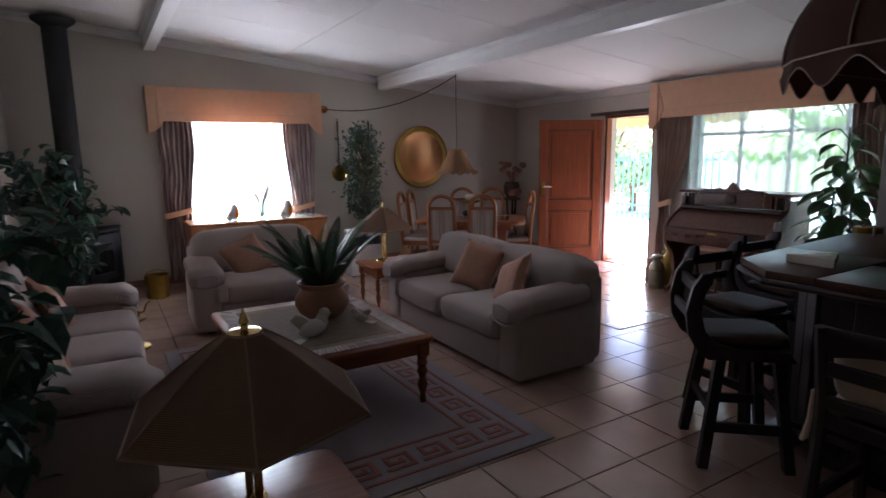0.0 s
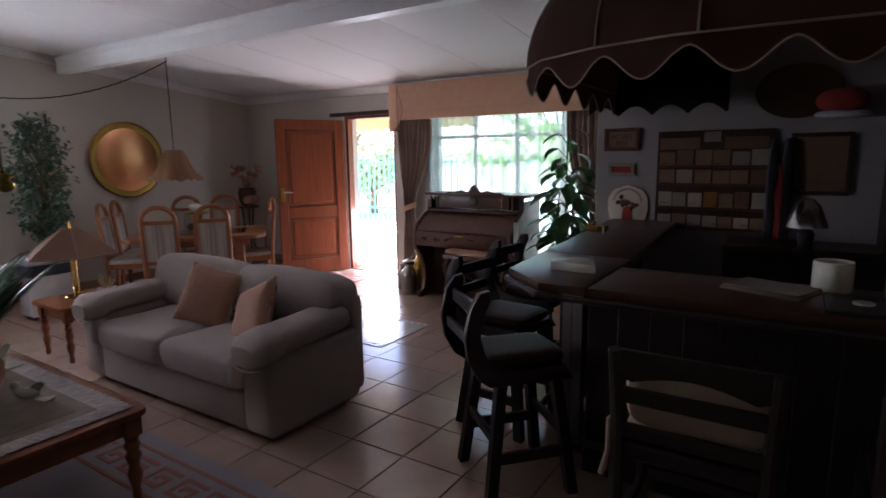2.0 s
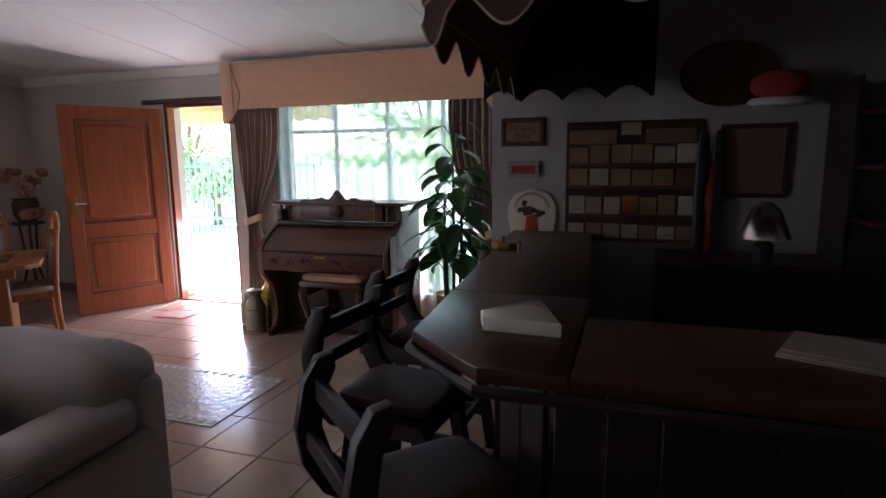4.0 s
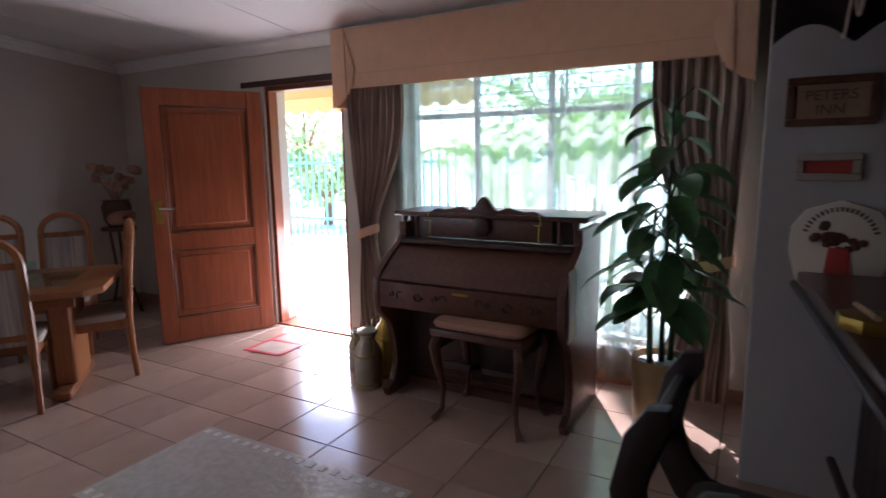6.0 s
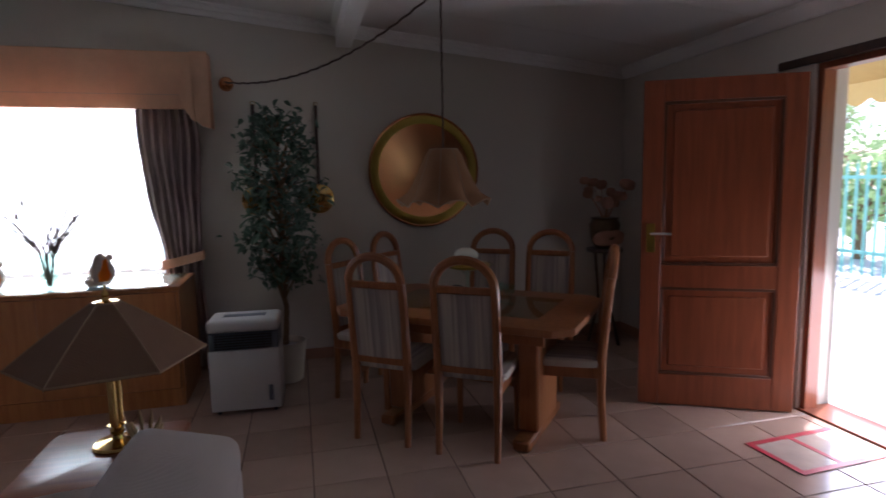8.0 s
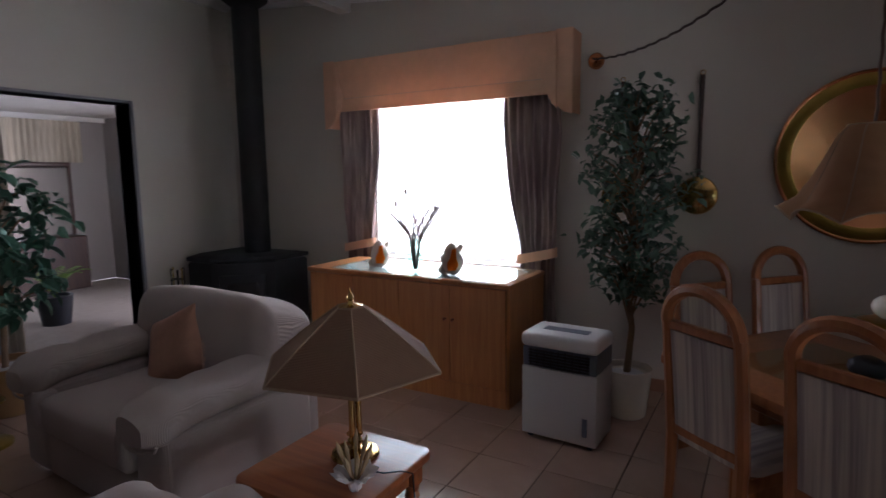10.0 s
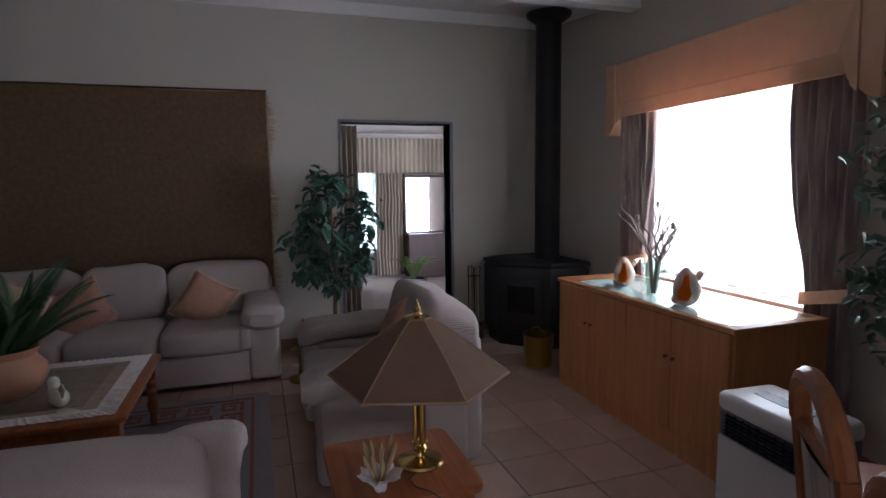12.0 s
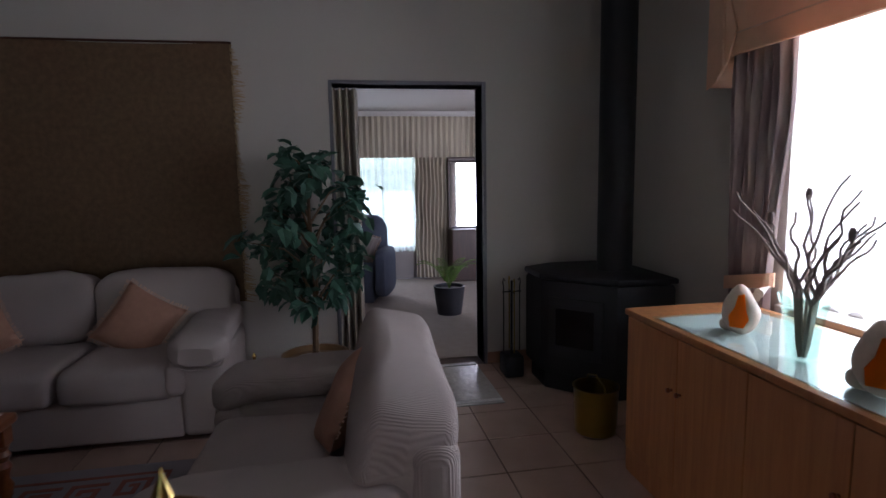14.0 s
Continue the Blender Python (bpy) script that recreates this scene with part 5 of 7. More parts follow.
prism(b, [(-0.69, 0.768), (-0.66, 0.80), (-0.56, 0.88), (-0.42, 0.955), (-0.40, 0.945), (-0.54, 0.862), (-0.66, 0.77)], -hw + 0.052, hw - 0.052, "x")
part("fall_lid", b, M_harm, hm)
part("music_ledge", bx(-hw + 0.05, hw - 0.05, -0.46, -0.36, 0.955, 0.985, 0.006), M_harm_dark, hm)
part("top_shelf", bx(-hw - 0.02, hw + 0.02, -0.42, 0.01, 1.12, 1.15, 0.008), M_harm, hm)
part("upper_back", bx(-hw + 0.052, hw - 0.052, -0.34, -0.30, 0.985, 1.12, 0.003), M_harm_dark, hm)
crest = []
n = 60
for i in range(n + 1):
    u = -0.5 + i / n
    hgt = 1.145 + 0.035 * (1 - abs(u) * 1.6) + 0.02 * math.cos(u * 34) * (1 - abs(u)) + 0.05 * math.exp(-(u / 0.09) ** 2) + 0.022 * math.exp(-((abs(u) - 0.27) / 0.05) ** 2)
    crest.append((u * 0.84, hgt))
prism_pts = [(-0.42, 1.0)] + crest + [(0.42, 1.0)]
part("carved_crest", prism(bmesh.new(), list(reversed(prism_pts)), -0.40, -0.365, "y", 0.004), M_harm, hm)
for s in (-1, 1):
    for k in range(2):
        b = bmesh.new()
        lathe(b, [(0.012, 0.985), (0.018, 0.995), (0.01, 1.01), (0.014, 1.04), (0.009, 1.07), (0.016, 1.10), (0.016, 1.12)], 10, pose(s * (0.46 + 0.09 * k), -0.39, 0))
        part("spindle", b, M_harm, hm)
    part("candle_holder", tube(bmesh.new(), [(s * 0.35, -0.42, 0.99), (s * 0.35, -0.42, 1.09), (s * 0.33, -0.44, 1.10), (s * 0.37, -0.44, 1.10), (s * 0.35, -0.42, 1.16)], 0.004, 6), M_brass_old, hm)
for s in (-1, 1):
    for cx, r, t0, t1 in ((0.11, 0.025, 0, 4.4), (0.17, 0.018, 2, 6.5), (0.40, 0.025, -1, 3.4), (0.46, 0.016, 2, 6.8), (0.28, 0.03, 3.3, 6.1)):
        pts = [(s * (cx + (r * (1 - 0.09 * t)) * math.cos(t + t0)), -0.703, 0.685 + (r * (1 - 0.09 * t)) * math.sin(t + t0)) for t in [(t1) * q / 12 for q in range(13)]]
        part("carved_scroll", tube(bmesh.new(), pts, [0.007 - 0.0004 * q for q in range(13)], 5), M_harm_dark, hm)
part("rosette", puff(bmesh.new(), -0.06, 0.06, -0.43, -0.39, 1.02, 1.13, 0.8, 0.8, 16, 10, 0.012), M_harm_dark, hm)
part("knee_panel", bx(-hw + 0.052, hw - 0.052, -0.37, -0.355, 0.1, 0.58, 0.004), M_harm_dark, hm)
for s in (-1, 1):
    part("pedal", bx(s * 0.14 - 0.1, s * 0.14 + 0.1, -0.52, -0.36, -0.02, 0.02, 0.006, 1, pose(0, 0.0, 0.10, -14)), M_harm_dark, hm)
part("lock_plate", bx(-0.05, 0.05, -0.706, -0.70, 0.72, 0.735), M_brass_old, hm)
part("white_end_cloth", bx(hw - 0.004, hw + 0.004, -0.66, -0.55, 0.52, 0.90, 0.002), M_lace, hm, "white lace cloth hung over the end")

hs = thing("harmonium_stool", "dark wooden stool with peach seat pad", "stool", m=pose(5.38, 3.22, 0, 0, 0, -92))
part("seat", bx(-0.28, 0.28, -0.20, 0.20, 0.50, 0.545, 0.012, 2), M_harm, hs)
part("pad", puff(bmesh.new(), -0.28, 0.28, -0.20, 0.20, 0.54, 0.60, 0.5, 0.25, 26, 8, 0.003), M_pillow, hs)
for sx in (-1, 1):
    part("side_rail", bx(sx * 0.24 - 0.012, sx * 0.24 + 0.012, -0.16, 0.16, 0.42, 0.5, 0.004), M_harm, hs)
    for sy in (-1, 1):
        x, y = sx * 0.24, sy * 0.16
        part("cabriole_leg", tube(bmesh.new(), [(x + sx * 0.03, y + sy * 0.03, 0.0), (x - sx * 0.01, y - sy * 0.01, 0.06), (x - sx * 0.02, y - sy * 0.01, 0.18), (x + sx * 0.012, y + sy * 0.01, 0.36), (x + sx * 0.02, y + sy * 0.02, 0.44), (x, y, 0.50)], [0.022, 0.014, 0.017, 0.03, 0.035, 0.028], 8), M_harm, hs)


def churn(label, m, s=1.0, mat=None, lid=True):
    e = thing("milk_churn", label, "milk churn", "milk churns", m)
    part("body", lathe(bmesh.new(), [(0.085 * s, 0), (0.09 * s, 0.01), (0.09 * s, 0.24 * s), (0.075 * s, 0.28 * s), (0.05 * s, 0.32 * s), (0.05 * s, 0.35 * s), (0.065 * s, 0.37 * s), (0.06 * s, 0.37 * s), (0.045 * s, 0.35 * s)], 24), mat or M_pewter, e)
    for z in (0.03, 0.22):
        b = bmesh.new()
        lathe(b, [(0.0905 * s, z * s), (0.094 * s, (z + 0.006) * s), (0.0905 * s, (z + 0.012) * s)], 24)
        part("hoop", b, M_brass_old, e)
    if lid:
        part("lid", lathe(bmesh.new(), [(0.045 * s, 0), (0.066 * s, 0.006), (0.066 * s, 0.02), (0.03 * s, 0.035), (0.012 * s, 0.04), (0.012 * s, 0.055)], 20, pose(0, 0, 0.37 * s)), mat or M_pewter, e)
    for k in (-1, 1):
        part("handle", tube(bmesh.new(), [(k * 0.05 * s, 0, 0.35 * s), (k * 0.10 * s, 0, 0.34 * s), (k * 0.11 * s, 0, 0.28 * s), (k * 0.08 * s, 0, 0.25 * s)], 0.006 * s, 6), M_brass_old, e)
    return e


churn("small dull metal milk churn beside curtain", pose(5.62, 4.34, 0, 0, 0, 20), 0.78, lid=False)
churn("grey metal milk churn by the harmonium", pose(5.42, 4.11, 0, 0, 0, 60), 0.98)
churn("brass milk churn by the harmonium", pose(5.66, 4.10, 0, 0, 0, -30), 1.22, M_brass_old)

# ---- broad-leaved plant ----
pl = thing("dieffenbachia", "tall broad leaved dieffenbachia in a brown pot", "plant", m=pose(5.66, 2.35, 0))
part("pot", lathe(bmesh.new(), [(0.125, 0), (0.13, 0.01), (0.14, 0.3), (0.145, 0.40), (0.15, 0.415), (0.14, 0.415), (0.13, 0.38)], 28), M_brown_pot, pl)
part("soil", lathe(bmesh.new(), [(0.132, 0.38), (0.10, 0.39), (0.01, 0.39)], 20), M_pebble, pl)


def leaf_mesh(length, width, droop=0.5, fold=0.25, n=8):
    bm = bmesh.new()
    rows = []
    for i in range(n + 1):
        t = i / n
        ang = 0.5 - droop * 2.2 * t
        c = Vector((length * (math.sin(0.5 * 0 + 1) * 0 + t * math.cos(ang * 0.6)), 0, length * 0.5 * (math.sin(0.5) * t - droop * t * t)))
        w = width * 0.5 * math.sin(math.pi * (0.04 + 0.94 * t) ** 0.8) ** 0.8
        rows.append([bm.verts.new(c + Vector((0, -w, w * fold))), bm.verts.new(c + Vector((0, -w * 0.5, w * fold * 0.35))), bm.verts.new(c), bm.verts.new(c + Vector((0, w * 0.5, w * fold * 0.35))), bm.verts.new(c + Vector((0, w, w * fold)))])
    for a, b2 in zip(rows, rows[1:]):
        for i in range(4):
            bm.faces.new((a[i], a[i + 1], b2[i + 1], b2[i]))
    me = bpy.data.meshes.new("leaf")
    bm.to_mesh(me)
    bm.free()
    me.shade_smooth()
    return me


random.seed(21)
lm = []
for k in range(5):
    me = leaf_mesh(random.uniform(0.28, 0.36), random.uniform(0.115, 0.15), random.uniform(0.45, 0.8), random.uniform(0.15, 0.4))
    me.materials.append(M_leaf3)
    lm.append(me)
for si, (sx, sy, top) in enumerate(((0, 0, 1.76), (0.04, -0.04, 1.42), (-0.05, 0.05, 1.2), (0.02, 0.06, 0.95))):
    part("stem", tube(bmesh.new(), [(sx, sy, 0.39), (sx * 1.4, sy * 1.3, 0.9), (sx * 1.2, sy, top)], [0.016, 0.013, 0.008], 8), M_fern, pl)
    nl = int((top - 0.62) / 0.047)
    for i in range(nl):
        z = 0.66 + (top - 0.66) * i / max(1, nl - 1)
        a = i * 2.4 + si * 1.3
        f = 1.02 if z < 0.95 else (0.92 if z < 1.5 else 0.72)
        stalk = 0.09
        o = new("leaf", lm[(i + si) % 5])
        o.parent = pl
        px, py = sx * 1.2 + math.cos(a) * stalk, sy + math.sin(a) * stalk
        o.matrix_basis = pose(px, py, z + 0.04, random.uniform(-25, 25), random.uniform(12, 48), math.degrees(a)) @ Matrix.Scale(f, 4)
    for i in range(nl):
        b = bmesh.new()
        z = 0.66 + (top - 0.66) * i / max(1, nl - 1)
        a = i * 2.4 + si * 1.3
        tube(b, [(sx * 1.2, sy, z - 0.06), (sx * 1.2 + math.cos(a) * 0.05, sy + math.sin(a) * 0.05, z), (sx * 1.2 + math.cos(a) * 0.09, sy + math.sin(a) * 0.09, z + 0.04)], 0.005, 5)
        part("stalk", b, M_fern, pl)


# ---- ficus trees ----
def ficus(name, label, m, h, crown, nleaf, mat, pot, seed, trunk_h=0.75, leaf=0.075, pot_r=0.2, pot_h=0.3, lean=0.0):
    """A small indoor tree: a trunk, branches and many small leaves. crown: (x radius, y radius, low, high)."""
    e = thing(name, label, "plant", "house trees", m)
    rnd = random.Random(seed)
    part("pot", lathe(bmesh.new(), [(pot_r * 0.75, 0), (pot_r * 0.8, 0.01), (pot_r, pot_h), (pot_r * 0.93, pot_h), (pot_r * 0.9, pot_h - 0.04)], 24), pot, e)
    part("soil", lathe(bmesh.new(), [(pot_r * 0.9, pot_h - 0.05), (pot_r * 0.5, pot_h - 0.03), (0.01, pot_h - 0.03)], 18), M_pebble, e)
    tb = bmesh.new()
    tube(tb, [(0, 0, pot_h - 0.04), (0.02, 0.01, pot_h + 0.25), (-0.01, 0.02, trunk_h), (0.02 + lean * 0.5, 0, (trunk_h + h) / 2), (lean, 0, h - 0.12)], [0.022, 0.019, 0.017, 0.012, 0.004], 8)
    lb = bmesh.new()
    rx, ry, lo, hi = crown
    tips = []
    nb = max(18, nleaf // 22)
    for i in range(nb):
        zz = lo + (hi - lo) * ((i + 0.5) / nb)
        k = math.sin(math.pi * min(1.0, 0.12 + 0.80 * (zz - lo) / (hi - lo))) ** 0.7
        a = i * 2.399 + rnd.uniform(-0.4, 0.4)
        q = rnd.uniform(0.45, 1.05)
        tip = Vector((math.cos(a) * rx * k * q + lean * 0.6, math.sin(a) * ry * k * q, zz))
        z0 = max(pot_h + 0.25, min(h - 0.2, zz - rnd.uniform(0.15, 0.35)))
        mid = Vector((tip.x * 0.45, tip.y * 0.45, (z0 + zz) / 2 + 0.05))
        tube(tb, [(0.01, 0.01, z0), mid, tip], [0.009, 0.006, 0.002], 5)
        tips.append((mid, tip))
    part("trunk", tb, M_bark, e)
    for i in range(nleaf):
        mid, tip = tips[i % nb]
        t = rnd.uniform(0.25, 1.1)
        p = mid.lerp(tip, t) + Vector([rnd.gauss(0, 0.045) for _ in range(3)])
        d = Vector((rnd.gauss(0, 1), rnd.gauss(0, 1), rnd.gauss(-0.5, 0.6))).normalized()
        s = d.cross(Vector((rnd.gauss(0, 0.4), rnd.gauss(0, 0.4), 1))).normalized()
        u = s.cross(d)
        L = leaf * rnd.uniform(0.65, 1.2)
        W = L * 0.30
        v = [p, p + d * L * 0.35 + s * W + u * W * 0.4, p + d * L * 0.35 - s * W + u * W * 0.4, p + d * L * 0.75 + s * W * 0.7 + u * W * 0.2, p + d * L * 0.75 - s * W * 0.7 + u * W * 0.2, p + d * L - u * W * 0.5, p + d * L * 0.5]
        v = [lb.verts.new(c) for c in v]
        for f in ((0, 1, 6), (0, 6, 2), (1, 3, 6), (2, 6, 4), (3, 5, 6), (4, 6, 5)):
            lb.faces.new([v[j] for j in f])
    part("crown", lb, mat, e, smooth=False)
    return e


ficus("ficus_tree", "green artificial ficus tree in a white pot", pose(-0.42, 5.41, 0), 1.64, (0.42, 0.42, 0.68, 1.62), 540, M_leaf, M_brown_pot, 3, leaf=0.125, pot_r=0.22, pot_h=0.32)
ficus("ficus_tree", "slender pale leaved ficus tree by the cooler", pose(3.10, 7.26, 0), 2.02, (0.34, 0.27, 0.78, 2.0), 1500, M_leaf2, M_cream_pot, 8, leaf=0.068, pot_r=0.15)
ficus("leafy_plant", "bushy green houseplant beside the three seater sofa", pose(-0.55, 2.22, 0), 1.15, (0.30, 0.30, 0.5, 1.2), 420, M_leaf, M_cream_pot, 13, leaf=0.11, pot_r=0.17)
ficus("leafy_plant", "tall leafy houseplant near the end table", pose(-0.42, 1.72, 0), 1.6, (0.26, 0.28, 0.85, 1.5), 260, M_leaf, M_cream_pot, 31, leaf=0.12, pot_r=0.17)

# ---- north wall pieces ----
bp = thing("brass_plate", "large round polished brass plate on the wall", "wall plate", m=pose(4.29, YN - 0.003, 1.555, 90))
part("dish", lathe(bmesh.new(), [(0.30, 0.0), (0.36, 0.012), (0.40, 0.03), (0.455, 0.03), (0.465, 0.024), (0.46, 0.018), (0.41, 0.022), (0.37, 0.004)], 64), M_brass_old, bp)
part("centre", lathe(bmesh.new(), [(0.355, 0.004), (0.345, 0.012), (0.1, 0.009), (0.01, 0.008)], 64), M_brass_old, bp)
part("beaded_rim", lathe(bmesh.new(), [(0.456, 0.026), (0.468, 0.034), (0.478, 0.03), (0.476, 0.018), (0.46, 0.016)], 64), M_copper, bp, "copper coloured rim")
for x, lab in ((2.93, "brass warming ladle with a long dark handle"), (3.41, "brass ladle with dark handle beside plate")):
    ld = thing("wall_ladle", lab, "ladle", "wall ladles", pose(x, YN - 0.02, 0))
    part("handle", tube(bmesh.new(), [(0, 0, 1.42), (0, -0.004, 1.8), (0, 0, 2.08)], [0.012, 0.011, 0.014], 8), M_harm_dark, ld)
    part("hanging_ring", tube(bmesh.new(), [(0.015 * math.cos(a * 0.785), 0, 2.095 + 0.015 * math.sin(a * 0.785)) for a in range(9)], 0.003, 5), M_brass, ld)
    part("pan", lathe(bmesh.new(), [(0.02, 0.0), (0.11, 0.005), (0.12, 0.03), (0.115, 0.045), (0.08, 0.06), (0.02, 0.065)], 28, pose(0, 0.01, 1.34, 90)), M_brass, ld)
hk = thing("cable_hook", "round wooden wall boss holding the lamp cable", "hook", m=pose(2.745, YN - 0.002, 2.235, 90))
part("boss", lathe(bmesh.new(), [(0.055, 0), (0.055, 0.015), (0.045, 0.03), (0.02, 0.036), (0.018, 0.08), (0.022, 0.09)], 20), M_copper, hk)

LX, LY = 4.13, 6.42
LT = ceil_z(LX)
hl = thing("hanging_lamp", "pleated scalloped fabric pendant lamp over dining table", "pendant lamp", m=pose(LX, LY, 0))
part("ceiling_hook", tube(bmesh.new(), [(0, 0, LT + 0.005), (0, 0, LT - 0.03), (0.01, 0, LT - 0.045), (0, 0, LT - 0.055)], 0.004, 6), M_brass_old, hl)
b = bmesh.new()
pts = []
for i in range(41):
    z = LT - 0.05 - (LT - 0.05 - 1.62) * i / 40
    pts.append((0.002 * math.cos(i * 1.57), 0.002 * math.sin(i * 1.57), z))
tube(b, pts, 0.006, 6)
part("hanging_chain", b, M_harm_dark, hl)
b = bmesh.new()
a0, a1 = Vector((0, 0, LT - 0.045)), Vector((2.745 - LX, YN - 0.09 - LY, 2.235))
pts = []
for i in range(61):
    t = i / 60
    p = a0.lerp(a1, t) + Vector((0, 0, -0.28 * 4 * t * (1 - t) * 0.62))
    p += Vector((0.003 * math.sin(i * 2.1), 0, 0.004 * math.cos(i * 2.1)))
    pts.append(p)
tube(b, pts, 0.007, 6)
part("swag_cable", b, M_harm_dark, hl, "twisted cable looping to wall")
bm, tb = bmesh.new(), bmesh.new()
prof = [(0.085, 1.655), (0.115, 1.62), (0.15, 1.54), (0.19, 1.46), (0.235, 1.39), (0.30, 1.35)]
n = 48
rows = []
for j, (r, z) in enumerate(prof):
    row = []
    for i in range(n):
        a = 2 * math.pi * i / n
        k = abs(math.cos(4 * a))
        rr = r * (1 - 0.10 * (j / 5) * (1 - k))
        zz = z - (0.045 * (1 - k) * (j / 5) ** 3)
        row.append((rr * math.cos(a), rr * math.sin(a), zz))
    rows.append(row)
vr = [[bm.verts.new(p) for p in r] for r in rows]
for a, c in zip(vr, vr[1:]):
    for i in range(n):
        bm.faces.new((a[i], a[(i + 1) % n], c[(i + 1) % n], c[i]))
part("shade", bm, M_shade_hang, hl, "pleated peach fabric shade")
for r in (rows[0], rows[-1]):
    part("rim_braid", tube(bmesh.new(), r + [r[0]], 0.0045, 5), M_shade_trim, hl)
for k in range(8):
    part("rib_braid", tube(bmesh.new(), [r[int(k * 6 + 3) % n] for r in rows], 0.0035, 5), M_shade_trim, hl)

# centrepiece, bowl and glasses
cpz = thing("centrepiece", "glass compote with a white ornamental fruit", "ornament", m=DT @ pose(-0.02, 0.0, 0.728))
part("stand", lathe(bmesh.new(), [(0.08, 0), (0.08, 0.006), (0.012, 0.02), (0.012, 0.16), (0.04, 0.19), (0.15, 0.225), (0.155, 0.23), (0.03, 0.20)], 24), M_glass, cpz)
part("dish_fill", puff(bmesh.new(), -0.13, 0.13, -0.12, 0.12, 0.20, 0.25, 0.8, 0.9, 20, 8, 0.01), M_brass_old, cpz)
part("gourd", puff(bmesh.new(), -0.08, 0.07, -0.06, 0.06, 0.24, 0.33, 1, 1, 20, 12, 0.01), M_ceramic, cpz)
part("flowers", puff(bmesh.new(), -0.1, 0.02, -0.12, 0.0, 0.02, 0.11, 0.9, 0.9, 14, 8, 0.03), M_soot, cpz)
for i, (x, y) in enumerate(((0.18, -0.10), (0.24, 0.02), (0.16, 0.06))):
    gl = thing("drinking_glass", "small clear glass on the dining table", "glass", "glasses on table", DT @ pose(x, y, 0.728))
    part("bowl", lathe(bmesh.new(), [(0.03, 0), (0.03, 0.004), (0.006, 0.01), (0.006, 0.05), (0.03, 0.07), (0.034, 0.12), (0.031, 0.12), (0.027, 0.075)], 18), M_glass, gl)

# flower stand and picture in the corner
fs = thing("flower_stand", "dark plant stand with dried flower arrangement", "flower stand", m=pose(5.76, 7.28, 0))
part("top", lathe(bmesh.new(), [(0.15, 0.84), (0.155, 0.85), (0.15, 0.87)], 20), M_harm_dark, fs)
for i in range(3):
    a = i * 2.094
    part("leg", tube(bmesh.new(), [(0.15 * math.cos(a), 0.15 * math.sin(a), 0), (0.05 * math.cos(a), 0.05 * math.sin(a), 0.4), (0.09 * math.cos(a), 0.09 * math.sin(a), 0.845)], [0.016, 0.012, 0.014], 8), M_harm_dark, fs)
fv = thing("dried_flowers", "copper pot of dried brown flowers and ribbon", "flowers", m=pose(5.76, 7.28, 0.87))
part("pot", lathe(bmesh.new(), [(0.08, 0), (0.12, 0.08), (0.13, 0.2), (0.11, 0.24), (0.12, 0.26), (0.1, 0.26)], 24), M_tray, fv)
random.seed(9)
for i in range(14):
    a = i * 2.4
    r = random.uniform(0.08, 0.26)
    z = random.uniform(0.34, 0.58)
    b = tube(bmesh.new(), [(0, 0, 0.2), (r * 0.4 * math.cos(a), r * 0.4 * math.sin(a), 0.35), (r * math.cos(a), r * math.sin(a), z)], [0.004, 0.004, 0.003], 5)
    puff(b, r * math.cos(a) - 0.045, r * math.cos(a) + 0.045, r * math.sin(a) - 0.045, r * math.sin(a) + 0.045, z - 0.03, z + 0.05, 0.8, 0.8, 12, 8, 0.03, i)
    part("flower", b, M_dried if i % 3 else M_pillow, fv)
part("ribbon_bow", puff(bmesh.new(), -0.14, 0.14, -0.14, -0.08, 0.02, 0.16, 0.8, 0.8, 16, 8, 0.05), M_dried, fv)


def picture(name, label, m, w, h, fmat, amat, mount=0.0):
    e = thing(name, label, "picture", "framed pictures", m)
    t = 0.03
    b = bmesh.new()
    box(b, 0, w, -0.022, 0, 0, t, 0.004), box(b, 0, w, -0.022, 0, h - t, h, 0.004), box(b, 0, t, -0.022, 0, t, h - t, 0.004), box(b, w - t, w, -0.022, 0, t, h - t, 0.004)
    part("frame", b, fmat, e)
    part("print", bx(t, w - t, -0.012, -0.004, t, h - t), amat, e)
    return e


picture("framed_picture", "narrow dark framed picture behind the front door", pose(XE - 0.001, 6.75, 1.1, 0, 0, -90), 0.5, 0.85, M_harm_dark, M_kraft)

# ---- the bar ----
bar = thing("bar_counter", "dark stained angled wooden bar counter", "bar counter")
BH = 0.995
outer = [(5.305, 1.80), (2.88, 1.69), (2.64, 1.38), (2.64, -1.9), (3.16, -1.9), (3.16, 1.12), (5.305, 1.25)]
part("top_board", prism(bmesh.new(), [(5.305, 1.79), (3.42, 1.645), (3.42, 1.13), (5.305, 1.25)], BH - 0.04, BH, "z", 0.005), M_bartop, bar)
part("top_board", prism(bmesh.new(), [(3.412, 1.645), (2.87, 1.60), (2.63, 1.34), (2.63, 1.125), (3.412, 1.125)], BH - 0.04, BH, "z", 0.005), M_bartop, bar)
part("top_board", prism(bmesh.new(), [(2.63, 1.117), (2.63, -1.9), (3.16, -1.9), (3.16, 1.117)], BH - 0.04, BH, "z", 0.005), M_bartop, bar)
part("edge_moulding", tube(bmesh.new(), [(5.3, 1.80, BH - 0.055), (2.865, 1.61, BH - 0.055), (2.618, 1.345, BH - 0.055), (2.618, -1.9, BH - 0.055)], 0.016, 6), M_bar, bar)


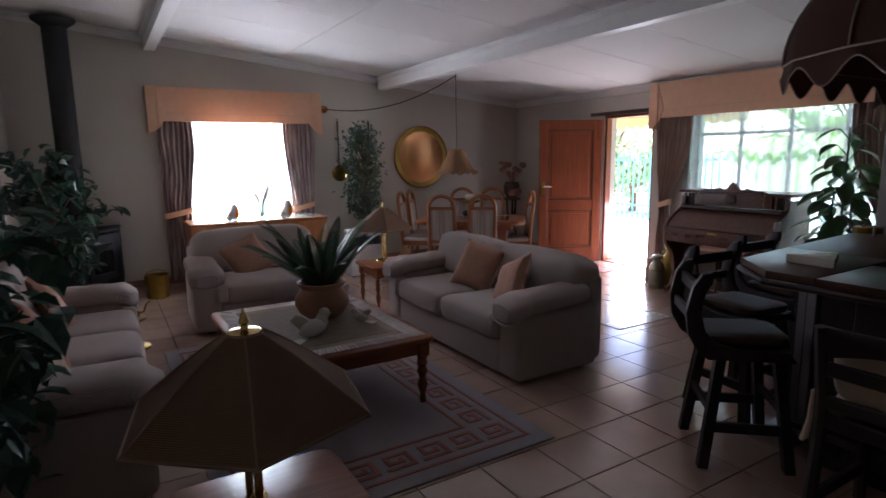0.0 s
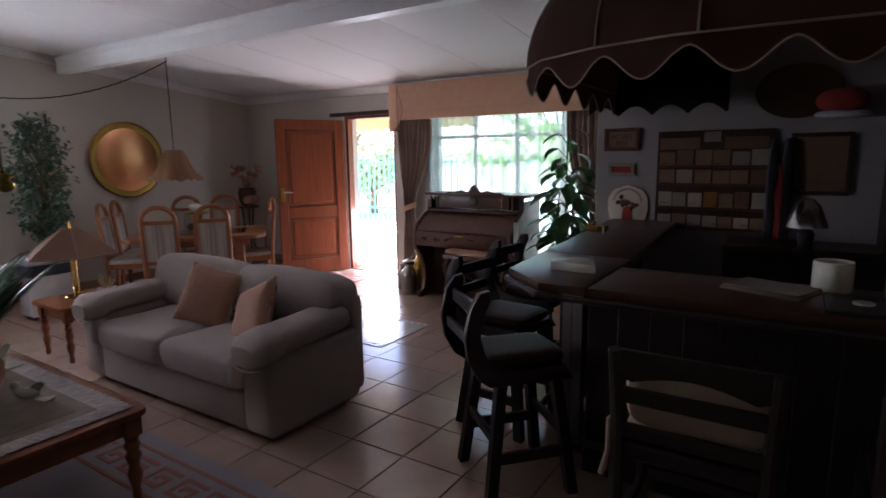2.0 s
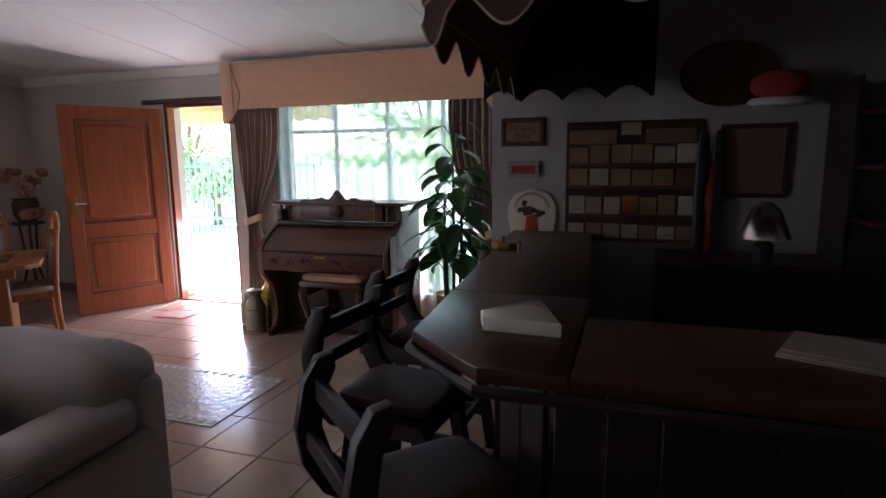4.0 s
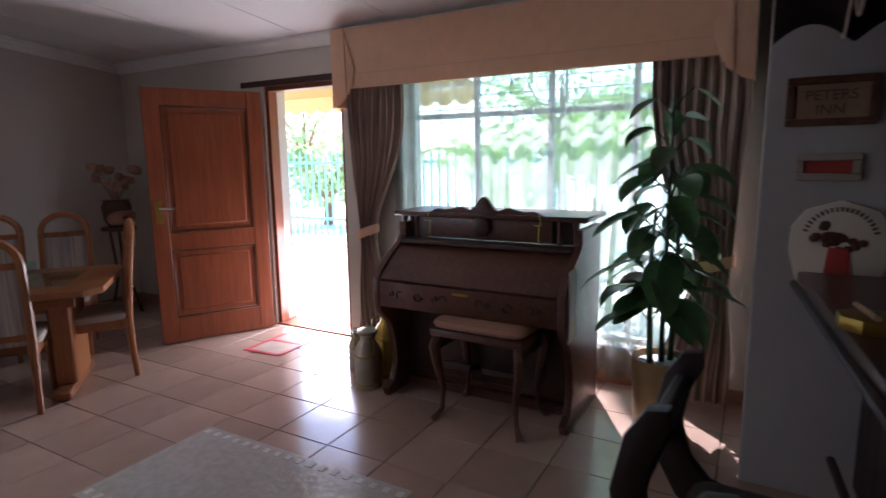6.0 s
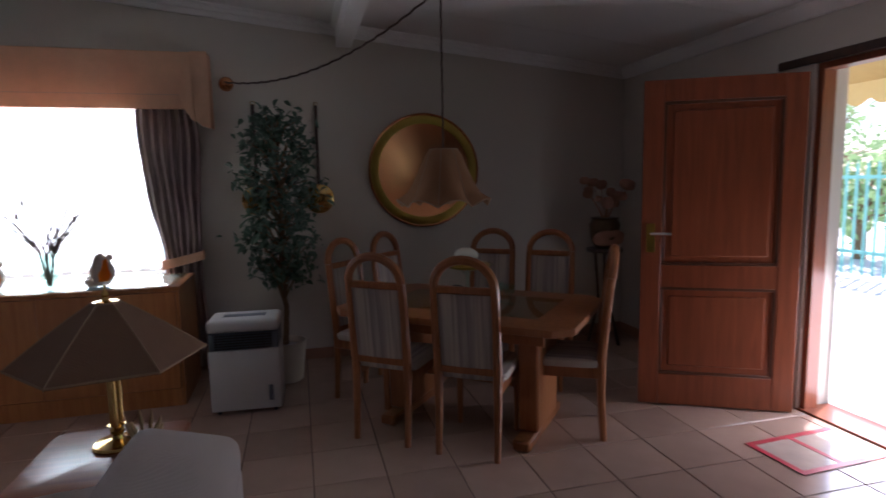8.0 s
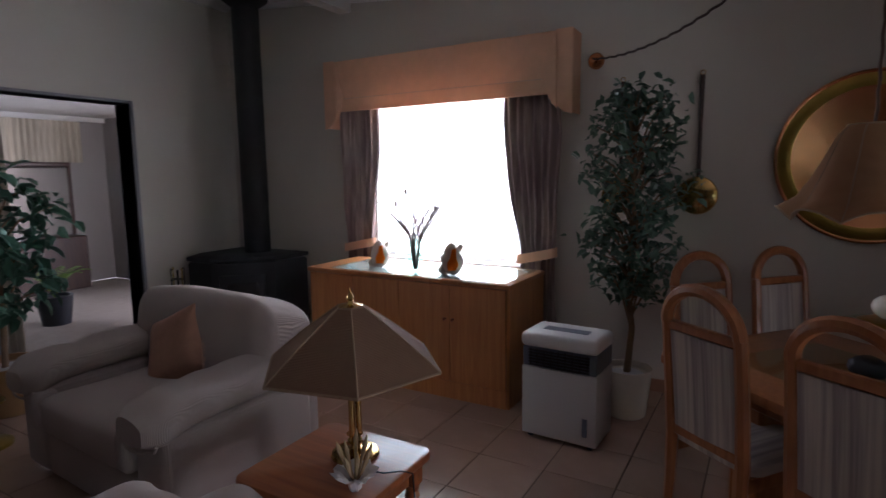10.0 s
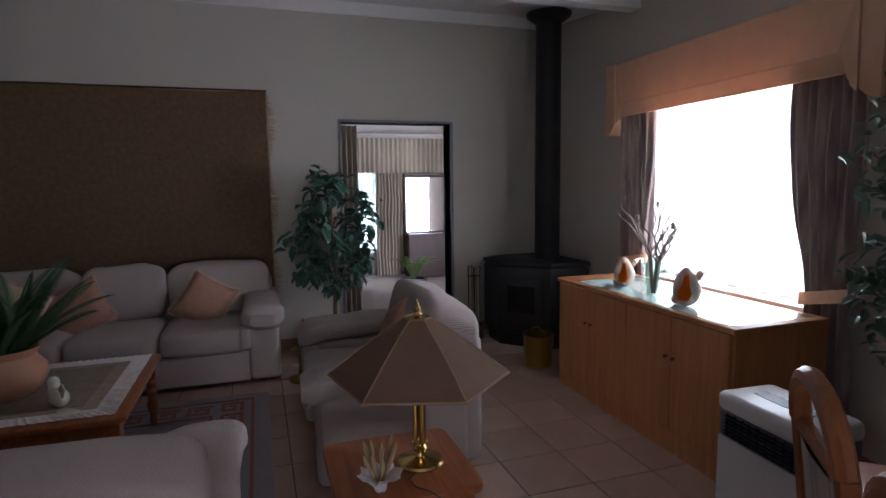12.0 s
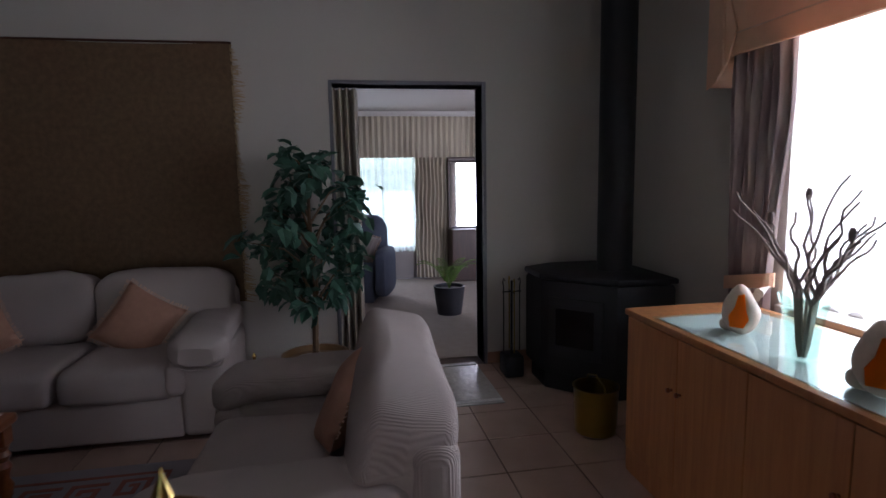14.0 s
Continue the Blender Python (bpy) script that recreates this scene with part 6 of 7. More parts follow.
def plank_front(p, q, n):
    p, q = Vector(p), Vector(q)
    d = (q - p) / n
    ang = math.degrees(math.atan2(d.y, d.x))
    for i in range(n):
        a = p + d * i
        part("plank", bx(0.002, d.length - 0.002, -0.012, 0.012, 0.10, BH - 0.042, 0.003, 1, pose(a.x, a.y, 0, 0, 0, ang)), M_bar, bar)


plank_front((5.30, 1.52), (3.04, 1.38), 16)
plank_front((3.02, 1.36), (2.86, 1.20), 2)
plank_front((2.86, 1.18), (2.86, -1.88), 22)
b = bmesh.new()
box(b, 2.89, 2.93, -1.88, 1.2, 0, 0.10), box(b, 2.94, 5.30, 1.30, 1.34, 0, 0.10)
part("kick_board", b, M_bar, bar)
part("foot_rail", tube(bmesh.new(), [(5.25, 1.62, 0.22), (3.0, 1.48, 0.22), (2.76, 1.24, 0.22), (2.74, -1.85, 0.22)], 0.018, 8), M_bar, bar)


def bar_stool(label, m):
    """A bar stool with curved C-shaped sides; it faces -y."""
    e = thing("bar_stool", label, "bar stool", "stools at the bar", m @ Matrix.Diagonal((1, 1, 0.9, 1)))
    c_out = [(0.20, 0.62), (0.25, 0.66), (0.30, 0.76), (0.315, 0.88), (0.29, 1.02), (0.25, 1.09), (0.205, 1.10), (0.20, 1.05), (0.23, 0.98), (0.245, 0.88), (0.22, 0.78), (0.17, 0.72), (0.06, 0.685), (-0.16, 0.68), (-0.20, 0.62)]
    for s in (-1, 1):
        b = bmesh.new()
        prism(b, c_out, s * 0.19 - 0.02, s * 0.19 + 0.02, "x", 0.006)
        part("curved_side", b, M_bar, e)
    part("back_slat", bx(-0.172, 0.172, 0.235, 0.262, 0.96, 1.03, 0.006), M_bar, e)
    part("back_slat", bx(-0.172, 0.172, 0.268, 0.292, 0.82, 0.88, 0.006), M_bar, e)
    part("seat", puff(bmesh.new(), -0.168, 0.168, -0.19, 0.21, 0.68, 0.755, 0.5, 0.3, 26, 10, 0.003), M_leather, e)
    part("seat_frame", bx(-0.168, 0.168, -0.18, 0.2, 0.63, 0.68, 0.005), M_bar, e)
    for sx in (-1, 1):
        for sy in (-1, 1):
            t = 0.024
            b = bmesh.new()
            x1, y1, x0, y0 = sx * 0.15, sy * 0.13, sx * 0.205, sy * 0.20
            lo = [b.verts.new((x0 + i * t, y0 + j * t, 0)) for i, j in ((-1, -1), (1, -1), (1, 1), (-1, 1))]
            hi = [b.verts.new((x1 + i * t, y1 + j * t, 0.64)) for i, j in ((-1, -1), (1, -1), (1, 1), (-1, 1))]
            for i in range(4):
                b.faces.new((lo[i], lo[(i + 1) % 4], hi[(i + 1) % 4], hi[i]))
            b.faces.new(lo), b.faces.new(hi)
            part("leg", b, M_bar, e)
        part("stretcher", bx(sx * 0.187 - 0.012, sx * 0.187 + 0.012, -0.17, 0.17, 0.20, 0.26, 0.004), M_bar, e)
    for sy in (-1, 1):
        part("stretcher", bx(-0.17, 0.17, sy * 0.17 - 0.012, sy * 0.17 + 0.012, 0.30, 0.35, 0.004), M_bar, e)
    return e


s1 = bar_stool("dark wooden bar stool with brown leather seat", pose(3.22, 1.77, 0, 0, 0, -6))
for x, y, rz, lab in ((3.88, 1.86, -4, "dark bar stool close to the broad leaved plant"), (2.68, 1.47, 48, "dark wooden bar stool at the angled corner")):
    o = copy_thing(s1, pose(x, y, 0, 0, 0, rz))
    o["label"] = lab


def bar_chair(label, m, cushion):
    """A tall heavy chair with two back rails; it faces -y."""
    e = thing("bar_chair", label, "bar chair", "chairs at the bar", m)
    for s in (-1, 1):
        part("back_post", tube(bmesh.new(), [(s * 0.235, 0.24, 0), (s * 0.225, 0.21, 0.45), (s * 0.225, 0.21, 0.66), (s * 0.235, 0.25, 0.93)], [0.024, 0.026, 0.026, 0.022], 8), M_bar, e)
        part("front_leg", tube(bmesh.new(), [(s * 0.235, -0.22, 0), (s * 0.225, -0.20, 0.58)], [0.024, 0.026], 8), M_bar, e)
        part("side_stretcher", bx(s * 0.228 - 0.012, s * 0.228 + 0.012, -0.19, 0.20, 0.22, 0.27, 0.004), M_bar, e)
    part("seat_frame", bx(-0.235, 0.235, -0.22, 0.22, 0.54, 0.60, 0.008), M_bar, e)
    b = bmesh.new()
    arc = [(-0.22, 0.93), (0.22, 0.93), (0.22, 0.84)] + [(0.18 - 0.36 * k / 12, 0.825 + 0.035 * math.sin(math.pi * k / 12)) for k in range(13)] + [(-0.22, 0.84)]
    prism(b, arc, 0.225, 0.25, "y", 0.004)
    part("top_rail", b, M_bar, e)
    part("middle_rail", bx(-0.215, 0.215, 0.215, 0.24, 0.745, 0.80, 0.006), M_bar, e)
    part("lower_rail", bx(-0.215, 0.215, 0.205, 0.23, 0.62, 0.67, 0.006), M_bar, e)
    for z in (0.25, 0.40):
        part("front_stretcher", bx(-0.21, 0.21, -0.225, -0.20, z, z + 0.045, 0.004), M_bar, e)
    if cushion:
        part("seat_pad", puff(bmesh.new(), -0.22, 0.22, -0.21, 0.19, 0.60, 0.68, 0.6, 0.35, 28, 10, 0.014, 3), M_cream, e, "cream quilted seat cushion")
        part("back_pad", puff(bmesh.new(), -0.215, 0.215, -0.045, 0.045, -0.11, 0.12, 0.45, 0.4, 30, 14, 0.016, 5, pose(0, 0.155, 0.755, -6)), M_cream, e, "cream quilted back cushion")
        for k in (0, 1):
            part("cushion_tie", tube(bmesh.new(), [(0.22, 0.19, 0.70), (0.262, 0.20, 0.66 - 0.02 * k), (0.256, 0.21 + 0.02 * k, 0.56), (0.272, 0.20 + 0.03 * k, 0.47)], [0.006, 0.009, 0.006, 0.012], 6), M_cream, e)
    else:
        part("seat_pad", puff(bmesh.new(), -0.22, 0.22, -0.21, 0.19, 0.60, 0.66, 0.6, 0.35, 24, 8, 0.006, 3), M_leather, e, "dark leather seat")
    return e


bar_chair("dark wooden bar chair with cream quilted cushions", pose(2.37, 0.615, 0, 0, 0, 90), True)
bar_chair("dark wooden bar chair in deep shade", pose(2.37, -0.10, 0, 0, 0, 90), False)

ah = thing("marble_ashtray", "thick white marble triangular ashtray on bar", "ashtray", m=pose(3.0, 1.30, BH, 0, 0, 20))
b = bmesh.new()
prism(b, [(-0.13, -0.09), (0.13, -0.09), (0.13, -0.03), (0.03, 0.12), (-0.04, 0.12)], 0, 0.045, "z", 0.006)
part("block", b, M_ceramic, ah)
part("bowl", lathe(bmesh.new(), [(0.06, 0.0455), (0.055, 0.047), (0.04, 0.046), (0.01, 0.0455)], 24, pose(0.01, -0.01, 0)), M_cream_pot, ah)
gm = thing("octagonal_ashtray", "brass octagonal ashtray with a cigar", "ashtray", m=pose(4.46, 1.66, BH))
part("dish", prism(bmesh.new(), [(0.085 * math.cos(radians(22.5 + 45 * i)), 0.085 * math.sin(radians(22.5 + 45 * i))) for i in range(8)], 0, 0.04, "z", 0.004), M_brass_old, gm)
part("cigar", tube(bmesh.new(), [(-0.08, 0, 0.05), (0.06, 0.03, 0.055)], 0.009, 8), M_bark, gm)
lt = thing("lighter", "small white lighter standing on bar", "lighter", m=pose(4.30, 1.56, BH))
part("body", bx(-0.012, 0.012, -0.006, 0.006, 0, 0.06, 0.003), M_ceramic, lt)
part("top_cap", bx(-0.012, 0.012, -0.006, 0.006, 0.06, 0.072, 0.002), M_steel, lt)
nw = thing("newspaper", "folded newspaper lying on the bar", "newspaper", m=pose(2.96, 0.46, BH, 0, 0, 68) @ Matrix.Scale(0.82, 4))
for i in range(4):
    part("page", bx(-0.19 + 0.004 * i, 0.19 - 0.003 * i, -0.13, 0.13 - 0.006 * i, 0.0005 + i * 0.006, 0.005 + i * 0.006, 0.002), M_paper, nw)
tr = thing("bar_tray", "black tray with a small round coaster", "tray", m=pose(2.83, 0.16, BH))
part("tray", bx(-0.15, 0.15, -0.12, 0.12, 0, 0.012, 0.004), M_soot, tr)
part("coaster", lathe(bmesh.new(), [(0.035, 0.012), (0.035, 0.018), (0.01, 0.018)], 20), M_ceramic, tr)


def vessel(name, label, m, prof, mat, cat, handle=None):
    e = thing(name, label, cat, m=m)
    part("body", lathe(bmesh.new(), prof, 24), mat, e)
    if handle:
        part("handle", tube(bmesh.new(), handle, 0.008, 8), mat, e)
    return e


vessel("ice_bucket", "white round ice bucket on the bar", pose(3.08, 0.25, BH) @ Matrix.Scale(0.72, 4), [(0.09, 0), (0.1, 0.02), (0.1, 0.16), (0.095, 0.17), (0.085, 0.16)], M_ceramic, "ice bucket")
jug = vessel("stoneware_jug", "brown and cream stoneware jug with stopper", pose(3.03, 0.0, BH), [(0.08, 0), (0.085, 0.01), (0.085, 0.12), (0.05, 0.16), (0.025, 0.17), (0.022, 0.2)], M_stone_brown, "jug")
part("stopper", tube(bmesh.new(), [(0, 0, 0.2), (0, 0.0, 0.24), (0.02, 0, 0.29), (0.01, 0, 0.33)], [0.02, 0.02, 0.024, 0.006], 10), M_ceramic, jug)
vessel("enamel_mug", "large white enamel mug on the bar", pose(2.84, -0.16, BH), [(0.085, 0), (0.09, 0.01), (0.095, 0.18), (0.098, 0.185), (0.088, 0.18)], M_ceramic, "mug", [(0.09, 0, 0.15), (0.15, 0, 0.14), (0.15, 0, 0.06), (0.09, 0, 0.04)])
bl = thing("bar_lamp", "small silver shaded bar lamp with dark base", "lamp", m=pose(4.6, 0.35, 0.9))
part("base", lathe(bmesh.new(), [(0.07, 0), (0.07, 0.02), (0.04, 0.05), (0.05, 0.14), (0.02, 0.18)], 20), M_soot, bl)
part("shade", lathe(bmesh.new(), [(0.12, 0.18), (0.115, 0.2), (0.07, 0.32), (0.03, 0.36), (0.02, 0.365)], 24), M_steel, bl)
bc = thing("back_bar", "dark wooden cupboard along the bar wall", "cupboard", m=pose(4.86, -1.6, 0))
part("carcass", bx(0, 0.44, 0, 2.45, 0.06, 0.86, 0.005), M_bar, bc)
part("worktop", bx(-0.02, 0.446, -0.01, 2.46, 0.86, 0.90, 0.005), M_bartop, bc)
part("plinth", bx(0.03, 0.44, 0.0, 2.45, 0, 0.06), M_bar, bc)
for i in range(5):
    part("door", bx(-0.018, 0.0, 0.01 + i * 0.488, 0.01 + i * 0.488 + 0.48, 0.08, 0.84, 0.004), M_bar, bc)

# ---- bar wall ----
BX = XP - 0.001
nb = thing("notice_board", "dark notice board with rows of cards and notes", "notice board", m=pose(BX, 1.43, 0.94, 0, 0, -90))
part("backing", bx(0, 0.84, -0.02, 0, 0, 0.79, 0.004), M_harm_dark, nb)
random.seed(3)
rowsz = [(0.01, 0.10, 7), (0.17, 0.13, 7), (0.36, 0.12, 6), (0.505, 0.12, 6)]
for z0, hh, n in rowsz:
    wd = 0.80 / n
    part("rail", bx(0.01, 0.83, -0.028, -0.02, z0 - 0.008, z0 + 0.012, 0.002), M_harm, nb)
    for i in range(n):
        mt = M_paper if random.random() < 0.5 else M_kraft
        if (z0, i) == (0.17, 3):
            mt = M_copper
        x0 = 0.02 + i * wd + random.uniform(0, 0.008)
        c = part("card", bx(x0, x0 + wd - 0.014, -0.027, -0.0205, z0 + 0.014, z0 + 0.014 + hh - random.uniform(0, 0.02)), M_paper if mt is M_paper else mt, nb)
for x0, x1 in ((0.02, 0.32), (0.50, 0.80)):
    part("card", bx(x0, x1, -0.026, -0.0205, 0.645, 0.735), M_kraft, nb)
part("card", bx(0.35, 0.47, -0.032, -0.026, 0.70, 0.78), M_paper, nb)
b = bmesh.new()
for i in range(16):
    box(b, 0.04 + (i % 4) * 0.2, 0.04 + (i % 4) * 0.2 + 0.06, -0.0285, -0.0272, 0.05 + (i // 4) * 0.16, 0.054 + (i // 4) * 0.16)
part("written_lines", b, M_soot, nb)

sign = picture("house_sign", "small wooden framed house sign", pose(BX, 1.88, 1.58, 0, 0, -90), 0.30, 0.19, M_harm, M_kraft)
for txt, z, in (("PETERS", 0.10), ("INN", 0.045)):
    cu = bpy.data.curves.new("sign_text", "FONT")
    cu.body, cu.size, cu.extrude, cu.align_x = txt, 0.055, 0.001, "CENTER"
    cu.materials.append(M_harm_dark)
    t = new("lettering", cu)
    t.parent = sign
    t.matrix_basis = pose(0.15, -0.0135, z, 90)
picture("small_picture", "small pale framed print on the bar wall", pose(BX, 1.83, 1.365, 0, 0, -90), 0.22, 0.11, M_paper, M_red)
pq = thing("shield_plaque", "pale shield plaque with red tree emblem", "plaque", m=pose(BX, 1.66, 1.10, 0, 0, -90))
sh = [(-0.15, -0.10), (-0.17, -0.02), (-0.165, 0.08), (-0.12, 0.15), (0, 0.19), (0.12, 0.15), (0.165, 0.08), (0.17, -0.02), (0.15, -0.10), (0.13, -0.17), (0.0, -0.20), (-0.13, -0.17)]
part("board", prism(bmesh.new(), sh, -0.018, 0, "y", 0.004), M_cream_pot, pq)
rnd = random.Random(2)
b = bmesh.new()
for i in range(26):
    a, r = rnd.uniform(0, 6.28), rnd.uniform(0, 0.085)
    puff(b, r * math.cos(a) - 0.018, r * math.cos(a) + 0.018, -0.026, -0.016, 0.04 + r * 0.8 * math.sin(a) - 0.016, 0.04 + r * 0.8 * math.sin(a) + 0.016, 1, 1, 8, 6, 0)
part("tree_emblem", b, M_harm, pq)
part("emblem_base", prism(bmesh.new(), [(-0.05, -0.15), (0.05, -0.15), (0.035, 0.0), (-0.035, 0.0)], -0.026, -0.017, "y", 0.003), M_red, pq)
b = bmesh.new()
for i in range(19):
    a = radians(160 - i * 7.8)
    box(b, -0.004, 0.004, -0.0195, -0.018, -0.009, 0.009, 0, 1, pose(0.125 * math.cos(a), 0, 0.02 + 0.135 * math.sin(a), 0, 90 - math.degrees(a), 0))
part("lettering_bars", b, M_harm_dark, pq)
picture("framed_picture", "dark framed print on the bar wall", pose(BX, 0.49, 1.24, 0, 0, -90), 0.38, 0.45, M_harm_dark, M_kraft)
ty = thing("oval_tray", "large dark oval tray on the bar wall", "tray", m=pose(BX, 0.47, 1.99, 0, 0, -90) @ pose(0, 0, 0, 90) @ Matrix.Diagonal((1.35, 0.95, 1, 1)))
part("tray", lathe(bmesh.new(), [(0.17, 0), (0.2, 0.02), (0.205, 0.026), (0.195, 0.026), (0.165, 0.008), (0.01, 0.007)], 40), M_tray, ty)
cap = thing("cloth_hat", "red and white fabric hat on wall hook", "hat", m=pose(BX - 0.08, 0.2, 1.82))
part("crown", puff(bmesh.new(), -0.07, 0.07, -0.16, 0.16, 0.0, 0.17, 0.9, 0.9, 18, 10, 0.012), M_red, cap)
part("brim", puff(bmesh.new(), -0.075, 0.075, -0.17, 0.17, -0.04, 0.02, 0.7, 0.8, 18, 6, 0.004), M_whitecloth, cap)
coat = thing("red_black_scarf", "red and black scarves hanging beside notice board", "scarf", m=pose(BX - 0.04, 0.56, 1.0))
for i, mt in enumerate((M_soot, M_red, M_soot)):
    b = bmesh.new()
    y0 = -0.06 + i * 0.045
    puff(b, -0.02 - 0.008 * i, 0.02, y0 - 0.035, y0 + 0.04, -0.32 + 0.06 * i, 0.66 - 0.18 * (i == 1), 0.6, 0.6, 16, 24, 0.02, i)
    part("scarf", b, mt, coat)


def flag(name, label, m, w, h, bands, seed=0, vertical=False, wave=0.03):
    e = thing(name, label, "flag", "flags over the bar", m)
    n = len(bands)
    for k, mt in enumerate(bands):
        bm = bmesh.new()
        g = []
        for j in range(7):
            z = h * (k + j / 6) / n
            g.append([bm.verts.new((w * i / 16, wave * math.sin(i * 0.9 + z * 5 + seed) * (0.3 + i / 16), z - 0.05 * math.sin(i * 0.3 + seed))) for i in range(17)])
        for a, c in zip(g, g[1:]):
            for i in range(16):
                bm.faces.new((a[i], a[i + 1], c[i + 1], c[i]))
        part("band", bm, mt, e)
    part("pole", tube(bmesh.new(), [(0, 0, -0.05), (0, 0, (ceil_z(m.translation.x) - m.translation.z) / max(0.5, m.to_3x3()[2][2]))], 0.008, 8), M_oak, e)
    return e


flag("flag", "draped black red and yellow flag", pose(4.3, -0.10, 1.55, 0, 32, -80), 0.5, 0.42, [M_yellow, M_red, M_soot], 1)
flag("flag", "draped red and yellow flag over shelves", pose(4.0, -0.30, 1.75, 0, 20, -100), 0.45, 0.4, [M_red, M_yellow, M_red], 2)
flag("flag", "striped red and white flag with blue top", pose(3.2, -0.42, 1.18, 0, 34, -95), 0.42, 0.46, [M_whitecloth, M_red, M_whitecloth, M_red, M_whitecloth, M_red, M_blue, M_blue], 4)
chk = thing("checkered_flag", "black and white checkered flag", "flag", "flags over the bar", pose(4.1, -0.22, 1.33, 0, 0, -90))
b1, b2 = bmesh.new(), bmesh.new()
for i in range(7):
    for j in range(5):
        box(b1 if (i + j) % 2 else b2, i * 0.06, i * 0.06 + 0.06, -0.003 + 0.01 * math.sin(i), 0.003 + 0.01 * math.sin(i), j * 0.06 - i * 0.01, j * 0.06 + 0.06 - i * 0.01)
part("white_squares", b1, M_whitecloth, chk)
part("black_squares", b2, M_soot, chk)
part("rod", tube(bmesh.new(), [(0, 0, -0.02), (0, 0, 1.36)], 0.006, 6), M_oak, chk)

# shelves with bottles
bs = thing("bar_shelves", "dark corner shelves for bottles and glasses", "shelf", m=pose(4.55, -0.95, 0.90))
for s in (0, 0.85):
    part("upright", bx(0.3, 0.745, s, s + 0.025, 0, 1.0, 0.003), M_bar, bs)
for z in (0.25, 0.52, 0.8):
    part("shelf_board", bx(0.0 if z < 0.6 else 0.3, 0.745, 0.026, 0.849, z, z + 0.022, 0.003), M_harm, bs)
random.seed(17)
bottle_mats = [M_glass, material("brown_bottle", (0.08, 0.03, 0.01), 0.08), material("green_bottle", (0.01, 0.06, 0.02), 0.08), M_steel, M_soot]
for z in (0.272, 0.542):
    for i in range(11):
        s = random.uniform(0.7, 1.1)
        r = 0.026 * s
        bt = vessel("bottle", random.choice(("clear glass bottle on the bar shelf", "dark glass bottle on the bar shelf")), pose(4.60 + random.uniform(0, 0.25), -0.88 + i * 0.072, 0.90 + z), [(r, 0), (r, 0.004), (r, 0.11 * s), (r * 0.35, 0.14 * s), (r * 0.35, 0.17 * s), (r * 0.45, 0.175 * s)], bottle_mats[i % 5], "bottle")
        bt["group"] = "bottles on the shelves"

# ---- canopy over the bar ----
cn = thing("bar_canopy", "brown fabric bar canopy with scalloped pale piped edge", "canopy")
EAVE, SWING = 2.03, 0.37
path = [Vector((XP - 0.002, 1.72, 0)), Vector((3.34, 1.72, 0)), Vector((3.14, 1.56, 0)), Vector((2.96, 1.22, 0)), Vector((2.88, 0.86, 0)), Vector((2.95, -0.1, 0)), Vector((3.12, -1.9, 0))]
inner = [Vector((XP - 0.002, 1.14, 0)), Vector((3.86, 1.14, 0)), Vector((3.74, 1.08, 0)), Vector((3.60, 0.96, 0)), Vector((3.52, 0.72, 0)), Vector((3.56, -0.15, 0)), Vector((3.72, -1.9, 0))]


def canopy_profile(t):
    """(inward share, share of the height) from the ceiling to the eave."""
    a = t * math.pi / 2
    return 1 - math.sin(a), math.cos(a)


def canopy_point(i, t):
    s, h = canopy_profile(t)
    p = path[i].lerp(inner[i], s)
    p.z = EAVE + (ceil_z(inner[i].x) - EAVE) * h
    return p


bm = bmesh.new()
prev = None
for j in range(13):
    ring = [bm.verts.new(canopy_point(i, j / 12)) for i in range(len(path))]
    if prev:
        for i in range(len(path) - 1):
            bm.faces.new((prev[i], prev[i + 1], ring[i + 1], ring[i]))
    prev = ring
bmesh.ops.solidify(bm, geom=bm.faces[:], thickness=0.004)
part("hood", bm, M_awning, cn)


def along(s):
    for a, b in zip(path, path[1:]):
        L = (b - a).length
        if s <= L:
            return a + (b - a) * s / L, (b - a) / L
        s -= L
    return path[-1], (path[-1] - path[-2]).normalized()


total = sum((b - a).length for a, b in zip(path, path[1:]))
start = sum((b - a).length for a, b in zip(path[:5], path[1:5])) + 0.05
bm, pip = bmesh.new(), bmesh.new()
n = 360
eave, low, prev = [], [], None
for i in range(n + 1):
    s = total * i / n
    p, d = along(s)
    out = Vector((d.y, -d.x, 0)) * 0.012
    q = 0.5 - 0.5 * math.cos(2 * math.pi * (s - start) / SWING)
    z = EAVE - 0.045 - 0.115 * q ** 0.85
    a, c = Vector((p.x, p.y, EAVE)), Vector((p.x, p.y, z)) + out
    eave.append(a + out * 0.3), low.append(c)
    cur = [bm.verts.new(a), bm.verts.new((a + c) / 2 + out * 0.4 * math.sin(s * 9)), bm.verts.new(c)]
    if prev:
        for k in range(2):
            bm.faces.new((prev[k], cur[k], cur[k + 1], prev[k + 1]))
    prev = cur
bmesh.ops.solidify(bm, geom=bm.faces[:], thickness=0.004)
part("scalloped_valance", bm, M_awning, cn)
tube(pip, eave, 0.006, 5), tube(pip, low, 0.005, 5)
for i in (1, 3, 5):
    tube(pip, [canopy_point(i, j / 12) + Vector((-0.004, 0.004, 0)) for j in range(13)], 0.006, 5)
for y in (0.78, -0.95):
    k = 4 if y > 0 else 5
    u = (path[k].y - y) / (path[k].y - path[k + 1].y)
    tube(pip, [canopy_point(k, j / 12).lerp(canopy_point(k + 1, j / 12), u) + Vector((-0.006, 0, 0)) for j in range(13)], 0.006, 5)
part("piping", pip, M_piping, cn, "pale piping")
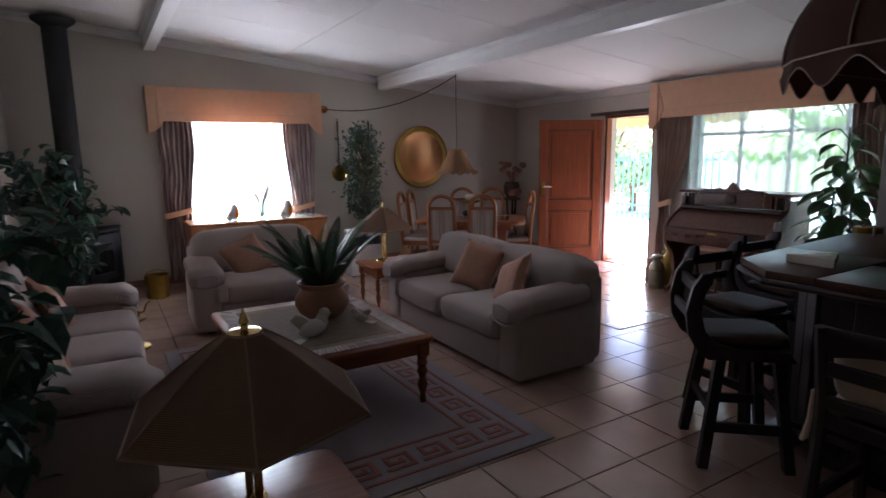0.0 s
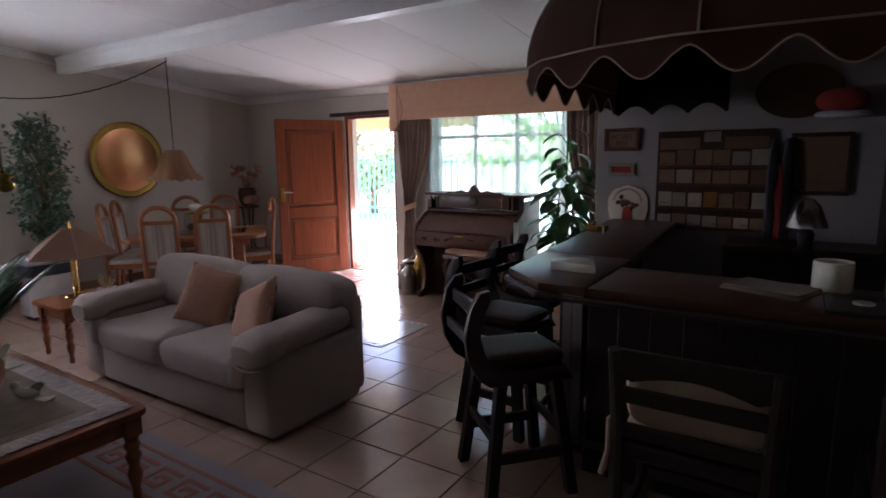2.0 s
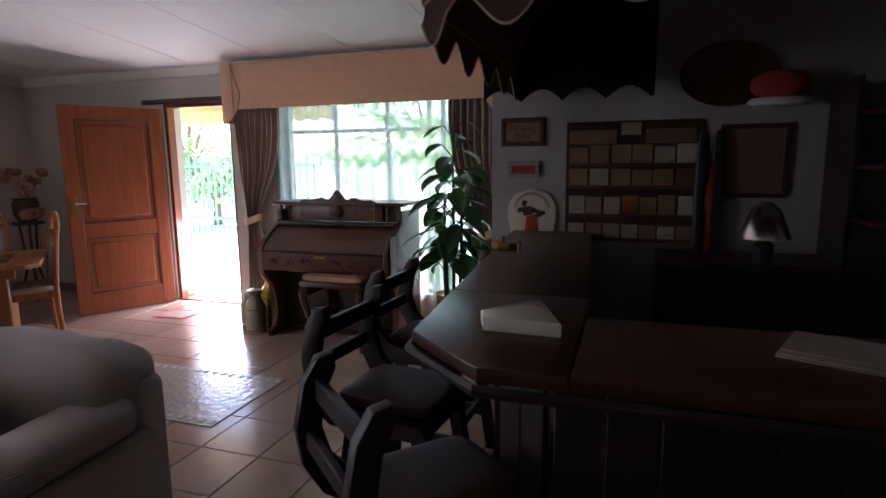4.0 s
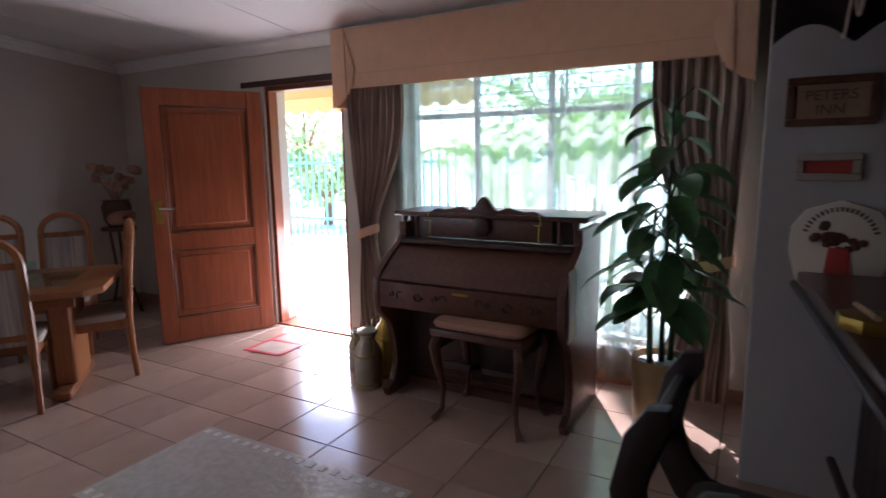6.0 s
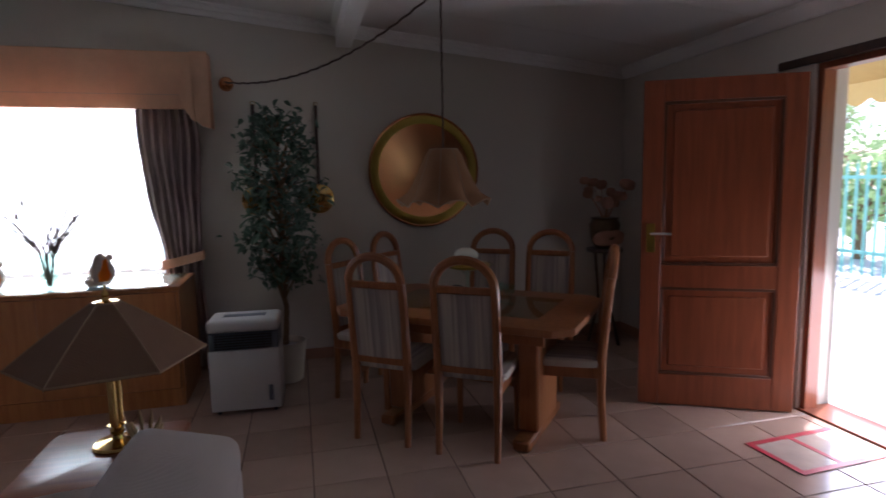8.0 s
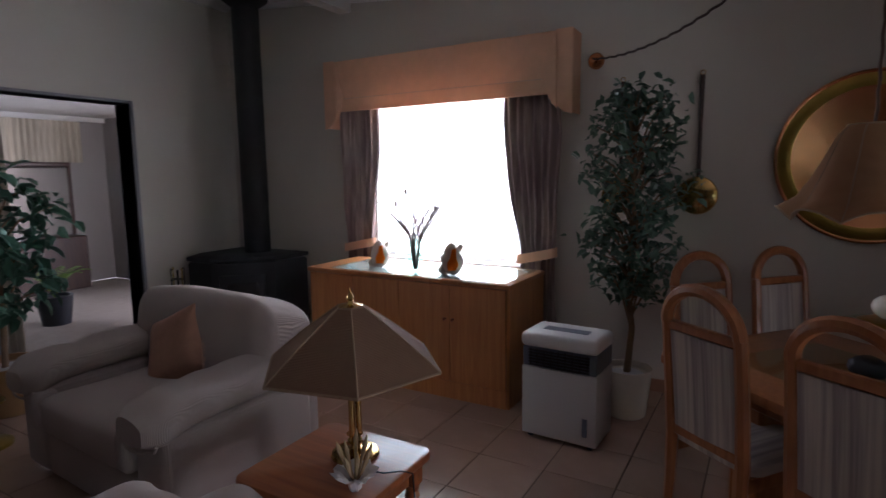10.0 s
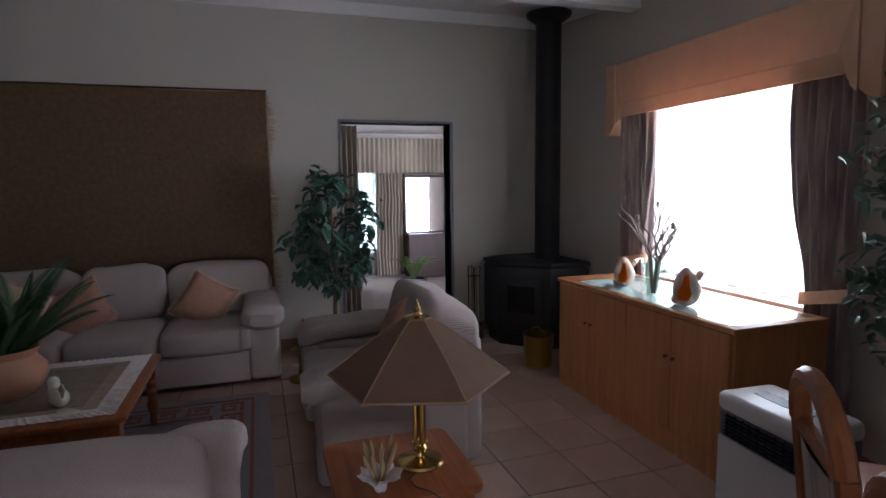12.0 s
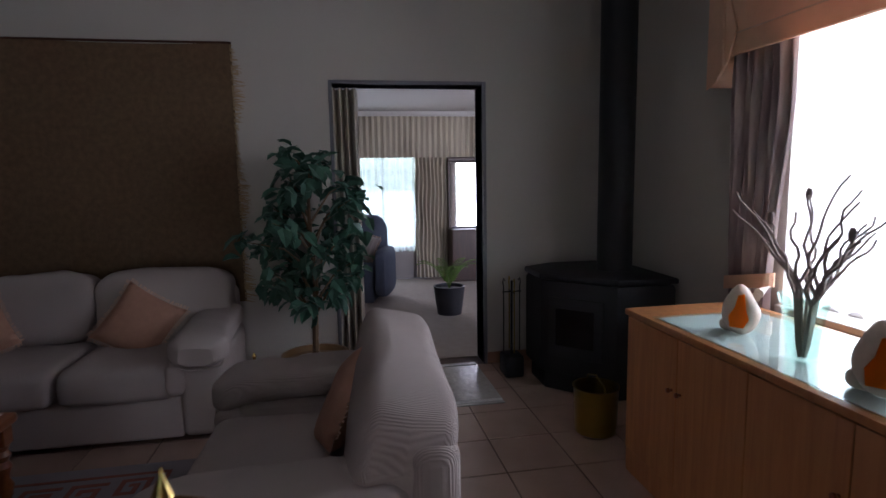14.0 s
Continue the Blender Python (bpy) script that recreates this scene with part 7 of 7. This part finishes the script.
# short inner valance before the bar wall, its colour holding the canopy's shade
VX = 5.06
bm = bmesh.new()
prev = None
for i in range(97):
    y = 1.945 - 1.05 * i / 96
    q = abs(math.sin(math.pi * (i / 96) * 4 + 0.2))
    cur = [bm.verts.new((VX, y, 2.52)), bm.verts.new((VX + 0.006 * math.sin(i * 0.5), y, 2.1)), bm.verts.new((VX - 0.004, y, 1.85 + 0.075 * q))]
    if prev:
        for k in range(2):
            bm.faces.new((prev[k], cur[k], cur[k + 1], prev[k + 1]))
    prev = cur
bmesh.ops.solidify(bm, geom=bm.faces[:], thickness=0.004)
part("inner_valance", bm, M_awning_shade, cn, "scalloped inner valance coloured near black as in shade")

# ---- the room beyond the inner doorway ----
HX, HC = -4.75, 2.36
setting("passage_floor", bx(HX, XW - 0.2, 4.6, 8.6, -0.12, -0.002), M_carpet, "beige carpet of the next room")
# The next room's walls reuse the shade-darkened paint of the bar wall.
setting("passage_wall", wall_with_holes(bmesh.new(), "y", HX - 0.2, HX, 4.4, 8.8, 2.6, [(5.72, 6.72, 0.42, 1.85)]), M_wall_shaded, "pale wall of the next room")
setting("passage_wall", bx(HX - 0.2, XW - 0.2, 4.4, 4.6, 0, 2.6), M_wall_shaded, "pale wall of the next room")
setting("passage_wall", bx(HX - 0.2, XW - 0.2, 8.6, 8.8, 0, 2.6), M_wall_shaded, "pale wall of the next room")
setting("passage_ceiling", bx(HX - 0.2, XW - 0.2, 4.4, 8.8, HC, HC + 0.1), M_ceiling, "white ceiling of the next room")
setting("cornice", bx(HX, HX + 0.06, 4.6, 8.6, HC - 0.06, HC), M_white, "white cornice in next room")
steel_window("window_3", 1.0, 1.43, 2, 1.1, pose(HX - 0.1, 5.72, 0.42, 0, 0, 90), "white window of the next room")
net("net_curtain", pose(HX + 0.05, 5.65, 0.40, 0, 0, 90), 1.15, 1.5, M_sheer_e, "sheer white curtain in the next room", 11)
pv = thing("gathered_pelmet", "cream gathered fabric pelmet in next room", "pelmet", m=pose(HX + 0.14, 5.0, 1.72, 0, 0, 90))
bm = bmesh.new()
rows = [[bm.verts.new((3.2 * i / 320, 0.016 * math.sin(i * 0.8) * (1 + 0.4 * math.sin(i * 0.13)), z)) for i in range(321)] for z in (0, 0.2, 0.44, 0.56)]
for a, c in zip(rows, rows[1:]):
    for i in range(320):
        bm.faces.new((a[i], a[i + 1], c[i + 1], c[i]))
part("cloth", bm, M_cream_cur, pv)
drape("curtain", "cream curtain in the next room", M_cream_cur, M_cream_cur, pose(HX + 0.1, 6.66, 0, 0, 0, 90), 1.8, 0.02, 0.5, None, 0, 0.2, 9)
part("curtain_rail", tube(bmesh.new(), [(0.0, 0.03, 0.57), (3.2, 0.03, 0.57)], 0.012, 8), M_white, pv, "white curtain rail")
# the doorway's own lining and folding door
dj = new("door_2")
tagged(dj, "grey metal lining of the inner doorway", kind="structure")
M_jamb = material("grey_metal_paint", (0.2, 0.2, 0.22), 0.5)
part("jamb", bx(XW - 0.21, XW + 0.015, 5.555, 5.58, 0, 2.135, 0.004), M_jamb, dj)
part("jamb", bx(XW - 0.21, XW + 0.015, 6.66, 6.69, 0, 2.135, 0.004), M_jamb, dj)
part("head", bx(XW - 0.21, XW + 0.015, 5.58, 6.66, 2.11, 2.135, 0.004), M_jamb, dj)
ac2 = thing("folding_door", "cream accordion folding door pushed aside", "folding door", m=pose(XW - 0.1, 5.585, 0.01))
for i in range(7):
    part("fold", bx(-0.075, 0.075, -0.004, 0.004, 0, 2.08, 0.002, 1, pose(0, 0.012 + i * 0.025, 0, 0, 0, 10 if i % 2 else -10)), M_cream_pot, ac2)
arm = thing("armchair", "slate blue upholstered armchair in the next room", "armchair", m=pose(-3.6, 5.78, 0, 0, 0, 75))
part("seat", bx(-0.28, 0.28, -0.34, 0.26, 0.0, 0.44, 0.05, 3), M_bluechair, arm)
part("backrest", puff(bmesh.new(), -0.34, 0.34, 0.16, 0.38, 0.3, 1.0, 0.5, 0.5, 24, 14, 0.01), M_bluechair, arm)
for s in (-1, 1):
    part("arm", puff(bmesh.new(), s * 0.36 - 0.09, s * 0.36 + 0.09, -0.38, 0.34, 0.06, 0.62, 0.4, 0.5, 20, 12, 0.008), M_bluechair, arm)
throw("throw_cushion", "striped cushion on the blue armchair", pose(-3.62, 5.8, 0.44, -20, 0, 60) @ pose(0, 0, 0, 0, 15), 0.36, M_seat)
cab = thing("display_cabinet", "dark cabinet with a mirror in next room", "cabinet", m=pose(-4.7, 7.12, 0, 0, 0, 90))
part("carcass", bx(0, 0.9, -0.38, 0, 0.0, 0.72, 0.01), M_harm_dark, cab)
for x in (0.0, 0.86):
    part("post", bx(x, x + 0.04, -0.12, -0.06, 0.72, 1.68, 0.006), M_harm_dark, cab)
part("crown", bx(0, 0.9, -0.13, -0.05, 1.66, 1.72, 0.01), M_harm_dark, cab)
part("mirror", bx(0.04, 0.86, -0.10, -0.09, 0.74, 1.64), M_mirror, cab)
pk = thing("potted_palm", "small green palm in a pot in the next room", "plant", m=pose(-2.55, 6.72, 0))
part("pot", lathe(bmesh.new(), [(0.13, 0), (0.17, 0.3), (0.15, 0.3), (0.14, 0.27)], 20), M_soot, pk)
for i in range(9):
    b = bmesh.new()
    frond(b, (0, 0, 0.27), i * 2.4, 0.5, 1.2, 1.5, 0.07, 18)
    part("frond", b, M_palm, pk, smooth=False)

# ---- outside ----
setting("ground", bx(-60, 70, -60, 70, -0.4, -0.13), M_concrete, "pale sunlit ground around the house")
setting("pavement", bx(XE + 0.25, 22, -8, 20, -0.14, -0.06, 0.004), M_concrete, "pale sunlit paving outside the front door")
fe = thing("palisade_fence", "turquoise steel palisade fence beyond paving", "fence", m=pose(11.2, -4, -0.06, 0, 0, 90))
for z in (0.35, 1.45):
    part("rail", bx(0, 20, -0.02, 0.02, z, z + 0.05), M_fence, fe)
pm = None
for i in range(125):
    if pm is None:
        b = bmesh.new()
        prism(b, [(-0.022, 0.04), (0.022, 0.04), (0.022, 1.62), (0, 1.72), (-0.022, 1.62)], -0.004, 0.004, "y")
        pm = mesh_of("pale", b, M_fence)
    o = new("pale", pm)
    o.parent = fe
    o.matrix_basis = pose(0.08 + i * 0.16, 0.024, 0)
gp = thing("gate_post", "turquoise steel gate post", "post", m=pose(9.4, 7.05, -0.06))
part("post", bx(-0.05, 0.05, -0.05, 0.05, 0, 1.9, 0.01), M_fence, gp)
part("cap", bx(-0.06, 0.06, -0.06, 0.06, 1.9, 1.93, 0.006), M_fence, gp)
solo("planter_wall", bx(8.2, 8.5, 5.4, 5.95, -0.07, 0.85, 0.02), M_plaster, "low cream plastered garden wall", "garden wall")


def tree(label, m, h, r, seed, n=1100, leaf=0.18):
    e = thing("tree", label, "tree", "garden trees", m)
    rnd = random.Random(seed)
    tb, lb = bmesh.new(), bmesh.new()
    tube(tb, [(0, 0, -0.08), (0.05, 0.03, h * 0.3), (0, 0.08, h * 0.75)], [0.12, 0.09, 0.03], 8)
    cl = []
    for i in range(16):
        a = i * 2.4
        k = rnd.uniform(0.35, 1)
        c = Vector((math.cos(a) * r * k, math.sin(a) * r * k, h * rnd.uniform(0.35, 0.98)))
        tube(tb, [(0, 0.04, h * 0.3 + i * 0.02), c * 0.5 + Vector((0, 0, h * 0.2)), c], [0.05, 0.03, 0.01], 5)
        cl.append((c, rnd.uniform(0.35, 0.65) * r))
    part("trunk", tb, M_bark, e)
    for i in range(n):
        c, q = cl[i % 16]
        d = Vector([rnd.gauss(0, 1) for _ in range(3)]).normalized()
        p = c + d * q * rnd.uniform(0.4, 1.0)
        s = Vector([rnd.gauss(0, 1) for _ in range(3)]).normalized()
        u = d.cross(s).normalized()
        L = leaf * rnd.uniform(0.6, 1.3)
        lb.faces.new([lb.verts.new(x) for x in (p, p + s * L * 0.5 + u * L * 0.3, p + s * L, p + s * L * 0.5 - u * L * 0.3)])
    part("crown", lb, M_garden, e, smooth=False)
    return e


for i, (x, y, h, r) in enumerate(((13.0, 10.9, 1.9, 0.9), (13.2, 5.2, 4.0, 1.7), (12.9, 1.2, 4.8, 2.1), (19.0, 17.0, 4.6, 2.0), (13.5, -2.0, 4.4, 2.1))):
    tree("leafy green garden tree behind the fence", pose(x, y, -0.06, 0, 0, i * 40), h, r, 100 + i)


def palm(label, m, seed, h=1.2, n=9):
    e = thing("palm", label, "palm", "garden palms", m)
    rnd = random.Random(seed)
    tb = bmesh.new()
    for k in range(4):
        a = k * 1.6
        tube(tb, [(0.12 * math.cos(a), 0.12 * math.sin(a), -0.08), (0.16 * math.cos(a), 0.16 * math.sin(a), h * rnd.uniform(0.7, 1.1))], [0.035, 0.024], 6)
    part("stems", tb, M_palm, e)
    for i in range(n):
        b = bmesh.new()
        frond(b, (0.1 * math.cos(i * 2.4), 0.1 * math.sin(i * 2.4), h * rnd.uniform(0.8, 1.1)), i * 2.4 + rnd.uniform(-0.2, 0.2), rnd.uniform(1.3, 1.9), rnd.uniform(0.9, 1.35), rnd.uniform(1.2, 2.0), 0.32, 34, 0.02)
        part("frond", b, M_palm, e, smooth=False)
    return e


for i, (x, y, h) in enumerate(((8.1, 3.3, 1.2), (8.4, 1.7, 1.5), (8.9, 4.5, 0.9), (9.4, 2.4, 1.7), (8.0, 0.4, 1.3))):
    palm("feathery green garden palm outside the window", pose(x, y, -0.06, 0, 0, i * 33), 50 + i, h)
aw = thing("door_awning", "yellow scalloped canvas awning over front door", "awning", m=pose(XE + 0.26, 0, 0))
bm = bmesh.new()
prism(bm, [(0, 2.45), (0.75, 2.12), (0.75, 2.11), (0, 2.44)], 4.2, 6.6, "y")
part("canvas", bm, M_awning_out, aw)
bm = bmesh.new()
prev = None
for i in range(97):
    y = 4.2 + 2.4 * i / 96
    cur = [bm.verts.new((0.752, y, 2.12)), bm.verts.new((0.756, y, 1.99 - 0.045 * abs(math.sin(math.pi * i / 8))))]
    if prev:
        bm.faces.new((prev[0], cur[0], cur[1], prev[1]))
    prev = cur
part("scalloped_edge", bm, M_awning_out, aw)
b = bmesh.new()
for y in (4.25, 6.55):
    tube(b, [(0, y, 2.0), (0.74, y, 2.10)], 0.012, 6)
part("support_rods", b, M_white, aw)
# roof slab over the rooms
bm = bmesh.new()
prism(bm, [(XW - 4.6, 2.75), (XW - 0.3, ceil_z(XW) + 0.34), (XE + 0.25, ceil_z(XE) + 0.3), (XE + 0.25, ceil_z(XE) + 0.36), (XW - 0.3, ceil_z(XW) + 0.4), (XW - 4.6, 2.82)], YS - 0.3, 8.9, "y")
setting("roof", bm, M_roof, "grey roof of the house")

# ---- floor tiles, last ----
TX0, TY0 = 2.17 - 9 * TILE, 1.68 - 13 * TILE
tb = bmesh.new()
g = 0.0025
box(tb, g, TILE - g, g, TILE - g, -0.008, 0.0, 0.0025)
tile_mesh = mesh_of("floor_tile", tb, M_tile, smooth=False)
rest = bmesh.new()
i = 0
for ix in range(-1, 22):
    for iy in range(-2, 34):
        x, y = TX0 + ix * TILE, TY0 + iy * TILE
        x0, x1, y0, y1 = max(x, XW), min(x + TILE, XE), max(y, YS), min(y + TILE, YN)
        if x1 - x0 < 0.02 or y1 - y0 < 0.02 or (x > XP - 0.05 and y < YP - 0.3):
            continue
        full = x >= XW and x + TILE <= XE and y >= YS and y + TILE <= YN
        if full and 1.0 < x and 1.3 < y and not (2.3 < x < 2.75 and 2.9 < y < 4.2):
            o = new("tile", tile_mesh)
            o.parent = floor
            o.matrix_basis = pose(x, y, random.uniform(-0.0004, 0.0002))
            i += 1
        else:
            if y1 - y0 > 0.02:
                box(rest, x0 + g, x1 - g, y0 + g, y1 - g, -0.008, random.uniform(-0.0004, 0.0002), 0.0025)
ob = part("outer_tiles", rest, M_tile, floor, smooth=False)
tagged(ob, kind="stuff")
